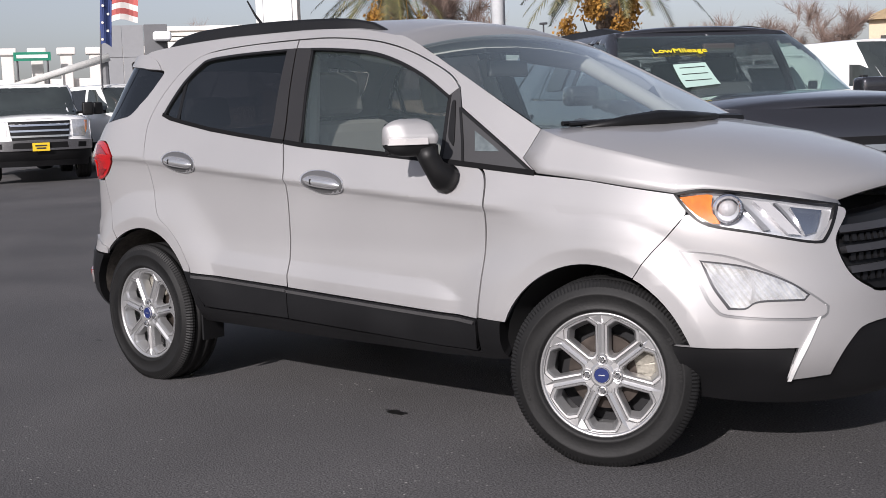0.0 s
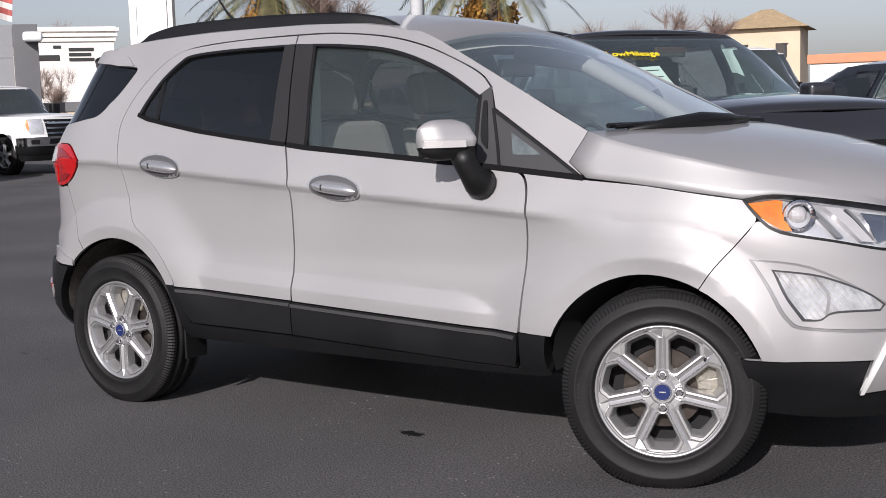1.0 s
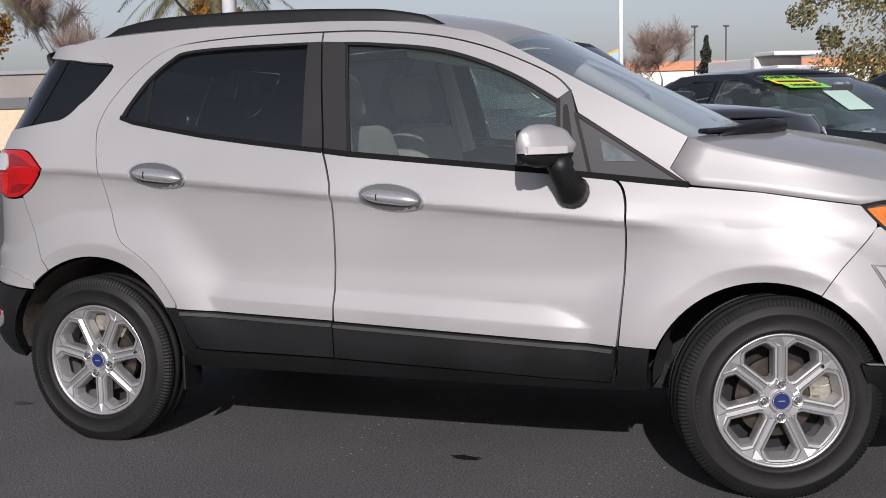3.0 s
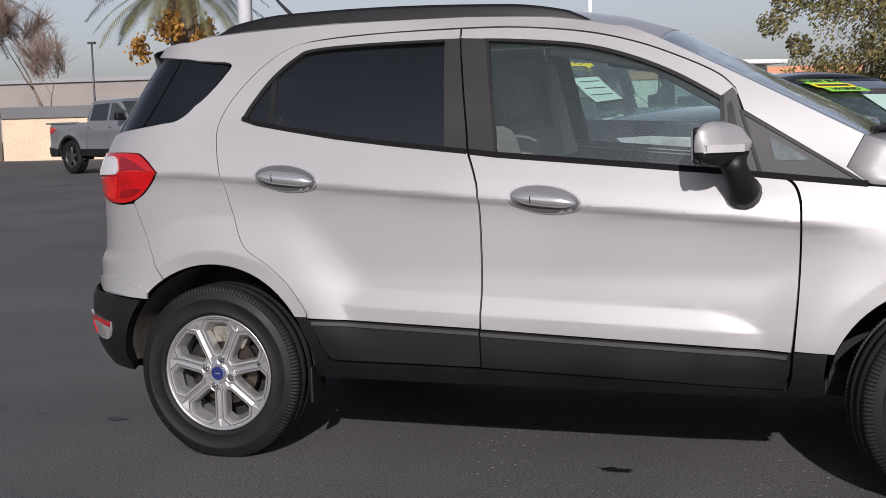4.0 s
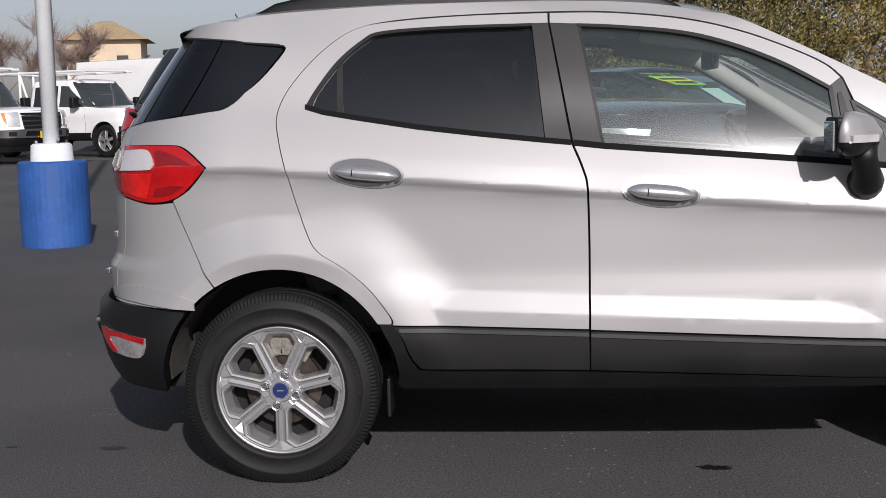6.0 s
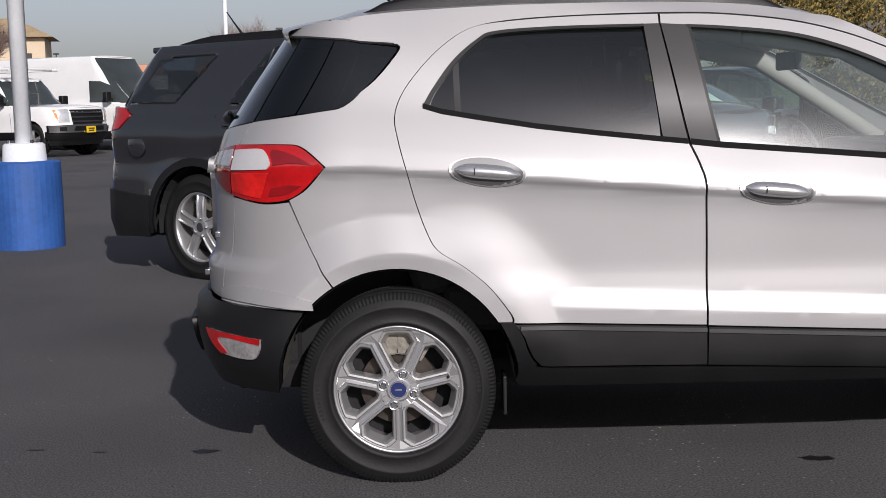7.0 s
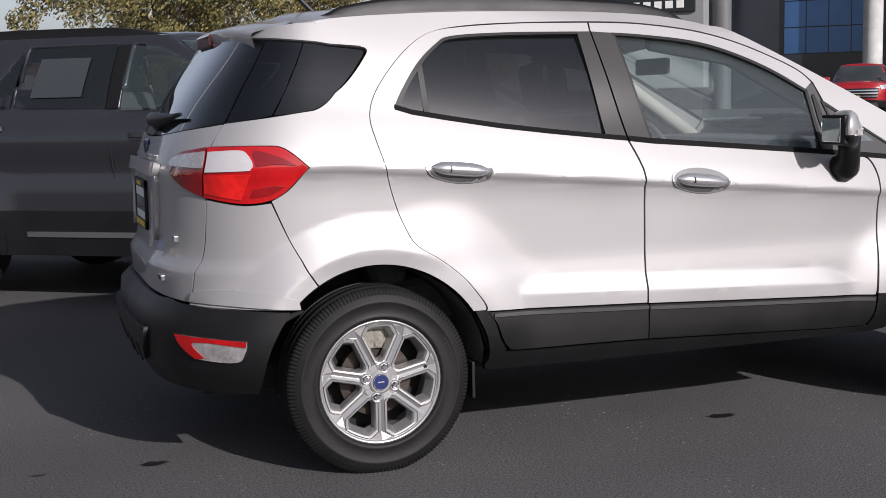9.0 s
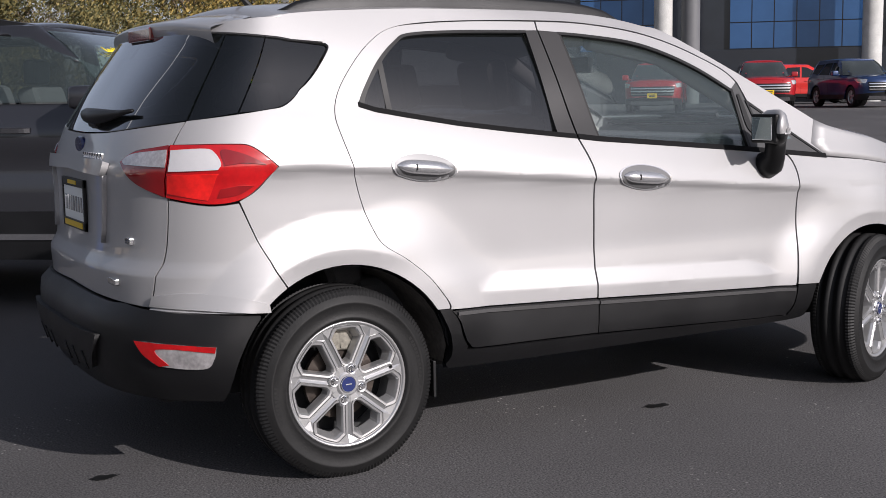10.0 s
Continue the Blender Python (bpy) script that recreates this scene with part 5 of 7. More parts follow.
def inside(x, z, poly):
    hit = False
    for (x0, z0), (x1, z1) in zip(poly, poly[1:] + poly[:1]):
        if (z0 > z) != (z1 > z) and x < (x1 - x0) * (z - z0) / (z1 - z0) + x0:
            hit = not hit
    return hit


def open_cabin(car, up, sru, sfu, xru, xfu, zb, zr, zt, P, body_m):
    """Pillars and frames with real openings, and seats within."""
    zs0, zs1 = zb + 0.03, zr - 0.09
    holes = list(P["windows"]) + [[(xfu + 0.33, zs0), (sfu + 0.1, zs0), (sfu + 0.1, zs1), (xfu + 0.36, zs1)], [(xru - 0.33, zs0 + 0.04), (xru - 0.36, zs1), (sru - 0.1, zs1), (sru - 0.1, zs0 + 0.04)]]
    bm = panel_bm(lambda s, z: (s, z, 0), [(sru, zb - 0.02, 1), (sfu, zb - 0.02, 1), (sfu, zt, 1), (sru, zt, 1)], step=0.028, rim=0)
    gone = [f for f in bm.faces if any(inside(f.calc_center_median().x, f.calc_center_median().y, w) for w in holes)]
    bmesh.ops.delete(bm, geom=gone, context="FACES")
    for v in bm.verts:
        v.co = Vector(up(v.co.x, v.co.y))
    join(bm, mirrored(bm))
    for f in bm.faces:
        f.smooth = True
    part("cabin_shell", thick(bm, 0.02), body_m, car)
    W = P["W"]
    part("dashboard", box_bm(P["screen"][0][1] - 0.75, P["screen"][0][1] - 0.1, -W * 0.82, W * 0.82, zb - 0.3, zb - 0.01, 0.06, seg=3), M["dash"], car, "dark dashboard")
    part("cabin_floor", box_bm(P["back"][0][1] + 0.1, P["screen"][0][1] - 0.2, -W * 0.8, W * 0.8, P["sill"] + 0.2, P["sill"] + 0.26), M["inner"], car)
    for x, wide in P["seats"]:
        for y in ((-0.40, 0.40) if not wide else (0,)):
            hw = 0.24 if not wide else W * 0.68
            seat = part("seat", box_bm(x - 0.05, x + 0.5, y - hw, y + hw, zb - 0.62, zb - 0.42, 0.06, seg=3), M["dark_cloth"], car, "dark seat")
            bk = box_bm(-0.08, 0.08, -hw, hw, 0, 0.62, 0.06, seg=3)
            bk.transform(Matrix.Translation((x, y, zb - 0.45)) @ Matrix.Rotation(radians(-16), 4, "Y"))
            part("backrest", bk, M["dark_cloth"], seat)
            for hy in ((y,) if not wide else (-0.38, 0.38)):
                hr = box_bm(-0.05, 0.05, -0.13, 0.13, 0, 0.18, 0.04, seg=3)
                hr.transform(Matrix.Translation((x - 0.18, hy, zb + 0.16)))
                part("headrest", hr, M["dark_cloth"], seat)
    part("interior_mirror", box_bm(P["screen"][2][1] + 0.02, P["screen"][2][1] + 0.05, -0.12, 0.12, zr - 0.22, zr - 0.15, 0.012), M["dash"], car)


def vehicle(name, label, category, at, P, group=""):
    """A parked vehicle. Rear axle at the origin, nose to +x."""
    W, zs, zb, zh, zr, wb, R = P["W"], P["sill"], P["belt"], P["hood"], P["roof"], P["wheelbase"], P["R"]
    xr, xf = P["rear"], P["front"]
    body_m, low = P["paint"], P.get("low", M["cladding"])
    car = thing(name, label, category, group, at=at)
    wl = [(zs - 0.1, W * 0.93), (zs, W * 0.97), (zs + 0.15, W * 0.985), ((zs + zb) / 2, W * 0.982), ((zs + zb) / 2 + 0.10, W * P.get("waist", 0.99)), (zb - 0.16, W), (zb - 0.05, W * 0.975), (zb + 0.05, W * 0.945)]
    def wlow(x, z):
        w = hermite(wl, z)
        for hx in (0.0, wb):
            r = math.hypot(x - hx, z - R)
            w += P.get("flare", 0.02) * math.exp(-((r - R * 1.2) / 0.1) ** 2)
        return w
    nose = [(zs - 0.1, xf - 0.16), (zs + 0.1, xf - 0.03), ((zs + zh) / 2, xf), (zh - 0.12, xf - 0.02), (zh, xf - P.get("nose", 0.12))]
    tail = [(zs - 0.1, xr + 0.1), (zs + 0.1, xr), ((zs + zb) / 2, xr + 0.02), (zb + 0.05, xr + P.get("tail", 0.08))]
    lo = wrap(xr + 0.45, xf - 0.75, 1.0 + W * 0.35, 1.25 + W * 0.35, 4.5, 3.2, tail, nose, wlow)
    sr, sf = xr + 0.45 - (1.0 + W * 0.35), xf - 0.75 + 1.25 + W * 0.35
    ra = R * 1.17
    xb = P["screen"][0][1]                      # foot of the windscreen
    sill_line = zs + 0.03
    a0 = math.degrees(math.asin(max(-0.9, (sill_line - R) / ra)))
    o = [(sr, zs, 1), (xr + 0.3, sill_line, 1)]
    o += arc(0, R, ra, 180 - a0, a0, 16) + arc(wb, R, ra, 180 - a0, a0, 16)
    o += [(xf - 0.35, sill_line, 1), (sf, zs, 1), (sf, zh - 0.02, 1), (xf - 0.75, zh + 0.01, 1), (xb, zb + 0.01, 1), (sr, P.get("belt_rear", zb), 1)]
    body = part("body", panel_bm(lo, o, step=P.get("step", 0.09), rim=0.03, per=3, centre=0), body_m, car)
    # lower cladding or bumpers
    zc0 = zs + P.get("clad", 0.16)
    if P.get("clad", 0.16):
        k0 = math.degrees(math.asin(max(-0.95, min(0.95, (zc0 - R) / (ra + 0.01)))))
        o = [(ra * math.cos(radians(a0)) + 0.005, sill_line - 0.02, 1), (wb - ra * math.cos(radians(a0)) - 0.005, sill_line - 0.02, 1), (wb - (ra + .01) * math.cos(radians(k0)), zc0, 1), ((ra + .01) * math.cos(radians(k0)), zc0, 1)]
        both_sides("sill", panel_bm(lo, o, off=0.012, step=0.15, rim=0.05), low, car)
        part("rear_bumper", panel_bm(lo, [(sr, zs - 0.02, 1), (-ra - 0.03, zs + 0.0, 1), (-ra - 0.02, zc0, 1), (sr, zc0 + P.get("bump_up", 0.1), 1)], off=0.02, step=0.15, rim=0.06, centre=0), P.get("bumper", low), car)
        part("front_bumper", panel_bm(lo, [(wb + ra + 0.03, zs, 1), (sf, zs - 0.04, 1), (sf, zc0 + P.get("bump_up", 0.1), 1), (wb + ra + 0.03, zc0, 1)], off=0.02, step=0.15, rim=0.06, centre=0), P.get("bumper", low), car)
    if P.get("arch_trim"):
        for hx in (0.0, wb):
            ring_o = arc(hx, R, ra + 0.055, 180 - a0, a0, 16) + arc(hx, R, ra - 0.004, a0, 180 - a0, 16)
            both_sides("arch_trim", panel_bm(lo, ring_o, off=0.014, step=0.2, rim=0.02, per=3), low, car, "black wheel arch trim")
    # greenhouse
    wu = [(zb - 0.03, W * 0.945), (zb + 0.12, W * 0.90), (zr - 0.08, W * 0.72 * P.get("top", 1.0)), (zr, W * 0.66 * P.get("top", 1.0))]
    up_r, up_f = P["back"], P["screen"]
    xru, xfu = max(x for _, x in up_r) + 0.12, min(x for _, x in up_f) - 0.12
    def scr(z):
        return hermite(up_f, z)
    up = wrap(xru, xfu, 0.8, 0.8, 6, 5, up_r, up_f, lambda x, z: hermite(wu, z))
    sru, sfu = xru - 0.8, xfu + 0.8
    zt = zr - 0.05
    if P.get("seats"):
        open_cabin(car, up, sru, sfu, xru, xfu, zb, zr, zt, P, body_m)
    pil = None if P.get("seats") else part("cabin_shell", panel_bm(up, [(sru, zb - 0.02, 1), (sfu, zb - 0.02, 1), (sfu, zt, 1), (sru, zt, 1)], step=0.12, rim=0, centre=0), body_m, car)
    glass_m = P.get("glass", M["dark_glass"])
    for k, w in enumerate(P["windows"]):
        pane = both_sides("window_pane", panel_bm(up, [(x, z, 1) for x, z in w], off=0.006, step=0.15, rim=0.01), glass_m if k else P.get("front_glass", glass_m), car, "dark side glass")
    for w in P.get("pillars", ()):
        both_sides("pillar_trim", panel_bm(up, [(x, z, 1) for x, z in w], off=0.010, step=0.3, rim=0.01), M["trim"], car)
    zs0, zs1 = zb + 0.03, zr - 0.09
    scr_ob = part("windscreen", panel_bm(up, [(xfu + 0.33, zs0, 1), (sfu, zs0, 1), (sfu, zs1, 1), (xfu + 0.36, zs1, 1)], off=0.006, step=0.1, rim=0.01, centre=0), P.get("screen_glass", M["green_window"]), car, "windscreen")
    if P.get("back_glass", True):
        part("back_window", panel_bm(up, [(xru - 0.33, zs0 + 0.04, 1), (xru - 0.36, zs1, 1), (sru, zs1, 1), (sru, zs0 + 0.04, 1)], off=0.006, step=0.12, rim=0.01, centre=0), glass_m, car, "back window")
    x0, x1 = hermite(up_r, zt), hermite(up_f, zt)
    wt = hermite(wu, zt)
    st = [(x0 + 0.0, wt * 0.9, zt - 0.005, 0.0, 0.02), (x0 + 0.12, wt * 0.985, zt, -0.02, 0.045), (x0 + (x1 - x0) * 0.3, wt, zt + 0.005, 0, 0.055), (x0 + (x1 - x0) * 0.7, wt, zt + 0.005, 0, 0.055), (x1 - 0.12, wt * 0.985, zt, 0.02, 0.045), (x1, wt * 0.9, zt - 0.005, 0.02, 0.02)]
    part("roof", thick(loft_top(st, 2.6, 14), 0.02), body_m, car)
    # hood
    st = [(xb - 0.12, W * 0.93, zb + 0.0, 0.1, 0.06), (xb + (xf - xb) * 0.35, W * 0.94, zb + (zh - zb) * 0.5, 0.02, 0.075), (xf - 0.6, W * 0.9, zh + 0.012, 0.02, 0.07), (xf - 0.32, W * 0.80, zh + 0.0, 0.08, 0.05), (xf - P.get("nose", 0.12) - 0.06, W * 0.62, zh - 0.02, 0.07, 0.025)]
    part("hood", thick(loft_top(st, 2.6, 14), 0.02), body_m, car)
    # deck: trunk lid or load bed
    if P.get("bed"):
        part("load_bed", box_bm(xr + 0.08, xru - 0.7, -W * 0.82, W * 0.82, zs + 0.25, zb - 0.35, 0.02), M["inner"], car, "dark load bed")
        for y in (-1, 1):
            part("bed_rail", box_bm(xr + 0.06, xru - 0.62, y * W * 0.94 - 0.05, y * W * 0.94 + 0.05, zb - 0.02, zb + 0.025, 0.012), body_m, car)
        part("tailgate", box_bm(xr + 0.05, xr + 0.12, -W * 0.8, W * 0.8, zs + 0.3, zb + 0.02, 0.015), body_m, car)
    elif P.get("trunk"):
        st = [(xr + 0.1, W * 0.75, zb - 0.03, -0.05, 0.03), (xr + 0.3, W * 0.9, zb, -0.02, 0.05), (P["back"][0][1] + 0.1, W * 0.93, zb, 0, 0.05)]
        part("trunk_lid", thick(loft_top(st, 2.6, 12), 0.02), body_m, car)
    # lamps, grille, plate
    zl = zh - P.get("lamp_drop", 0.12)
    hl = both_sides("head_lamp", panel_bm(lo, [(xf + dx_, z_, 1) for dx_, z_ in P["lamp"]] if P.get("lamp") else [(xf - 0.72, zl + 0.06, 1), (xf - 0.35, zl + 0.07, 1), (xf + 0.02 + W * 0.05, zl + 0.05, 1), (xf + 0.0, zl - P.get("lamp_h", 0.08), 1), (xf - 0.4, zl - P.get("lamp_h", 0.08) + 0.02, 1)], off=0.008, step=0.08, rim=0.02), M["bright_lamp"], car, "clear head lamp")
    gw, gz0, gz1 = P.get("grille", (0.55, zl - 0.26, zl + 0.05))
    gs = sf - gw
    gr = part("grille", panel_bm(lo, [(gs, gz1, 1), (sf, gz1, 1), (sf, gz0, 1), (gs + 0.06, gz0, 1)], off=0.012, step=0.15, rim=0.03, centre=0), M["trim"], car, "black grille")
    for k in range(P.get("bars", 3)):
        z = gz1 - (k + 0.7) * (gz1 - gz0) / (P.get("bars", 3) + 0.4)
        part("grille_bar", panel_bm(lo, [(gs + 0.03, z + 0.018, 1), (sf, z + 0.018, 1), (sf, z - 0.018, 1), (gs + 0.05, z - 0.018, 1)], off=0.03, step=0.3, rim=0.02, centre=0), P.get("bar_m", M["chrome"]), gr, "grille bar")
    if P.get("chrome_bumper"):
        part("bumper_bar", panel_bm(lo, [(wb + ra + 0.12, zs + 0.16, 1), (sf, zs + 0.16, 1), (sf, zs + 0.36, 1), (wb + ra + 0.12, zs + 0.34, 1)], off=0.05, step=0.2, rim=0.08, centre=0), M["chrome"], car, "chrome bumper")
        part("air_dam", panel_bm(lo, [(wb + ra + 0.16, zs - 0.16, 1), (sf, zs - 0.16, 1), (sf, zs + 0.17, 1), (wb + ra + 0.12, zs + 0.17, 1)], off=0.0, step=0.2, rim=0.10, centre=0), M["cladding"], car, "black air dam")
        part("bumper_slot", panel_bm(lo, [(sf - 0.50, zs + 0.20, 1), (sf, zs + 0.20, 1), (sf, zs + 0.31, 1), (sf - 0.48, zs + 0.31, 1)], off=0.054, step=0.2, rim=0.01, centre=0), M["trim"], car)
        both_sides("fog_lamp", panel_bm(lo, [(sf - 0.84, zs + 0.20, 1), (sf - 0.68, zs + 0.20, 1), (sf - 0.68, zs + 0.30, 1), (sf - 0.84, zs + 0.30, 1)], off=0.054, step=0.1, rim=0.01), M["trim"], car, "dark fog lamp")
        both_sides("turn_lamp", panel_bm(lo, [(xf - 0.13, zh - 0.06, 1), (xf - 0.03, zh - 0.06, 1), (xf - 0.01, zh - 0.30, 1), (xf - 0.07, zh - 0.24, 1)], off=0.012, step=0.1, rim=0.01), M["amber"], car, "amber turn lamp")
    if P.get("skid"):
        part("skid_plate", panel_bm(lo, [(sf - 0.75, zs + 0.02, 1), (sf, zs + 0.0, 1), (sf, zs + 0.1, 1), (sf - 0.7, zs + 0.12, 1)], off=0.04, step=0.2, rim=0.05, centre=0), M["chrome"], car, "silver skid plate")
    px = xf + P.get("plate_x", 0.04)
    pl = part("number_plate", box_bm(px, px + 0.02, -0.16, 0.16, zs + P.get("plate_z", 0.2), zs + P.get("plate_z", 0.2) + 0.16, 0.004), P.get("plate", M["yellow"]), car, "yellow dealer plate")
    for dz, hw in ((0.09, 0.11), (0.04, 0.09)):
        part("plate_bar", box_bm(px + 0.019, px + 0.024, -hw, hw, zs + P.get("plate_z", 0.2) + dz, zs + P.get("plate_z", 0.2) + dz + 0.03), M["print"], pl)
    tl = P.get("tail_lamp", [(xr + 0.62, zb - 0.14), (xr + 0.2, zb - 0.08), (xr + 0.0, zb - 0.1), (xr + 0.02, zb - 0.26), (xr + 0.3, zb - 0.24)])
    both_sides("tail_lamp", panel_bm(lo, [(x, z, 1) for x, z in tl], off=0.01, step=0.08, rim=0.02), M["red_lens"], car, "red tail lamp")
    # shut lines, handles, mirrors
    for x, z0, z1 in P.get("seams", ()):
        both_sides("door_seam", panel_bm(lo, [(x, z0, 1), (x + 0.008, z0, 1), (x + 0.008, z1, 1), (x, z1, 1)], off=0.0015, step=0.2, rim=0.004), M["inner"], car)
    for x, z in P.get("handles", ()):
        rows = []
        for i in range(9):
            u = i / 8
            b = Vector(lo(x - 0.11 + 0.22 * u, z))
            k = 0.03 * (1 - (2 * u - 1) ** 4) + 0.008
            rows.append([(b.x, b.y + 0.0, z - 0.018), (b.x, b.y - k, z - 0.014), (b.x, b.y - k, z + 0.012), (b.x, b.y, z + 0.018)])
        hb = grid_bm(rows)
        both_sides("door_handle", hb, P.get("handle_m", body_m), car, "door handle")
    mx, mz = P["mirror"]
    mb = box_bm(mx - 0.06, mx + 0.10, -W - 0.22, -W + 0.0, mz - 0.09 * P.get("mirror_k", 1), mz + 0.09 * P.get("mirror_k", 1), 0.04, seg=3)
    join(mb, box_bm(mx - 0.02, mx + 0.05, -W - 0.02, -W * 0.88, mz - 0.09, mz - 0.04, 0.012))
    both_sides("door_mirror", mb, P.get("mirror_m", body_m), car, "door mirror")
    for f in car.children:
        if f.name.startswith("door_mirror"):
            for q in f.data.polygons:
                q.use_smooth = True
    # underside and wheels
    part("underbody", box_bm(xr + 0.25, xf - 0.3, -W * 0.72, W * 0.72, zs - 0.03, zs + 0.22, 0.03), M["inner"], car)
    for hx in (0.0, wb):
        rows = [[(hx + ra * 1.0 * math.cos(radians(-8 + 196 * i / 14)), y, R + ra * math.sin(radians(-8 + 196 * i / 14))) for y in (-W * 0.955, -W * 0.6)] for i in range(15)]
        both_sides("wheel_liner", grid_bm(rows), M["inner"], car)
        cap = bmesh.new()
        cap.faces.new([cap.verts.new((hx + ra * math.cos(radians(-8 + 196 * i / 14)), -W * 0.6, R + ra * math.sin(radians(-8 + 196 * i / 14)))) for i in range(15)])
        both_sides("wheel_house", cap, M["inner"], car)
    for hx in (0.0, wb):
        for sgn in (-1, 1):
            m = Matrix.Translation((hx, sgn * (W * 0.985 - P.get("tyre", 0.23) / 2), R)) @ Matrix.Rotation(0 if sgn < 0 else math.pi, 4, "Z")
            wheel(car, m, R=R, rim_r=P.get("rim", R * 0.63), width=P.get("tyre", 0.23), spokes=P.get("spokes", 5), brake=P.get("brake", False), alloy=P.get("alloy"), tread=P.get("tread", 32), cap=P.get("cap", M["alloy_dark"]))
    return car, lo, up


def ground_z(x, y):
    return 0.12 * ramp(5, 13, y) + 0.40 * ramp(8, 32, x) * ramp(-5, 12, y)


def stand(x, y, yaw):
    return pose(x, y, ground_z(x, y), 0, 0, yaw)


# dark grey three-row wagon beside the crossover
EXPL = dict(W=0.985, sill=0.30, belt=1.20, hood=1.16, roof=1.76, wheelbase=2.865, R=0.385, rear=-1.13, front=3.83, paint=M["graphite"], flare=0.03, step=0.06,
            screen=[(1.15, 2.55), (1.35, 2.24), (1.6, 1.86), (1.76, 1.58)], back=[(1.15, -0.98), (1.4, -0.86), (1.62, -0.74), (1.76, -0.66)],
            windows=[[(1.35, 1.245), (2.02, 1.24), (1.80, 1.50), (1.62, 1.63), (1.36, 1.645)], [(0.55, 1.265), (1.24, 1.25), (1.25, 1.65), (0.60, 1.645)], [(0.30, 1.275), (0.525, 1.267), (0.57, 1.62), (0.54, 1.61)], [(-0.80, 1.30), (-0.26, 1.285), (0.04, 1.62), (-0.58, 1.61)]],
            pillars=[[(1.25, 1.245), (1.335, 1.245), (1.345, 1.65), (1.26, 1.65)]], seams=[(1.30, 0.45, 1.19), (0.20, 0.88, 1.19), (2.30, 0.45, 1.18)],
            handles=[(0.40, 1.13), (1.55, 1.08)], mirror=(2.05, 1.27), mirror_k=0.75, rim=0.255, spokes=5, brake=True, tread=48, clad=0.30, tail=0.1,
            tail_lamp=[(-0.74, 1.20), (-0.95, 1.26), (-1.3, 1.27), (-1.3, 1.08), (-0.98, 1.10)], grille=(0.75, 0.66, 0.98), bars=3, lamp_drop=0.14,
            low=M["cladding"], handle_m=M["alloy_dark"], waist=0.965, arch_trim=True, seats=[(1.25, False), (0.25, True), (-0.55, True)], screen_glass=M["see_glass"], front_glass=M["see_glass"], glass=M["dim_glass"])
wagon, wlo, wup = vehicle("dark_wagon", "dark grey three-row wagon parked on the asphalt", "car", stand(-0.975, 4.830, -36.5), EXPL)
wagon.location.z = 0.0
# roof rails, aerial, bright sill strip, sheet in the rear window, windscreen stickers
for sgn in (-1, 1):
    rows = []
    for i in range(17):
        u = i / 16
        x = -0.55 + 2.1 * u
        z = 1.735 + 0.045 * min(1, 6 * u, 6 * (1 - u)) - 0.02 * (2 * u - 1) ** 2
        rows.append([(x, sgn * 0.60, 1.70), (x, sgn * 0.605, z), (x, sgn * 0.57, z + 0.005), (x, sgn * 0.56, 1.70)])
    part("roof_rail", grid_bm(rows), M["trim"], wagon, "dark roof rail", smooth=True)
flap = revolve([(0.0, -0.004), (0.085, -0.004), (0.09, 0.0), (0.095, 0.006)], 28)
flap.transform(Matrix.Translation(Vector(wlo(-0.62, 0.98)) + Vector((0, -0.002, 0))))
part("fuel_flap", flap, M["graphite"], wagon, "round fuel flap", smooth=True)
part("aerial", tube([(-0.2, -0.2, 1.76), (-0.33, -0.2, 1.90), (-0.4, -0.2, 1.98)], [0.012, 0.006, 0.004]), M["trim"], wagon, "short roof aerial")
part("roof_spoiler", box_bm(-0.80, -0.45, -0.62, 0.62, 1.665, 1.715, 0.02), M["graphite"], wagon, "rear roof spoiler")
both_sides("sill_strip", panel_bm(wlo, [(0.66, 0.43, 1), (2.3, 0.43, 1), (2.3, 0.465, 1), (0.66, 0.465, 1)], off=0.02, step=0.3, rim=0.02), M["chrome"], wagon, "bright sill strip")
part("window_sheet", panel_bm(wup, [(0.68, 1.32, 1), (1.06, 1.32, 1), (1.08, 1.57, 1), (0.71, 1.57, 1)], off=0.016, step=0.08, rim=0.001), material("grey_sheet", (0.035, 0.042, 0.046), 0.5, stain=0.05), wagon, "grey sheet behind the rear door glass")
part("window_sheet", panel_bm(wup, [(xq, zq, 1) for xq, zq in ((2.017, 1.282), (2.150, 1.302), (2.143, 1.456), (2.012, 1.445))], off=0.02, step=0.05, rim=0.001), M["tinted_sheet"], wagon, "pale price sheet in the windscreen")
for k in range(3):
    zz = 1.415 - k * 0.045
    part("print_bar", panel_bm(wup, [(2.03, zz, 1), (2.13, zz + 0.008, 1), (2.13, zz + 0.013, 1), (2.03, zz + 0.005, 1)], off=0.0225, step=0.05, rim=0.001), M["print"], wagon)


def font_part(text, size, m, mat, parent, label, name="lettering", spacing=1.0):
    cu = bpy.data.curves.new(name, "FONT")
    cu.body, cu.size, cu.extrude, cu.align_x, cu.align_y = text, size, 0.002, "CENTER", "CENTER"
    cu.space_character = spacing
    tmp = bpy.data.objects.new(name, cu)
    me = bpy.data.meshes.new_from_object(tmp)
    bpy.data.objects.remove(tmp)
    me.materials.append(mat)
    ob = new(name, me)
    ob.parent = parent
    ob.matrix_local = m
    return tagged(ob, label)


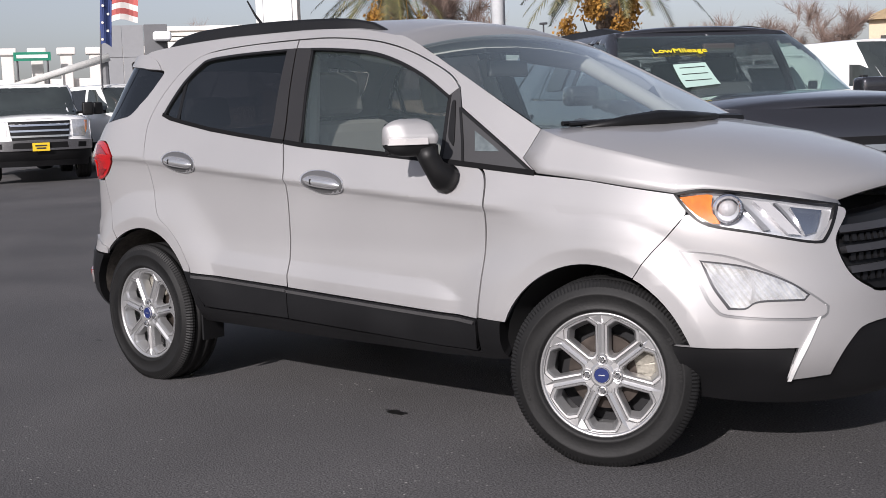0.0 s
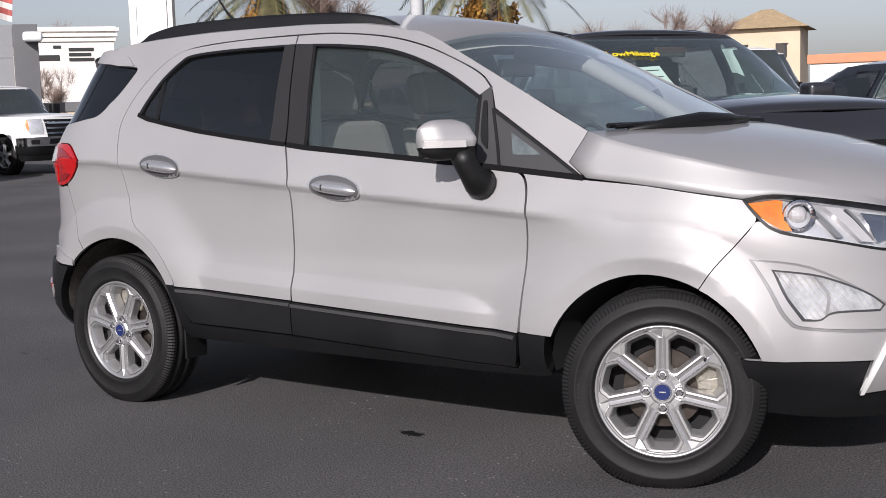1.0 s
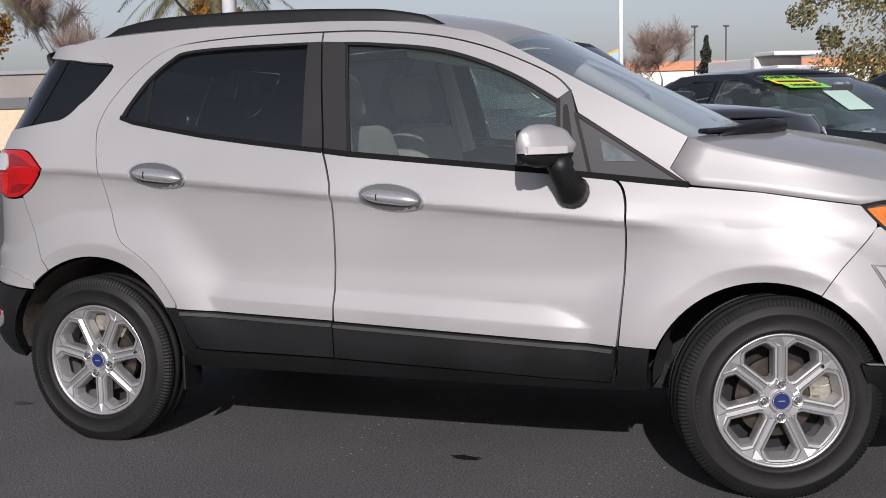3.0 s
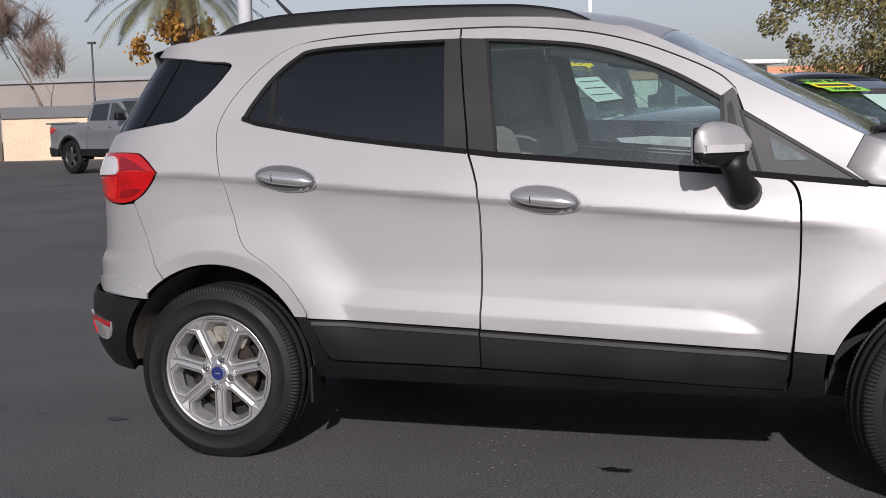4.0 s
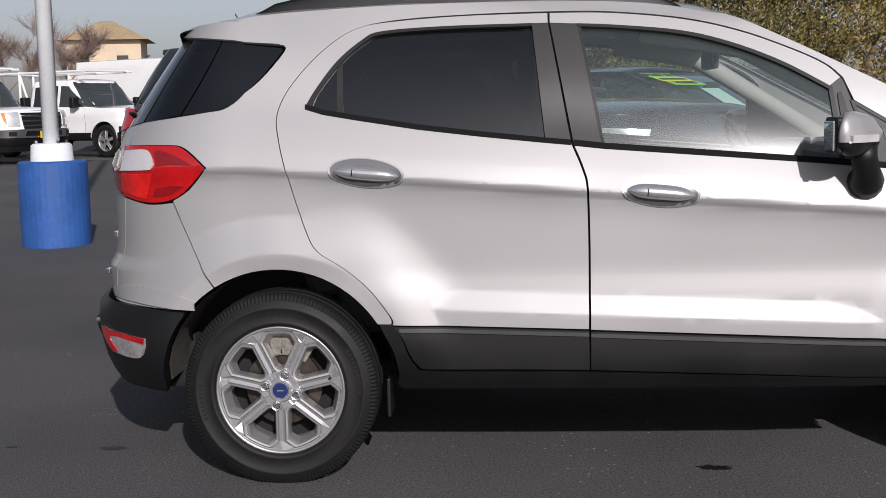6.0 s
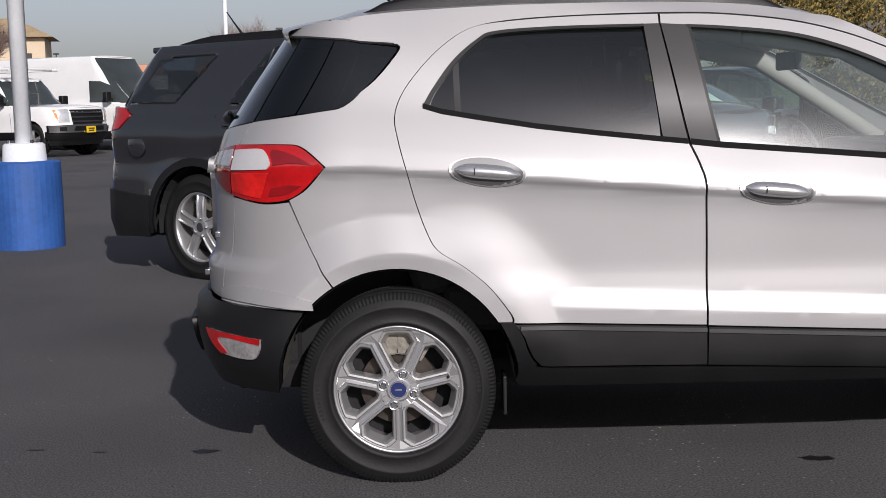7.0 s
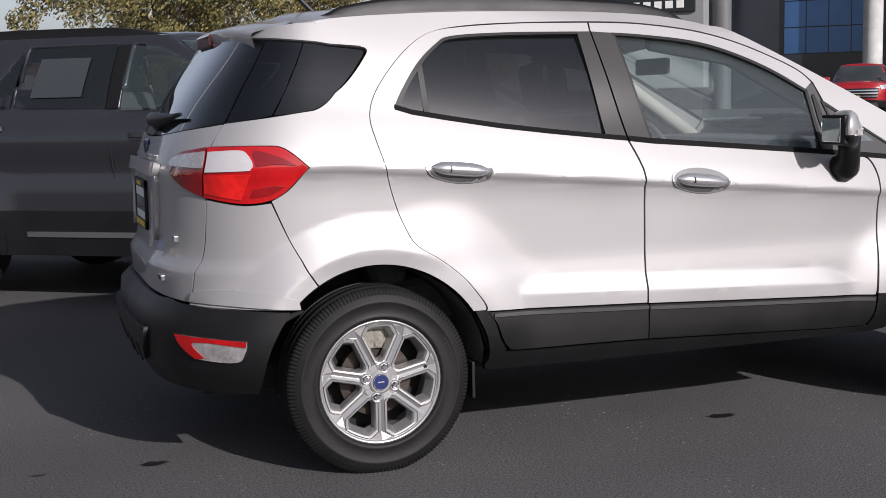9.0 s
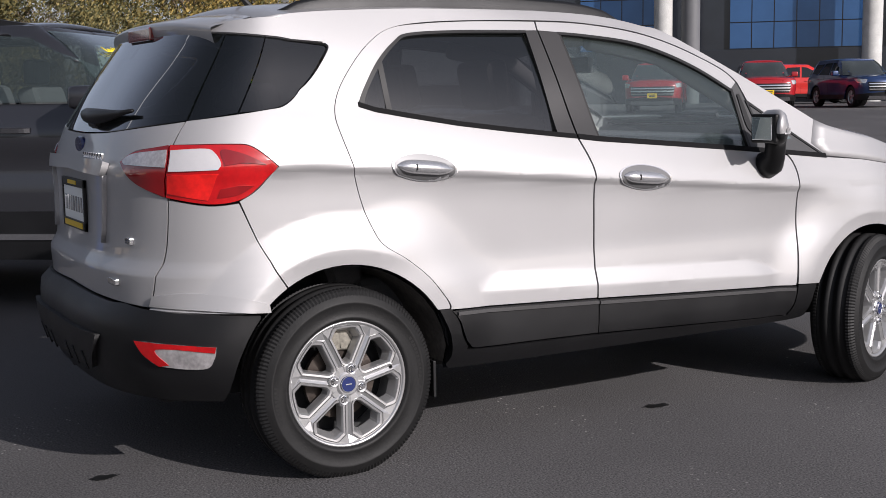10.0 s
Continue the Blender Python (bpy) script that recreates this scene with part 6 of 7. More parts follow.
def on_screen(surface, s, z, off=0.012, y_sign=1):
    """A frame on the windscreen: x along it, y up it, z outwards."""
    p = Vector(surface(s, z))
    a = (Vector(surface(s + 0.02, z)) - Vector(surface(s - 0.02, z))).normalized()
    b = (Vector(surface(s, z + 0.02)) - Vector(surface(s, z - 0.02))).normalized()
    n = a.cross(b).normalized()
    b = n.cross(a)
    return Matrix.Translation(p + n * off) @ Matrix((a, b, n)).transposed().to_4x4()


M["yellow_film"] = material("yellow_letters", (0.85, 0.68, 0.02), 0.5, stain=0.04)
font_part("LowMileage", 0.084, on_screen(wup, 2.062, 1.545, 0.02), M["yellow_film"], wagon, "yellow windscreen lettering")

# black hybrid saloon and the next one in the row
SEDAN = dict(W=0.93, sill=0.25, belt=1.01, hood=0.96, roof=1.51, wheelbase=2.85, R=0.34, rear=-1.05, front=3.80, paint=M["black_paint"], flare=0.012, trunk=True,
             screen=[(0.97, 2.30), (1.14, 2.02), (1.34, 1.66), (1.51, 1.20)], back=[(0.97, -0.55), (1.14, -0.25), (1.34, 0.12), (1.51, 0.5)],
             windows=[[(1.02, 1.04), (1.85, 1.04), (1.50, 1.28), (1.25, 1.40), (1.05, 1.415)], [(0.05, 1.06), (0.94, 1.04), (0.97, 1.415), (0.55, 1.38), (0.25, 1.26)]],
             seams=[(0.98, 0.35, 1.0), (0.05, 0.6, 1.0), (1.95, 0.4, 1.0)], handles=[(0.2, 0.92), (1.2, 0.90)], mirror=(1.72, 1.09), clad=0.0, grille=(0.6, 0.52, 0.84), front_glass=M["see_glass"], screen_glass=M["see_glass"], glass=M["dim_glass"], seats=[(1.1, False), (0.15, True)])
saloon, slo, sup = vehicle("black_saloon", "black hybrid saloon with green windscreen stickers on the asphalt", "car", stand(1.08, 6.85, -36.5), SEDAN, "parked saloons")
nx = copy_thing(saloon, stand(2.75, 9.15, -36.5))
tagged(nx, "black saloon parked in the row on the asphalt")
mm = on_screen(sup, 1.60, 1.375, 0.014)
for dy, dx, w_, mt, tx in ((0.115, -0.03, 0.42, M["green_sign"], "SMART BUY"), (0.0, 0.0, 0.44, M["yellow_film"], ""), (-0.115, 0.03, 0.44, M["green_sign"], "HYBRID")):
    st_ = part("windscreen_sticker", box_bm(dx - w_ / 2, dx + w_ / 2, dy - 0.056, dy + 0.056, 0, 0.002), mt, saloon, "bright windscreen sticker")
    st_.matrix_local = mm
    if tx:
        font_part(tx, 0.088, mm @ Matrix.Translation((dx, dy, 0.004)), M["print"], saloon, "black sticker lettering")
    else:
        bar = part("print_bar", box_bm(dx - 0.18, dx + 0.18, dy - 0.022, dy + 0.022, 0.002, 0.004), M["print"], saloon)
        bar.matrix_local = mm
sh = part("window_sheet", box_bm(-0.15, 0.15, -0.15, 0.15, 0, 0.002), M["tinted_sheet"], saloon, "pale price sheet")
sh.matrix_local = on_screen(sup, 1.77, 1.22, 0.014)

# pick-ups, vans and further cars
PICK = dict(W=1.01, sill=0.45, belt=1.26, hood=1.22, roof=1.96, wheelbase=3.68, R=0.41, rear=-1.22, front=4.62, paint=M["white_paint"], flare=0.03, bed=True, nose=0.08,
            screen=[(1.2, 3.25), (1.45, 2.95), (1.7, 2.68), (1.96, 2.4)], back=[(1.2, 0.78), (1.5, 0.82), (1.8, 0.90), (1.96, 0.98)],
            windows=[[(2.02, 1.30), (2.72, 1.28), (2.55, 1.62), (2.40, 1.82), (2.05, 1.84)], [(1.02, 1.31), (1.92, 1.30), (1.94, 1.84), (1.08, 1.82)]],
            seams=[(1.97, 0.55, 1.25), (0.95, 0.55, 1.25), (3.0, 0.6, 1.25)], handles=[(1.15, 1.15), (2.2, 1.15)], mirror=(2.75, 1.40), mirror_k=1.5, mirror_m=M["trim"], clad=0.18,
            grille=(0.56, 0.80, 1.16), bars=3, lamp=[(-0.14, 1.17), (0.26, 1.18), (0.27, 0.86), (0.02, 0.86), (-0.10, 1.0)], chrome_bumper=True, plate_z=0.14, plate_x=0.06, tyre=0.27, spokes=5, top=1.12, front_glass=M["green_window"])
def front_at(x, y, yaw, P):
    """Pose from where the middle of the nose stands."""
    c, s = math.cos(radians(yaw)), math.sin(radians(yaw))
    return stand(x - c * P["front"], y - s * P["front"], yaw)


p0, _, _ = vehicle("white_pickup", "white crew-cab pickup with a chrome grille and bumper on the asphalt", "pickup", front_at(-16.64, 8.69, -27, PICK), PICK, "white pickups")
WORK = dict(PICK, roof=2.02, chrome_bumper=True, bar_m=M["alloy_dark"], R=0.42)
p2, _, _ = vehicle("white_pickup", "white work pickup with a ladder rack and black grille", "pickup", front_at(-10.0, 22.6, -27, WORK), WORK, "white pickups")
def ladder_rack(parent, P, z):
    for y in (-0.85, 0.85):
        part("rack_rail", tube([(P["rear"] + 0.1, y, z), (2.9, y, z)], 0.035, 8), M["white_paint"], parent, "white rack rail")
        for x in (P["rear"] + 0.3, 0.5):
            part("rack_post", tube([(x, y, 1.25), (x, y, z)], 0.035, 8), M["white_paint"], parent)
        part("rack_brace", tube([(0.5, y, z), (0.85, y, 1.3)], 0.03, 8), M["white_paint"], parent)
    for x in (P["rear"] + 0.3, 0.5, 1.6, 2.7):
        part("rack_bar", tube([(x, -0.85, z + 0.02), (x, 0.85, z + 0.02)], 0.035, 8), M["white_paint"], parent)
ladder_rack(p2, WORK, 2.2)
p3 = copy_thing(p2, front_at(-8.3, 26.0, -27, WORK))
copy_thing(p0, front_at(-17.48, 12.91, 0, PICK))
RANGER = dict(PICK, W=0.93, sill=0.44, belt=1.26, hood=1.17, roof=1.83, wheelbase=3.22, R=0.42, rear=-1.15, front=4.15, paint=M["grey_paint"], chrome_bumper=False, skid=True, bar_m=M["trim"],
              screen=[(1.2, 2.85), (1.4, 2.6), (1.62, 2.30), (1.83, 2.0)], back=[(1.2, 0.62), (1.45, 0.66), (1.68, 0.74), (1.83, 0.82)],
              windows=[[(1.70, 1.30), (2.38, 1.29), (2.22, 1.50), (2.05, 1.69), (1.75, 1.71)], [(0.82, 1.31), (1.60, 1.30), (1.64, 1.71), (0.95, 1.69)]],
              seams=[(1.65, 0.55, 1.25), (0.78, 0.55, 1.25), (2.6, 0.6, 1.24)], handles=[(0.95, 1.15), (1.85, 1.15)], mirror=(2.4, 1.38), mirror_k=1.0, grille=(0.56, 0.74, 1.06), lamp=[(-0.22, 1.09), (0.25, 1.10), (0.26, 0.91), (0.0, 0.89), (-0.18, 0.99)], alloy=M["alloy_dark"], arch_trim=True)
vehicle("grey_pickup", "metallic grey crew-cab pickup on dark wheels", "pickup", front_at(-12.0, 20.5, -24, RANGER), RANGER)
VAN = dict(W=1.02, sill=0.35, belt=1.30, hood=1.18, roof=2.70, wheelbase=3.75, R=0.36, rear=-1.15, front=4.75, paint=M["white_paint"], flare=0.015, nose=0.2,
           screen=[(1.25, 4.05), (1.7, 3.62), (2.2, 3.15), (2.7, 2.75)], back=[(1.25, -1.10), (2.0, -1.08), (2.7, -1.02)], back_glass=False, top=1.25,
           windows=[[(2.55, 1.36), (3.35, 1.34), (3.10, 1.72), (2.85, 1.95), (2.55, 1.97)]], seams=[(2.45, 0.5, 1.28), (3.45, 0.5, 1.28), (1.2, 0.5, 1.28)], handles=[(2.6, 1.15)], mirror=(3.35, 1.5), mirror_k=1.6, mirror_m=M["trim"], clad=0.2, grille=(0.7, 0.7, 1.0), front_glass=M["green_window"])
vehicle("white_van", "white high-roof panel van on the asphalt", "van", front_at(-7.0, 30.0, -27, VAN), VAN, "white vans")
v2, _, _ = vehicle("white_van", "long white panel van parked in the row", "van", front_at(-8.0, 33.6, -27, VAN), VAN, "white vans")
CROSS = dict(W=0.94, sill=0.28, belt=1.08, hood=1.02, roof=1.70, wheelbase=2.75, R=0.36, rear=-0.95, front=3.75, paint=M["red_paint"], flare=0.02,
             screen=[(1.05, 2.30), (1.25, 2.0), (1.5, 1.65), (1.70, 1.30)], back=[(1.05, -0.85), (1.3, -0.7), (1.5, -0.55), (1.70, -0.42)],
             windows=[[(0.98, 1.12), (1.75, 1.11), (1.45, 1.38), (1.22, 1.54), (1.0, 1.56)], [(0.1, 1.14), (0.9, 1.12), (0.93, 1.56), (0.4, 1.54)], [(-0.5, 1.2), (0.0, 1.15), (0.3, 1.52), (-0.35, 1.5)]],
             seams=[(0.94, 0.4, 1.07), (0.0, 0.7, 1.07)], handles=[(0.2, 0.98), (1.2, 0.96)], mirror=(1.75, 1.18), clad=0.16, grille=(0.75, 0.55, 0.86), bars=3, skid=True)
vehicle("red_crossover", "red crossover with a chrome grille outside the showroom", "car", front_at(28.47, 26.33, -129, CROSS), CROSS, "parked crossovers")
vehicle("red_crossover", "red crossover standing behind another by the showroom", "car", front_at(40.2, 32.7, -35, CROSS), dict(CROSS, paint=material("bright_red_paint", (0.55, 0.02, 0.015), 0.35, coat=1.0, stain=0.03)), "parked crossovers")
vehicle("blue_crossover", "dark blue crossover with its nose to the lot", "car", front_at(31.75, 24.05, -112, CROSS), dict(CROSS, paint=M["blue_paint"], plate=M["paper"]), "parked crossovers")
vehicle("red_crossover", "red crossover parked by the showroom columns", "car", front_at(24.3, 27.4, -133, CROSS), CROSS, "parked crossovers")

# ---- the site ----
def ground_bm():
    xs = [-400, -150, -70] + list(range(-40, 61, 4)) + [80, 150, 400]
    ys = [-400, -100, -40, -20, -10, -5, 0] + list(range(3, 61, 3)) + [80, 150, 400]
    return grid_bm([[(x, y, ground_z(x, y)) for y in ys] for x in xs])


def asphalt():
    m = material("asphalt", (0.079, 0.0762, 0.0772), 0.85, grain=0.8, grain_size=130, bump=0.5, stain=0.2, stain_size=0.7, spec=0.35)
    t = m.node_tree
    b = t.nodes["Principled BSDF"]
    src = b.inputs["Base Color"].links[0].from_socket
    tc = t.nodes.new("ShaderNodeTexCoord")
    vo = t.nodes.new("ShaderNodeTexVoronoi")
    vo.inputs["Scale"].default_value = 24.0
    lt = t.nodes.new("ShaderNodeMath")
    lt.operation, lt.inputs[1].default_value = "LESS_THAN", 0.11
    ns = t.nodes.new("ShaderNodeTexNoise")
    ns.inputs["Scale"].default_value = 1.3
    ns.inputs["Detail"].default_value = 8
    ml = t.nodes.new("ShaderNodeMath")
    ml.operation = "MULTIPLY"
    mx = t.nodes.new("ShaderNodeMix")
    mx.data_type = "RGBA"
    mx.inputs[7].default_value = (0.36, 0.345, 0.33, 1)
    t.links.new(tc.outputs["Object"], vo.inputs["Vector"])
    t.links.new(tc.outputs["Object"], ns.inputs["Vector"])
    t.links.new(vo.outputs["Distance"], lt.inputs[0])
    t.links.new(lt.outputs[0], ml.inputs[0])
    few = t.nodes.new("ShaderNodeMapRange")
    few.inputs["From Min"].default_value, few.inputs["From Max"].default_value = 0.48, 0.64
    t.links.new(ns.outputs["Fac"], few.inputs["Value"])
    t.links.new(few.outputs[0], ml.inputs[1])
    t.links.new(ml.outputs[0], mx.inputs[0])
    t.links.new(src, mx.inputs[6])
    t.links.new(mx.outputs[2], b.inputs["Base Color"])
    return m


gb = ground_bm()
for f in gb.faces:
    f.smooth = True
ground = tagged(part("ground", gb, asphalt()), "dark worn asphalt lot", kind="structure")
if ground.data.polygons[0].normal.z < 0:
    ground.data.flip_normals()

M["tan_wall"] = material("tan_stucco", (0.58, 0.47, 0.34), 0.9, grain=0.1, grain_size=12, bump=0.1, stain=0.08, stain_size=0.5)
M["grey_wall"] = material("grey_panel", (0.25, 0.255, 0.265), 0.6, grain=0.04, grain_size=6, stain=0.06, stain_size=0.4)
M["grey_dark"] = material("dark_grey_panel", (0.12, 0.122, 0.128), 0.6, grain=0.04, stain=0.08)
M["white_wall"] = material("white_stucco", (0.74, 0.71, 0.67), 0.85, grain=0.05, grain_size=10, bump=0.05, stain=0.06, stain_size=0.4)
M["pole_white"] = material("white_pole_paint", (0.72, 0.74, 0.76), 0.5, grain=0.05, grain_size=30, stain=0.08, stain_size=3)
M["pole_dark"] = material("dark_pole_paint", (0.05, 0.05, 0.055), 0.5, stain=0.1)
M["blue_base"] = material("blue_painted_concrete", (0.02, 0.085, 0.30), 0.65, grain=0.12, grain_size=25, bump=0.15, stain=0.18, stain_size=3)
M["concrete"] = material("pale_concrete", (0.50, 0.50, 0.48), 0.85, grain=0.15, grain_size=30, bump=0.1, stain=0.15)
M["bark"] = material("bark", (0.16, 0.12, 0.09), 0.95, grain=0.3, grain_size=14, bump=0.4, stain=0.25)
M["twig"] = material("bare_twigs", (0.21, 0.15, 0.125), 0.95, grain=0.2, stain=0.2)
M["roof_tile"] = material("tan_roof", (0.36, 0.27, 0.16), 0.9, grain=0.2, grain_size=8, stain=0.12)
M["dull_wall"] = material("dull_warehouse", (0.25, 0.225, 0.21), 0.85, grain=0.06, grain_size=4, stain=0.1, stain_size=0.3)
M["orange_band"] = material("orange_band", (0.55, 0.25, 0.14), 0.8, stain=0.08)


def leafy(name, colors, rough=0.75):
    """Leaves whose colour varies from clump to clump."""
    m = bpy.data.materials.new(name)
    m.use_nodes = True
    t = m.node_tree
    b = t.nodes["Principled BSDF"]
    b.inputs["Roughness"].default_value = rough
    g = t.nodes.new("ShaderNodeNewGeometry")
    r = t.nodes.new("ShaderNodeValToRGB")
    r.color_ramp.elements[0].color = (*colors[0], 1)
    r.color_ramp.elements[1].color = (*colors[-1], 1)
    for i, c in enumerate(colors[1:-1]):
        e = r.color_ramp.elements.new((i + 1) / (len(colors) - 1))
        e.color = (*c, 1)
    t.links.new(g.outputs["Random Per Island"], r.inputs[0])
    t.links.new(r.outputs[0], b.inputs["Base Color"])
    return m


M["olive"] = leafy("olive_leaves", [(0.045, 0.05, 0.018), (0.09, 0.085, 0.03), (0.16, 0.13, 0.04), (0.24, 0.19, 0.07)])
M["autumn"] = leafy("yellowing_leaves", [(0.05, 0.055, 0.018), (0.13, 0.11, 0.03), (0.27, 0.19, 0.045), (0.35, 0.25, 0.08)])
M["pine"] = leafy("dark_needles", [(0.015, 0.02, 0.013), (0.03, 0.035, 0.02)])
M["frond"] = leafy("palm_fronds", [(0.05, 0.06, 0.025), (0.10, 0.10, 0.04), (0.20, 0.17, 0.07)])
M["dead_frond"] = leafy("dry_palm_skirt", [(0.14, 0.09, 0.05), (0.22, 0.15, 0.08)])
M["dates"] = leafy("orange_date_clusters", [(0.28, 0.14, 0.03), (0.44, 0.23, 0.04)])


def leaves_bm(points, size, rng, flat=0.5):
    verts, faces = [], []
    for p in points:
        s = size * rng.uniform(0.6, 1.4)
        d = Vector((rng.gauss(0, 1), rng.gauss(0, 1), rng.gauss(0, 0.7))).normalized()
        u = d.orthogonal().normalized() * s
        w = d.cross(u.normalized()) * s * flat
        k = len(verts)
        p = Vector(p)
        verts += [p - u, p - u * 0.2 - w, p + u, p - u * 0.2 + w]
        faces.append((k, k + 1, k + 2, k + 3))
    me = bpy.data.meshes.new("leaves")
    me.from_pydata(verts, [], faces)
    bm = bmesh.new()
    bm.from_mesh(me)
    bpy.data.meshes.remove(me)
    return bm


def limbs(base, height, spread, rng, levels=3, r0=0.16, split=4, up=0.55):
    """Tapered trunk and forking limbs; returns the mesh and the twig ends."""
    bm, ends = bmesh.new(), []
    def grow(p, d, length, r, level):
        pts, rad = [p], [r]
        for i in range(4):
            d = (d + Vector((rng.uniform(-1, 1), rng.uniform(-1, 1), rng.uniform(-0.3, 0.6))) * 0.16).normalized()
            p = p + d * length / 4
            pts.append(p)
            rad.append(r * (1 - 0.16 * (i + 1)))
        join(bm, tube(pts, rad, 6 if level else 9))
        if level >= levels:
            ends.append((p, d))
            return
        for k in range(split):
            a = rng.uniform(0, 6.28)
            nd = (d * up + Vector((math.cos(a), math.sin(a), rng.uniform(0.0, 0.8))) * spread).normalized()
            q = pts[rng.choice((2, 3, 4))]
            grow(q, nd, length * rng.uniform(0.55, 0.8), rad[-1] * 0.75, level + 1)
    grow(Vector(base), Vector((0, 0, 1)), height * 0.38, r0, 0)
    return bm, ends


def leafy_tree(name, label, x, y, height, width, mat, seed, n=5000, leaf=0.16, low=0.12):
    rng = random.Random(seed)
    t = thing(name, label, "tree", at=pose(x, y, ground_z(x, y)))
    bm, ends = limbs((0, 0, 0), height * 0.9, 0.8, rng, 3, height * 0.025, 4)
    part("trunk", bm, M["bark"], t, "brown trunk and limbs", smooth=True)
    clumps = []
    for i in range(110):
        a, u = rng.uniform(0, 6.28), rng.uniform(0, 1)
        z = height * (low + (0.97 - low) * rng.uniform(0, 1) ** 0.8)
        k = math.sin(math.pi * min(1, max(0.08, (z / height - low * 0.6) / (1.05 - low * 0.6)))) ** 0.6
        r = width / 2 * k * math.sqrt(u) * rng.uniform(0.75, 1.12)
        clumps.append((Vector((r * math.cos(a), r * math.sin(a), z)), rng.uniform(0.06, 0.15) * width))
    pts = []
    for i in range(n):
        c, s = rng.choice(clumps)
        v = Vector((rng.gauss(0, 1), rng.gauss(0, 1), rng.gauss(0, 0.75)))
        pts.append(c + v.normalized() * s * rng.uniform(0.35, 1.0) ** 0.6)
    part("crown", leaves_bm(pts, leaf, rng), mat, t, "leafy crown with gaps")
    return t


def bare_tree(name, label, x, y, height, seed, n=4, spread=0.62):
    rng = random.Random(seed)
    t = thing(name, label, "tree", at=pose(x, y, ground_z(x, y)))
    bm, ends = limbs((0, 0, 0), height * 0.95, spread, rng, n, height * 0.018, 3, 0.8)
    part("trunk", bm, M["bark"], t, "brown trunk and limbs", smooth=True)
    verts, faces = [], []
    for e, di in ends:
        for k in range(26):
            d = (di * 0.9 + Vector((rng.gauss(0, 0.55), rng.gauss(0, 0.55), rng.gauss(0.25, 0.45)))).normalized()
            p0 = e - di * height * rng.uniform(0, 0.14)
            ln = height * rng.uniform(0.05, 0.13)
            for step in range(2):
                o = d.orthogonal().normalized() * height * 0.0013 / (1 + step)
                o2 = d.cross(o)
                k0 = len(verts)
                q = p0 + d * ln
                verts += [p0 - o, p0 + o, p0 + o2 * 1.7, q]
                faces += [(k0, k0 + 1, k0 + 3), (k0 + 1, k0 + 2, k0 + 3), (k0 + 2, k0, k0 + 3)]
                p0, ln = p0 + d * ln * 0.5, ln * 0.8
                d = (d + Vector((rng.gauss(0, 0.5), rng.gauss(0, 0.5), rng.gauss(0.1, 0.4)))).normalized()
    me = bpy.data.meshes.new("twigs")
    me.from_pydata(verts, [], faces)
    b = bmesh.new()
    b.from_mesh(me)
    bpy.data.meshes.remove(me)
    part("crown", b, M["twig"], t, "bare reddish twigs")
    return t


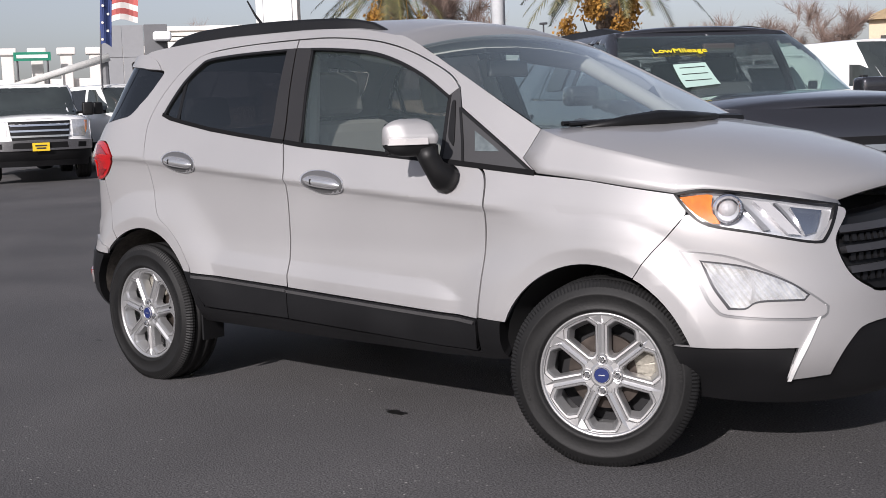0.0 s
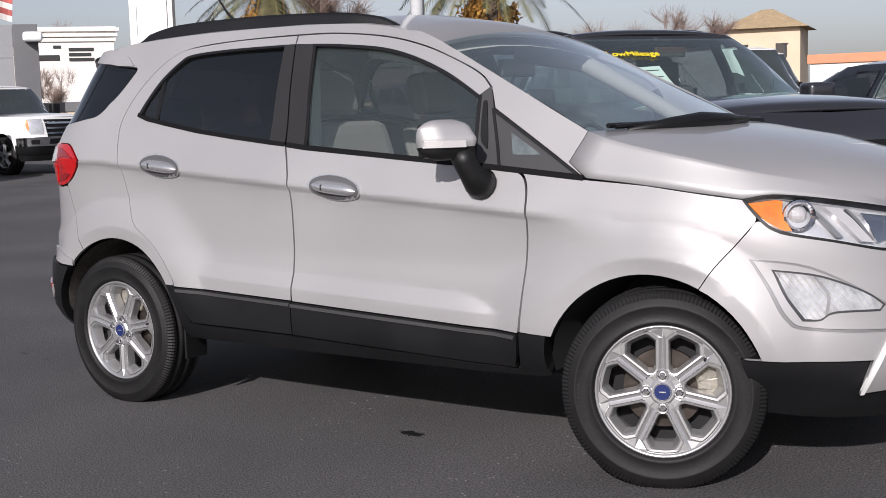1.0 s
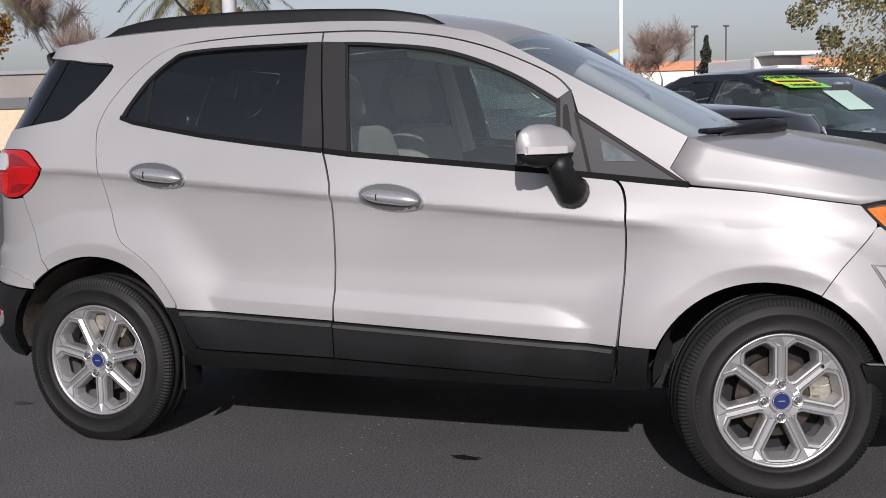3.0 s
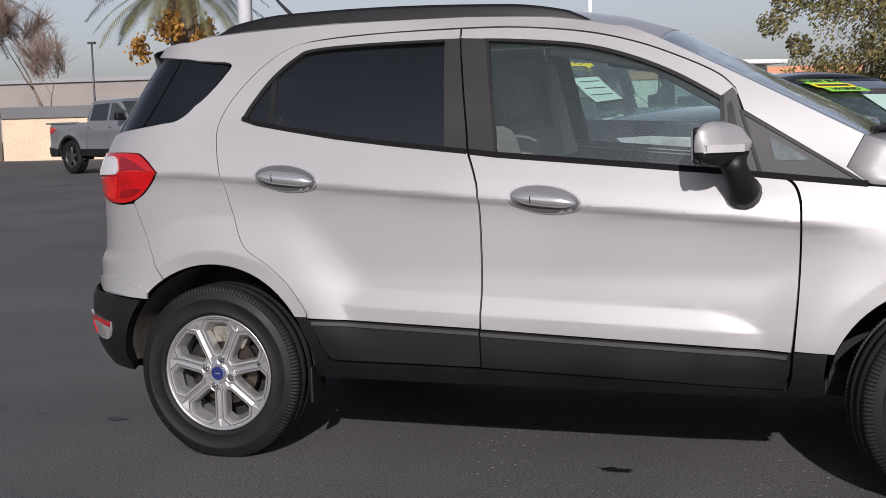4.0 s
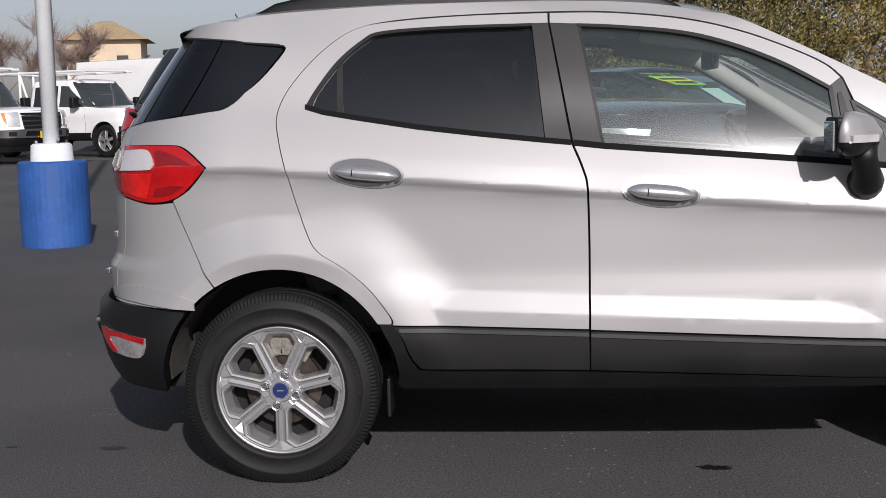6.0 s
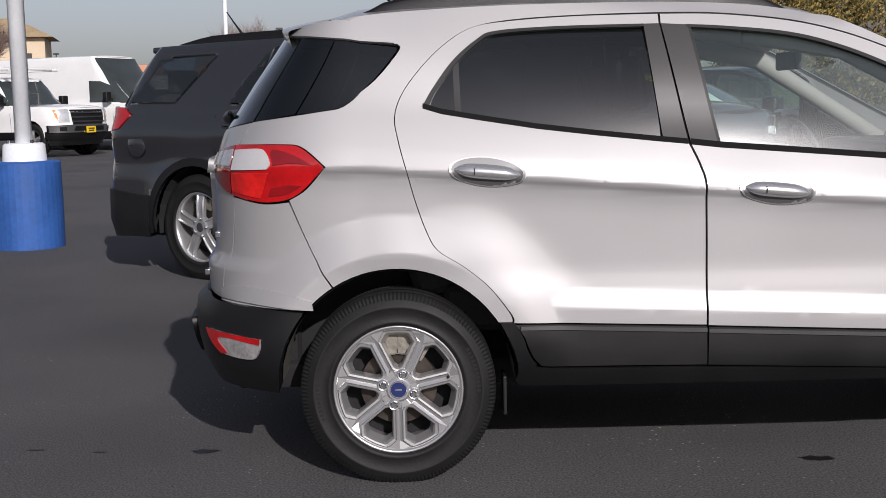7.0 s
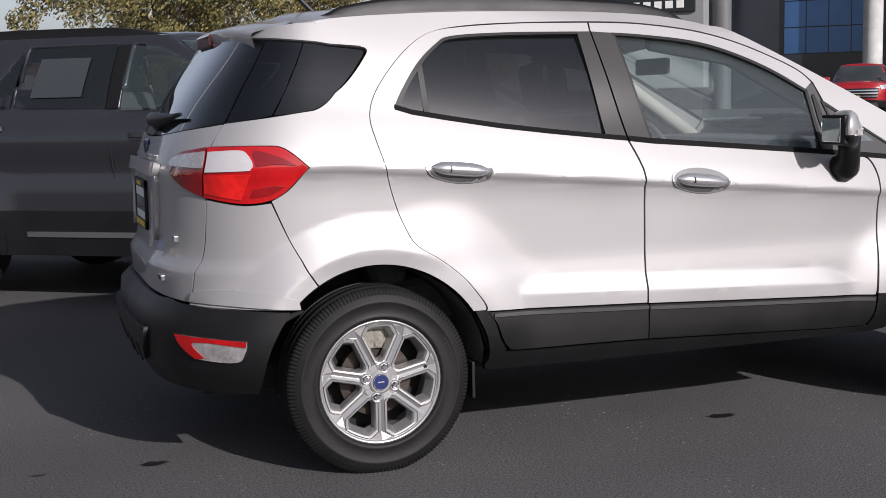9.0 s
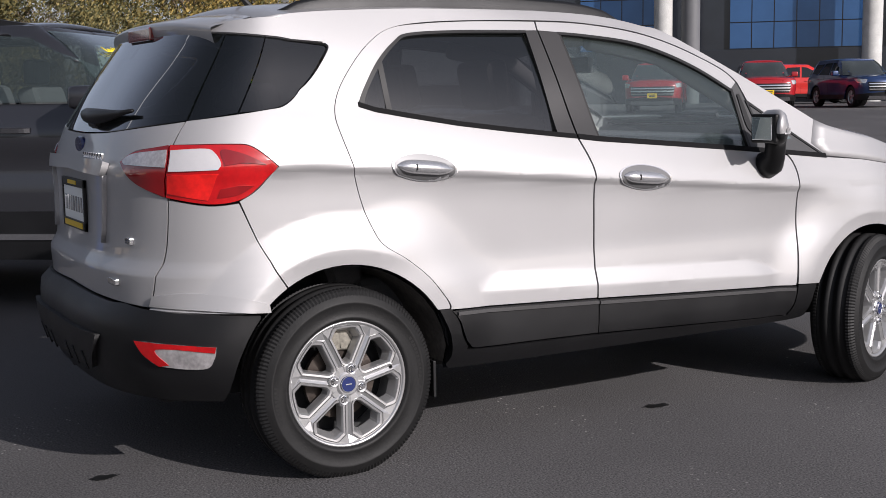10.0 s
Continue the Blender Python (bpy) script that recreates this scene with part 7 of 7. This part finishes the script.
def palm(x, y, height, seed):
    rng = random.Random(seed)
    t = thing("palm_tree", "date palm with drooping fronds and orange fruit clusters", "tree", "palms", at=pose(x, y, ground_z(x, y)))
    prof = [(0.0, 0.46), (0.3, 0.40), (0.7, 0.42), (0.88, 0.56), (1.0, 0.40)]
    tr = tube([(0, 0, height * k) for k, _ in prof], [r for _, r in prof], 14)
    for i in range(150):
        a, z = rng.uniform(0, 6.28), height * rng.uniform(0.05, 0.98)
        r = 0.40 + 0.12 * (z > height * 0.78)
        b = box_bm(-0.07, 0.07, -0.03, 0.05, -0.09, 0.09)
        join(tr, b, Matrix.Translation((r * math.cos(a), r * math.sin(a), z)) @ Matrix.Rotation(a - math.pi / 2, 4, "Z") @ Matrix.Rotation(-0.5, 4, "X"))
    part("trunk", tr, M["bark"], t, "rough brown trunk")
    verts, faces = [], []
    for i in range(60):
        a = rng.uniform(0, 6.28)
        lift = rng.uniform(-0.05, 1.7)
        L = rng.uniform(3.4, 5.0)
        p = Vector((0.2 * math.cos(a), 0.2 * math.sin(a), height + 0.05))
        out = Vector((math.cos(a), math.sin(a), 0))
        side = Vector((-math.sin(a), math.cos(a), 0))
        d = (out + Vector((0, 0, lift))).normalized()
        for k in range(22):
            u = k / 22
            d = (d + Vector((0, 0, -0.062))).normalized()
            q = p + d * L / 22
            wd = 0.015
            k0 = len(verts)
            verts += [p + side * wd, p - side * wd, q - side * wd, q + side * wd]
            faces.append((k0, k0 + 1, k0 + 2, k0 + 3))
            if k > 2:
                ll = 0.62 * math.sin(math.pi * (0.12 + 0.82 * u)) * rng.uniform(0.85, 1.1)
                for sg in (-1, 1):
                    for h in (0, 0.5):
                        b0 = p + (q - p) * h
                        tip = b0 + side * sg * ll * 0.75 + d * ll * 0.6 + Vector((0, 0, -0.16 * ll + rng.uniform(-0.06, 0.06)))
                        k0 = len(verts)
                        verts += [b0 - d * 0.032, b0 + d * 0.032, tip]
                        faces.append((k0, k0 + 1, k0 + 2))
            p = q
    me = bpy.data.meshes.new("fronds")
    me.from_pydata(verts, [], faces)
    b = bmesh.new()
    b.from_mesh(me)
    bpy.data.meshes.remove(me)
    part("crown", b, M["frond"], t, "green arching fronds")
    for i in range(7):
        a = 0.6 + i * 0.9
        e = Vector(((0.75 + 0.9 * (i % 2)) * math.cos(a), (0.75 + 0.9 * (i % 2)) * math.sin(a), height - 1.3 - 0.7 * (i % 3 == 0)))
        st_ = part("fruit", leaves_bm([e + Vector((rng.gauss(0, 0.17), rng.gauss(0, 0.17), rng.gauss(0, 0.26))) for _ in range(260)], 0.07, rng, 0.9), M["dates"], t, "orange hanging date fruit")
        tagged(st_, "orange hanging date fruit", kind="stuff")
        part("fruit_stalk", tube([(0.2 * math.cos(a), 0.2 * math.sin(a), height), (0.6 * math.cos(a), 0.6 * math.sin(a), height + 0.1), tuple(e)], 0.02, 5), M["dates"], t)
    return t


# light pole on a blue base
pole = thing("light_pole", "white steel light pole on a blue painted concrete base", "light pole", at=pose(-3.55, 6.44, 0.0))
pb = revolve([(0.0, 0.80), (0.292, 0.80), (0.313, 0.785), (0.319, 0.4), (0.314, 0.0), (0.0, 0.0)], 36, "z")
part("base", pb, M["blue_base"], pole, "blue painted concrete base", smooth=False)
part("collar", revolve([(0.0, 0.962), (0.165, 0.962), (0.185, 0.945), (0.196, 0.80)], 28, "z"), M["pole_white"], pole, "white collar", smooth=True)
part("shaft", tube([(0, 0, 0.9), (0, 0, 5), (0, 0, 9)], [0.075, 0.073, 0.068], 20), M["pole_white"], pole, smooth=True)
for k in range(4):
    a = radians(45 + 90 * k)
    part("bolt", tube([(0.15 * math.cos(a), 0.15 * math.sin(a), 0.95), (0.15 * math.cos(a), 0.15 * math.sin(a), 0.99)], 0.016, 8), M["chrome"], pole)
for sg in (-1, 1):
    part("lamp_head", box_bm(sg * 0.25 - 0.3 * (sg < 0), sg * 0.25 + 0.3 * (sg > 0), -0.2, 0.2, 8.9, 9.05, 0.03), M["grey_dark"], pole, "lamp head")


def lamp_post(x, y, h, r, mat, label, arm=0.0, name="street_lamp"):
    t = thing(name, label, "street lamp", "lamp posts", at=pose(x, y, ground_z(x, y)))
    part("shaft", tube([(0, 0, 0), (0, 0, h)], [r, r * 0.8], 10), mat, t, smooth=True)
    part("lamp_head", box_bm(-3.6 * r, 3.6 * r, -1.8 * r, 1.8 * r, h - 0.05, h + 0.05 + r * 0.4, 0.02), mat, t)
    return t


lamp_post(3.5, 60.0, 12, 0.10, M["pole_white"], "slim white lamp post by the trees")
lamp_post(5.2, 50.0, 12, 0.10, M["pole_white"], "slim white lamp post by the trees")
lamp_post(21.0, 57.0, 12, 0.11, M["pole_white"], "slim white lamp post by the trees")
lamp_post(-8.4, 48.7, 9, 0.11, M["pole_white"], "slim white lamp post among parked trucks")
for x, y, h in ((-9.1, 74.5, 6.1), (-9.05, 89.6, 7.0), (-37.0, 53.5, 5.8), (-28.6, 92.0, 5.6)):
    lamp_post(x, y, h, 0.06, M["pole_dark"], "dark street lamp by the road")

# boundary wall with a grey rail
wall = thing("boundary_wall", "low tan stucco boundary wall with a grey top band", "wall", kind="structure")
for k in range(6):
    x0 = -75 + k * 9.5
    wb_ = box_bm(0, 9.45, -0.12, 0.12, 0, 1.62, 0.01)
    seg_ = part("wall_panel", wb_, M["tan_wall"], wall)
    at_ = pose(x0, 25.6 + (x0 + 75) * 0.165, 0.05, 0, 0, math.degrees(math.atan(0.165)))
    cb = part("wall_cap", box_bm(0, 9.45, -0.2, 0.2, 1.62, 2.05, 0.03), M["grey_dark"], wall)
    seg_.matrix_local = at_
    cb.matrix_local = at_

# roadside buildings beyond
def hall(name, label, x, y, yaw, length, depth, h, mat, trims=(), z=0.0):
    t = thing(name, label, "building", at=pose(x, y, z, 0, 0, yaw))
    part("wall", box_bm(0, length, 0, depth, 0, h, 0.02), mat, t)
    part("roof", box_bm(-0.15, length + 0.15, -0.15, depth + 0.15, h, h + 0.35, 0.05), M["white_wall"] if mat != M["grey_wall"] else M["grey_dark"], t)
    return t


shop = hall("jewellery_shop", "white stucco shop with a stepped cornice and dark sign letters", -51.86, 37.76, 51, 4.7, 9, 6.0, M["white_wall"])
for z0, d in ((5.55, 0.12), (5.8, 0.22), (6.08, 0.32)):
    part("cornice", box_bm(-d, 4.7 + d, -d, 0, z0, z0 + 0.2, 0.04), M["white_wall"], shop)
for k in range(3):
    part("sign_bar", box_bm(2.3, 3.6 - 0.15 * (k == 1), -0.06, 0.0, 5.05 - k * 0.27, 5.22 - k * 0.27, 0.01), M["print"], shop, "dark sign letters")
part("sign_bar", box_bm(0.2, 1.8, -0.06, 0.0, 4.55, 4.85, 0.02), M["print"], shop)
part("sign_bar", box_bm(1.5, 1.9, -0.06, 0.0, 5.2, 5.36, 0.02), M["print"], shop)
grey = thing("grey_sign_wall", "grey panelled block with a flood lamp", "building", at=pose(-28.43, 18.17, 0, 0, 0, 54.5))
for i in range(2):
    for j in range(3):
        part("panel", box_bm(i * 0.66 - 0.05, i * 0.66 + 0.60, -0.02, 0.5, 1.2 + j * 1.0, 1.2 + j * 1.0 + 0.99, 0.008), M["grey_wall"], grey)
part("panel", box_bm(1.28, 2.0, -0.12, 0.5, 1.2, 4.2, 0.02), M["grey_dark"], grey)
part("base", box_bm(0.0, 1.95, 0.02, 0.48, 0, 1.2, 0.02), M["grey_dark"], grey)
part("flood_lamp", box_bm(1.55, 2.12, -0.62, -0.12, 3.66, 3.95, 0.1, seg=3), M["pole_white"], grey, "white flood lamp")
part("lamp_face", box_bm(1.62, 2.05, -0.58, -0.2, 3.645, 3.68, 0.01), M["grey_dark"], grey)
tower = thing("sign_tower", "white sign tower with a framed panel", "sign", at=pose(-30.6, 26.4, 0, 0, 0, 42))
part("body", box_bm(0, 1.55, 0, 1.3, 2.2, 7.5, 0.03), M["white_wall"], tower)
part("base", box_bm(0.1, 1.45, 0.1, 1.2, 0, 2.2, 0.03), M["tan_wall"], tower)
part("face_panel", box_bm(0.28, 1.27, -0.03, 0.0, 2.9, 6.6, 0.01), M["paper"], tower, "pale framed panel")
for a in ((0.2, 0.27), (1.28, 1.35)):
    part("frame_bar", box_bm(a[0], a[1], -0.06, 0.0, 2.6, 7.3, 0.01), M["pole_white"], tower)
# white pier screen with a green street sign behind the pickups
for k in range(7):
    pr = thing("white_pier", "white stucco pier of a roadside screen", "pier", "white piers", at=pose(-43.5 + k * 0.61, 22.2 + k * 1.02, 0, 0, 0, 59))
    part("shaft", box_bm(-0.24, 0.24, -0.2, 0.2, 0, 4.1, 0.03), M["white_wall"], pr)
    part("capital", box_bm(-0.38, 0.38, -0.3, 0.3, 4.1, 4.40, 0.05), M["white_wall"], pr)
part("screen_rail", box_bm(0, 7.2, -0.1, 0.1, 2.6, 3.1, 0.03), M["white_wall"], thing("roadside_screen", "low white rail between the roadside piers", "fence", at=pose(-43.6, 22.4, 0, 0, 0, 59)))
ss = thing("street_sign", "green street sign with white edge", "sign", at=pose(-41.56, 23.59, 0, 0, 0, 59))
part("board", box_bm(-0.74, 0.74, -0.03, 0.03, 3.83, 4.19, 0.01), material("sign_green", (0.01, 0.20, 0.12), 0.5, stain=0.05), ss, "green board")
part("print_bar", box_bm(-0.62, 0.62, -0.05, -0.03, 3.94, 4.08), M["paper"], ss)
for x in (-0.6, 0.6):
    part("post", tube([(x, 0.05, 0), (x, 0.05, 4.1)], 0.04, 8), M["pole_dark"], ss)
arm = thing("barrier_arm", "pale grey leaning barrier arm", "barrier", at=pose(-20.11, 12.61, 0, 0, 0, 57))
part("arm", tube([(-2.3, 0, 2.02), (0.1, 0, 2.72)], [0.075, 0.095], 12), M["concrete"], arm, smooth=True)
part("post", tube([(0.0, 0.15, 0), (0.0, 0.15, 2.65)], 0.08, 8), M["grey_dark"], arm)
# feather flag: stars field and stripes on a bent pole
flag = thing("feather_flag", "feather flag with stars and red and white stripes", "flag", at=pose(-19.6, 12.15, 0, 0, 0, 56))
part("pole", tube([(0, 0, 0), (0, 0, 2.6), (0.08, 0, 3.9), (0.35, 0, 4.9)], [0.025, 0.02, 0.016, 0.01], 8), M["pole_dark"], flag)
blue_f = material("flag_blue", (0.03, 0.05, 0.16), 0.8, stain=0.1)
red_f = material("flag_red", (0.42, 0.10, 0.09), 0.8, stain=0.15)
white_f = material("flag_white", (0.7, 0.66, 0.62), 0.8, stain=0.08)
def cloth_bm(x0, x1, z0, z1):
    return thick(grid_bm([[(x0 + (x1 - x0) * i / 6 + 0.12 * max(0, z - 2.8) ** 1.3 * 0.5, 0.05 * math.sin(5 * (i / 6) + z), z + 0.05 * math.sin(4 * i / 6)) for z in [z0 + (z1 - z0) * j / 4 for j in range(5)]] for i in range(7)]), 0.004)
part("flag_field", cloth_bm(0.0, 0.26, 2.95, 5.0), blue_f, flag, "blue field")
for j in range(11):
    part("flag_stripe", cloth_bm(0.26, 0.84, 3.48 + j * 0.13, 3.61 + j * 0.13), red_f if j % 2 else white_f, flag)
for j in range(2, 12):
    part("star", revolve([(0, -0.004), (0.03, -0.004), (0.034, 0.0)], 5), white_f, flag).matrix_local = pose(0.06 + 0.12 * (j % 2) + 0.06 * max(0, (2.7 + j * 0.19) - 2.8) ** 1.3, -0.06, 2.7 + j * 0.19)
# beige building with a hipped roof, far shops, dump truck
beige = thing("beige_tower_house", "beige building with a tan hipped roof", "building", at=pose(-64.8, 190.0, 0.12, 0, 0, 12) @ Matrix.Scale(2.2, 4))
part("wall", box_bm(-2.6, 2.6, -2.6, 2.6, 0, 5.7, 0.05), M["tan_wall"], beige)
hip = bmesh.new()
rv = [hip.verts.new(p) for p in ((-3.2, -3.2, 5.7), (3.2, -3.2, 5.7), (3.2, 3.2, 5.7), (-3.2, 3.2, 5.7), (-0.4, 0, 7.2), (0.4, 0, 7.2))]
for q in ((0, 1, 5, 4), (1, 2, 5), (2, 3, 4, 5), (3, 0, 4), (3, 2, 1, 0)):
    hip.faces.new([rv[i] for i in q])
part("roof", hip, M["roof_tile"], beige, "tan hipped roof")
for x in (-1.8, 0.9):
    part("window", box_bm(x, x + 0.8, -2.66, -2.58, 3.6, 4.6, 0.02), M["dark_glass"], beige)
strip = thing("shop_row", "long low shop row with an orange band", "building", at=pose(-30, 102.5, 0.0, 0, 0, 9))
part("wall", box_bm(0, 34, 0, 10, 0, 4.35, 0.05), M["white_wall"], strip)
part("band", box_bm(-0.2, 34.2, -0.2, 10, 4.35, 5.15, 0.05), M["orange_band"], strip, "orange band")
for k in range(7):
    part("window", box_bm(2 + k * 4.6, 5 + k * 4.6, -0.08, -0.02, 1.0, 3.0, 0.02), M["dark_glass"], strip)
gb_ = bmesh.new()
gp = [gb_.verts.new((x, y, z)) for y in (-0.9, 0.0) for x, z in ((7.4, 4.6), (10.2, 4.6), (10.2, 6.3), (7.4, 5.3))]
for q in ((0, 1, 2, 3), (7, 6, 5, 4), (0, 4, 5, 1), (1, 5, 6, 2), (2, 6, 7, 3), (3, 7, 4, 0)):
    gb_.faces.new([gp[i] for i in q])
part("gable", gb_, material("pale_blue_panel", (0.35, 0.5, 0.62), 0.8, stain=0.05), strip, "pale blue gable")
part("gable_edge", tube([(6.4, -0.6, 5.2), (7.4, -0.6, 5.35), (10.3, -0.6, 6.4)], 0.16, 6), material("yellow_edge", (0.6, 0.38, 0.08), 0.8, stain=0.05), strip, "yellow roof edge")
white_l = thing("warehouse", "long white warehouse beyond the lot", "building", at=pose(-140, 92, 0, 0, 0, 8))
part("wall", box_bm(0, 80, 0, 20, 0, 6.0, 0.05), M["dull_wall"], white_l)
part("roof", box_bm(-0.3, 80.3, -0.3, 20, 6.0, 6.4, 0.05), M["grey_wall"], white_l)
dump = thing("dump_truck", "white dump truck with a raised canopy over the cab", "truck", at=stand(-2.6, 56.5, -55))
part("bed", box_bm(-4.5, 0.5, -1.2, 1.2, 1.6, 3.3, 0.06), M["white_paint"], dump)
cn = bmesh.new()
cn = box_bm(0.3, 2.2, -1.25, 1.25, 3.35, 3.55, 0.05)
box_bm(0.1, 0.4, -1.25, 1.25, 2.4, 3.5, 0.05, cn)
part("canopy", cn, M["white_paint"], dump)
part("cab", box_bm(0.6, 2.2, -1.1, 1.1, 1.0, 2.9, 0.15, seg=3), M["white_paint"], dump)
part("windscreen", box_bm(2.15, 2.24, -0.95, 0.95, 1.95, 2.7, 0.03), M["green_window"], dump)
for y in (-1.12, 1.08):
    part("window_pane", box_bm(1.0, 1.9, y, y + 0.04, 1.95, 2.65, 0.01), M["dark_glass"], dump)
part("hood", box_bm(2.2, 3.6, -1.0, 1.0, 0.9, 1.85, 0.12, seg=3), M["white_paint"], dump)
for x in (-3.2, 2.8):
    for y in (-1.0, 1.0):
        w = revolve([(0.0, -0.14), (0.3, -0.14), (0.46, -0.1), (0.5, 0.0), (0.46, 0.1), (0.0, 0.14)], 24)
        w.transform(Matrix.Translation((x, y, 0.5)))
        part("wheel", w, M["rubber"], dump)

# showroom with blue glass, round columns and a dark entrance
show = thing("showroom", "car showroom with blue glass panes and pale columns", "building", at=pose(20.0, 60.0, 0.4, 0, 0, -45))
M["smoked_front"] = material("smoked_glass_front", (0.022, 0.026, 0.034), 0.15, stain=0.15, stain_size=0.6, coat=0.5)
part("wall", box_bm(0, 60, 1.2, 14, 0, 12, 0.05), M["smoked_front"], show, "dark smoked glass front")
part("plinth", box_bm(10, 60, 0.95, 1.2, 0, 2.7, 0.02), M["smoked_front"], show)
part("fascia", box_bm(3.0, 17.0, -1.5, 1.2, 1.2, 6.6, 0.05), M["grey_wall"], show, "pale grey fascia")
sb = part("sign_board", box_bm(11.6, 16.6, -1.65, -1.5, 4.85, 6.3, 0.03), M["black_paint"], show, "black sign board")
for k in range(7):
    part("sign_bar", box_bm(12.4 + k * 0.55, 12.75 + k * 0.55, -1.7, -1.64, 5.05, 5.4), M["paper"], sb)
blue_g = material("blue_mirror_glass", (0.05, 0.13, 0.30), 0.04, 0.45, stain=0.12, stain_size=0.5, coat=0.5)
for i in range(44):
    x = 13.0 + i * 1.05
    if x < 19.5 or 24.0 < x < 27.2 or 33.5 < x < 34.6:
        continue
    for j in range(4):
        part("pane", box_bm(x, x + 1.0, 1.05, 1.2, 2.75 + j * 1.27, 2.75 + j * 1.27 + 1.22), blue_g, show)
for x, mt in ((17.6, "grey_dark"), (24.6, "concrete"), (25.9, "grey_dark"), (34.2, "concrete"), (46, "concrete")):
    part("column", revolve([(0.45, 0), (0.45, 12)], 24, "z"), M[mt], show, "pale round column", smooth=True).matrix_local = Matrix.Translation((x, -0.3, 0))
part("canopy", box_bm(0, 60, -1.8, 1.2, 11.2, 12.4, 0.05), M["grey_dark"], show, "dark canopy")

# trees
palm(-21.0, 35.5, 6.0, 3)
palm(-30.2, 33.4, 6.1, 4)
for i, (x, y, h, w, mt) in enumerate(((3.9, 41.5, 9.5, 8.5, "olive"), (9.5, 46, 10.5, 9, "olive"), (14.5, 47, 10, 9, "autumn"), (20, 52, 9, 9, "autumn"), (6.5, 53, 10, 9, "autumn"), (26, 62, 10, 9, "pine"), (31, 66, 11, 9, "pine"))):
    leafy_tree("broadleaf_tree", "olive green tree with yellowing leaves beside the lot", x, y, h, w, M[mt], 20 + i, 46000 if i < 3 else 20000, 0.072 if i < 3 else 0.095, 0.04)
for i, (x, y, h) in enumerate(((-27.2, 35.8, 7.6), (-26.8, 69.3, 8.4), (-31.5, 71, 7.6), (-11.4, 74.0, 8.0), (-13.2, 77, 7.2), (-33.4, 66.2, 7.6), (-37.0, 68.0, 7.2), (-54.9, 41.2, 8.2), (-46.0, 35.2, 4.6))):
    bare_tree("bare_tree", "leafless winter tree with reddish twigs", x, y, h, 50 + i)
rng = random.Random(9)
conifer = thing("conifer", "dark pointed conifer by the road", "tree", at=pose(-11.2, 94.4, 0.1))
part("trunk", tube([(0, 0, 0), (0, 0, 5.9)], [0.2, 0.05], 8), M["bark"], conifer)
part("crown", leaves_bm([(lambda z, a, r: (r * math.cos(a), r * math.sin(a), z))(z, rng.uniform(0, 6.28), (6.8 - z) * 0.30 * math.sqrt(rng.uniform(0.1, 1)) * (0.75 + 0.25 * math.sin(z * 5))) for z in [1.2 + 5.4 * rng.uniform(0, 1) ** 1.3 for _ in range(2500)]], 0.16, rng), M["pine"], conifer, "dark needles")

# oil spots and cracks on the asphalt
oil = material("oil_stain", (0.008, 0.008, 0.008), 0.5, stain=0.2)
def blot(x, y, rx, ry, seed, name="oil_stain"):
    r = random.Random(seed)
    bm = bmesh.new()
    bm.faces.new([bm.verts.new((x + rx * (1 + r.uniform(-0.45, 0.35)) * math.cos(6.283 * i / 26), y + ry * (1 + r.uniform(-0.45, 0.35)) * math.sin(6.283 * i / 26), ground_z(x, y) + 0.004)) for i in range(26)])
    return tagged(part(name, bm, oil), "dark oil stain on the asphalt", "stain", kind="structure")
blot(1.425, -0.69, 0.06, 0.026, 1)
blot(-0.72, -0.42, 0.05, 0.022, 2)
blot(-1.35, -0.35, 0.035, 0.008, 3)
blot(-1.1, -0.40, 0.03, 0.006, 4)
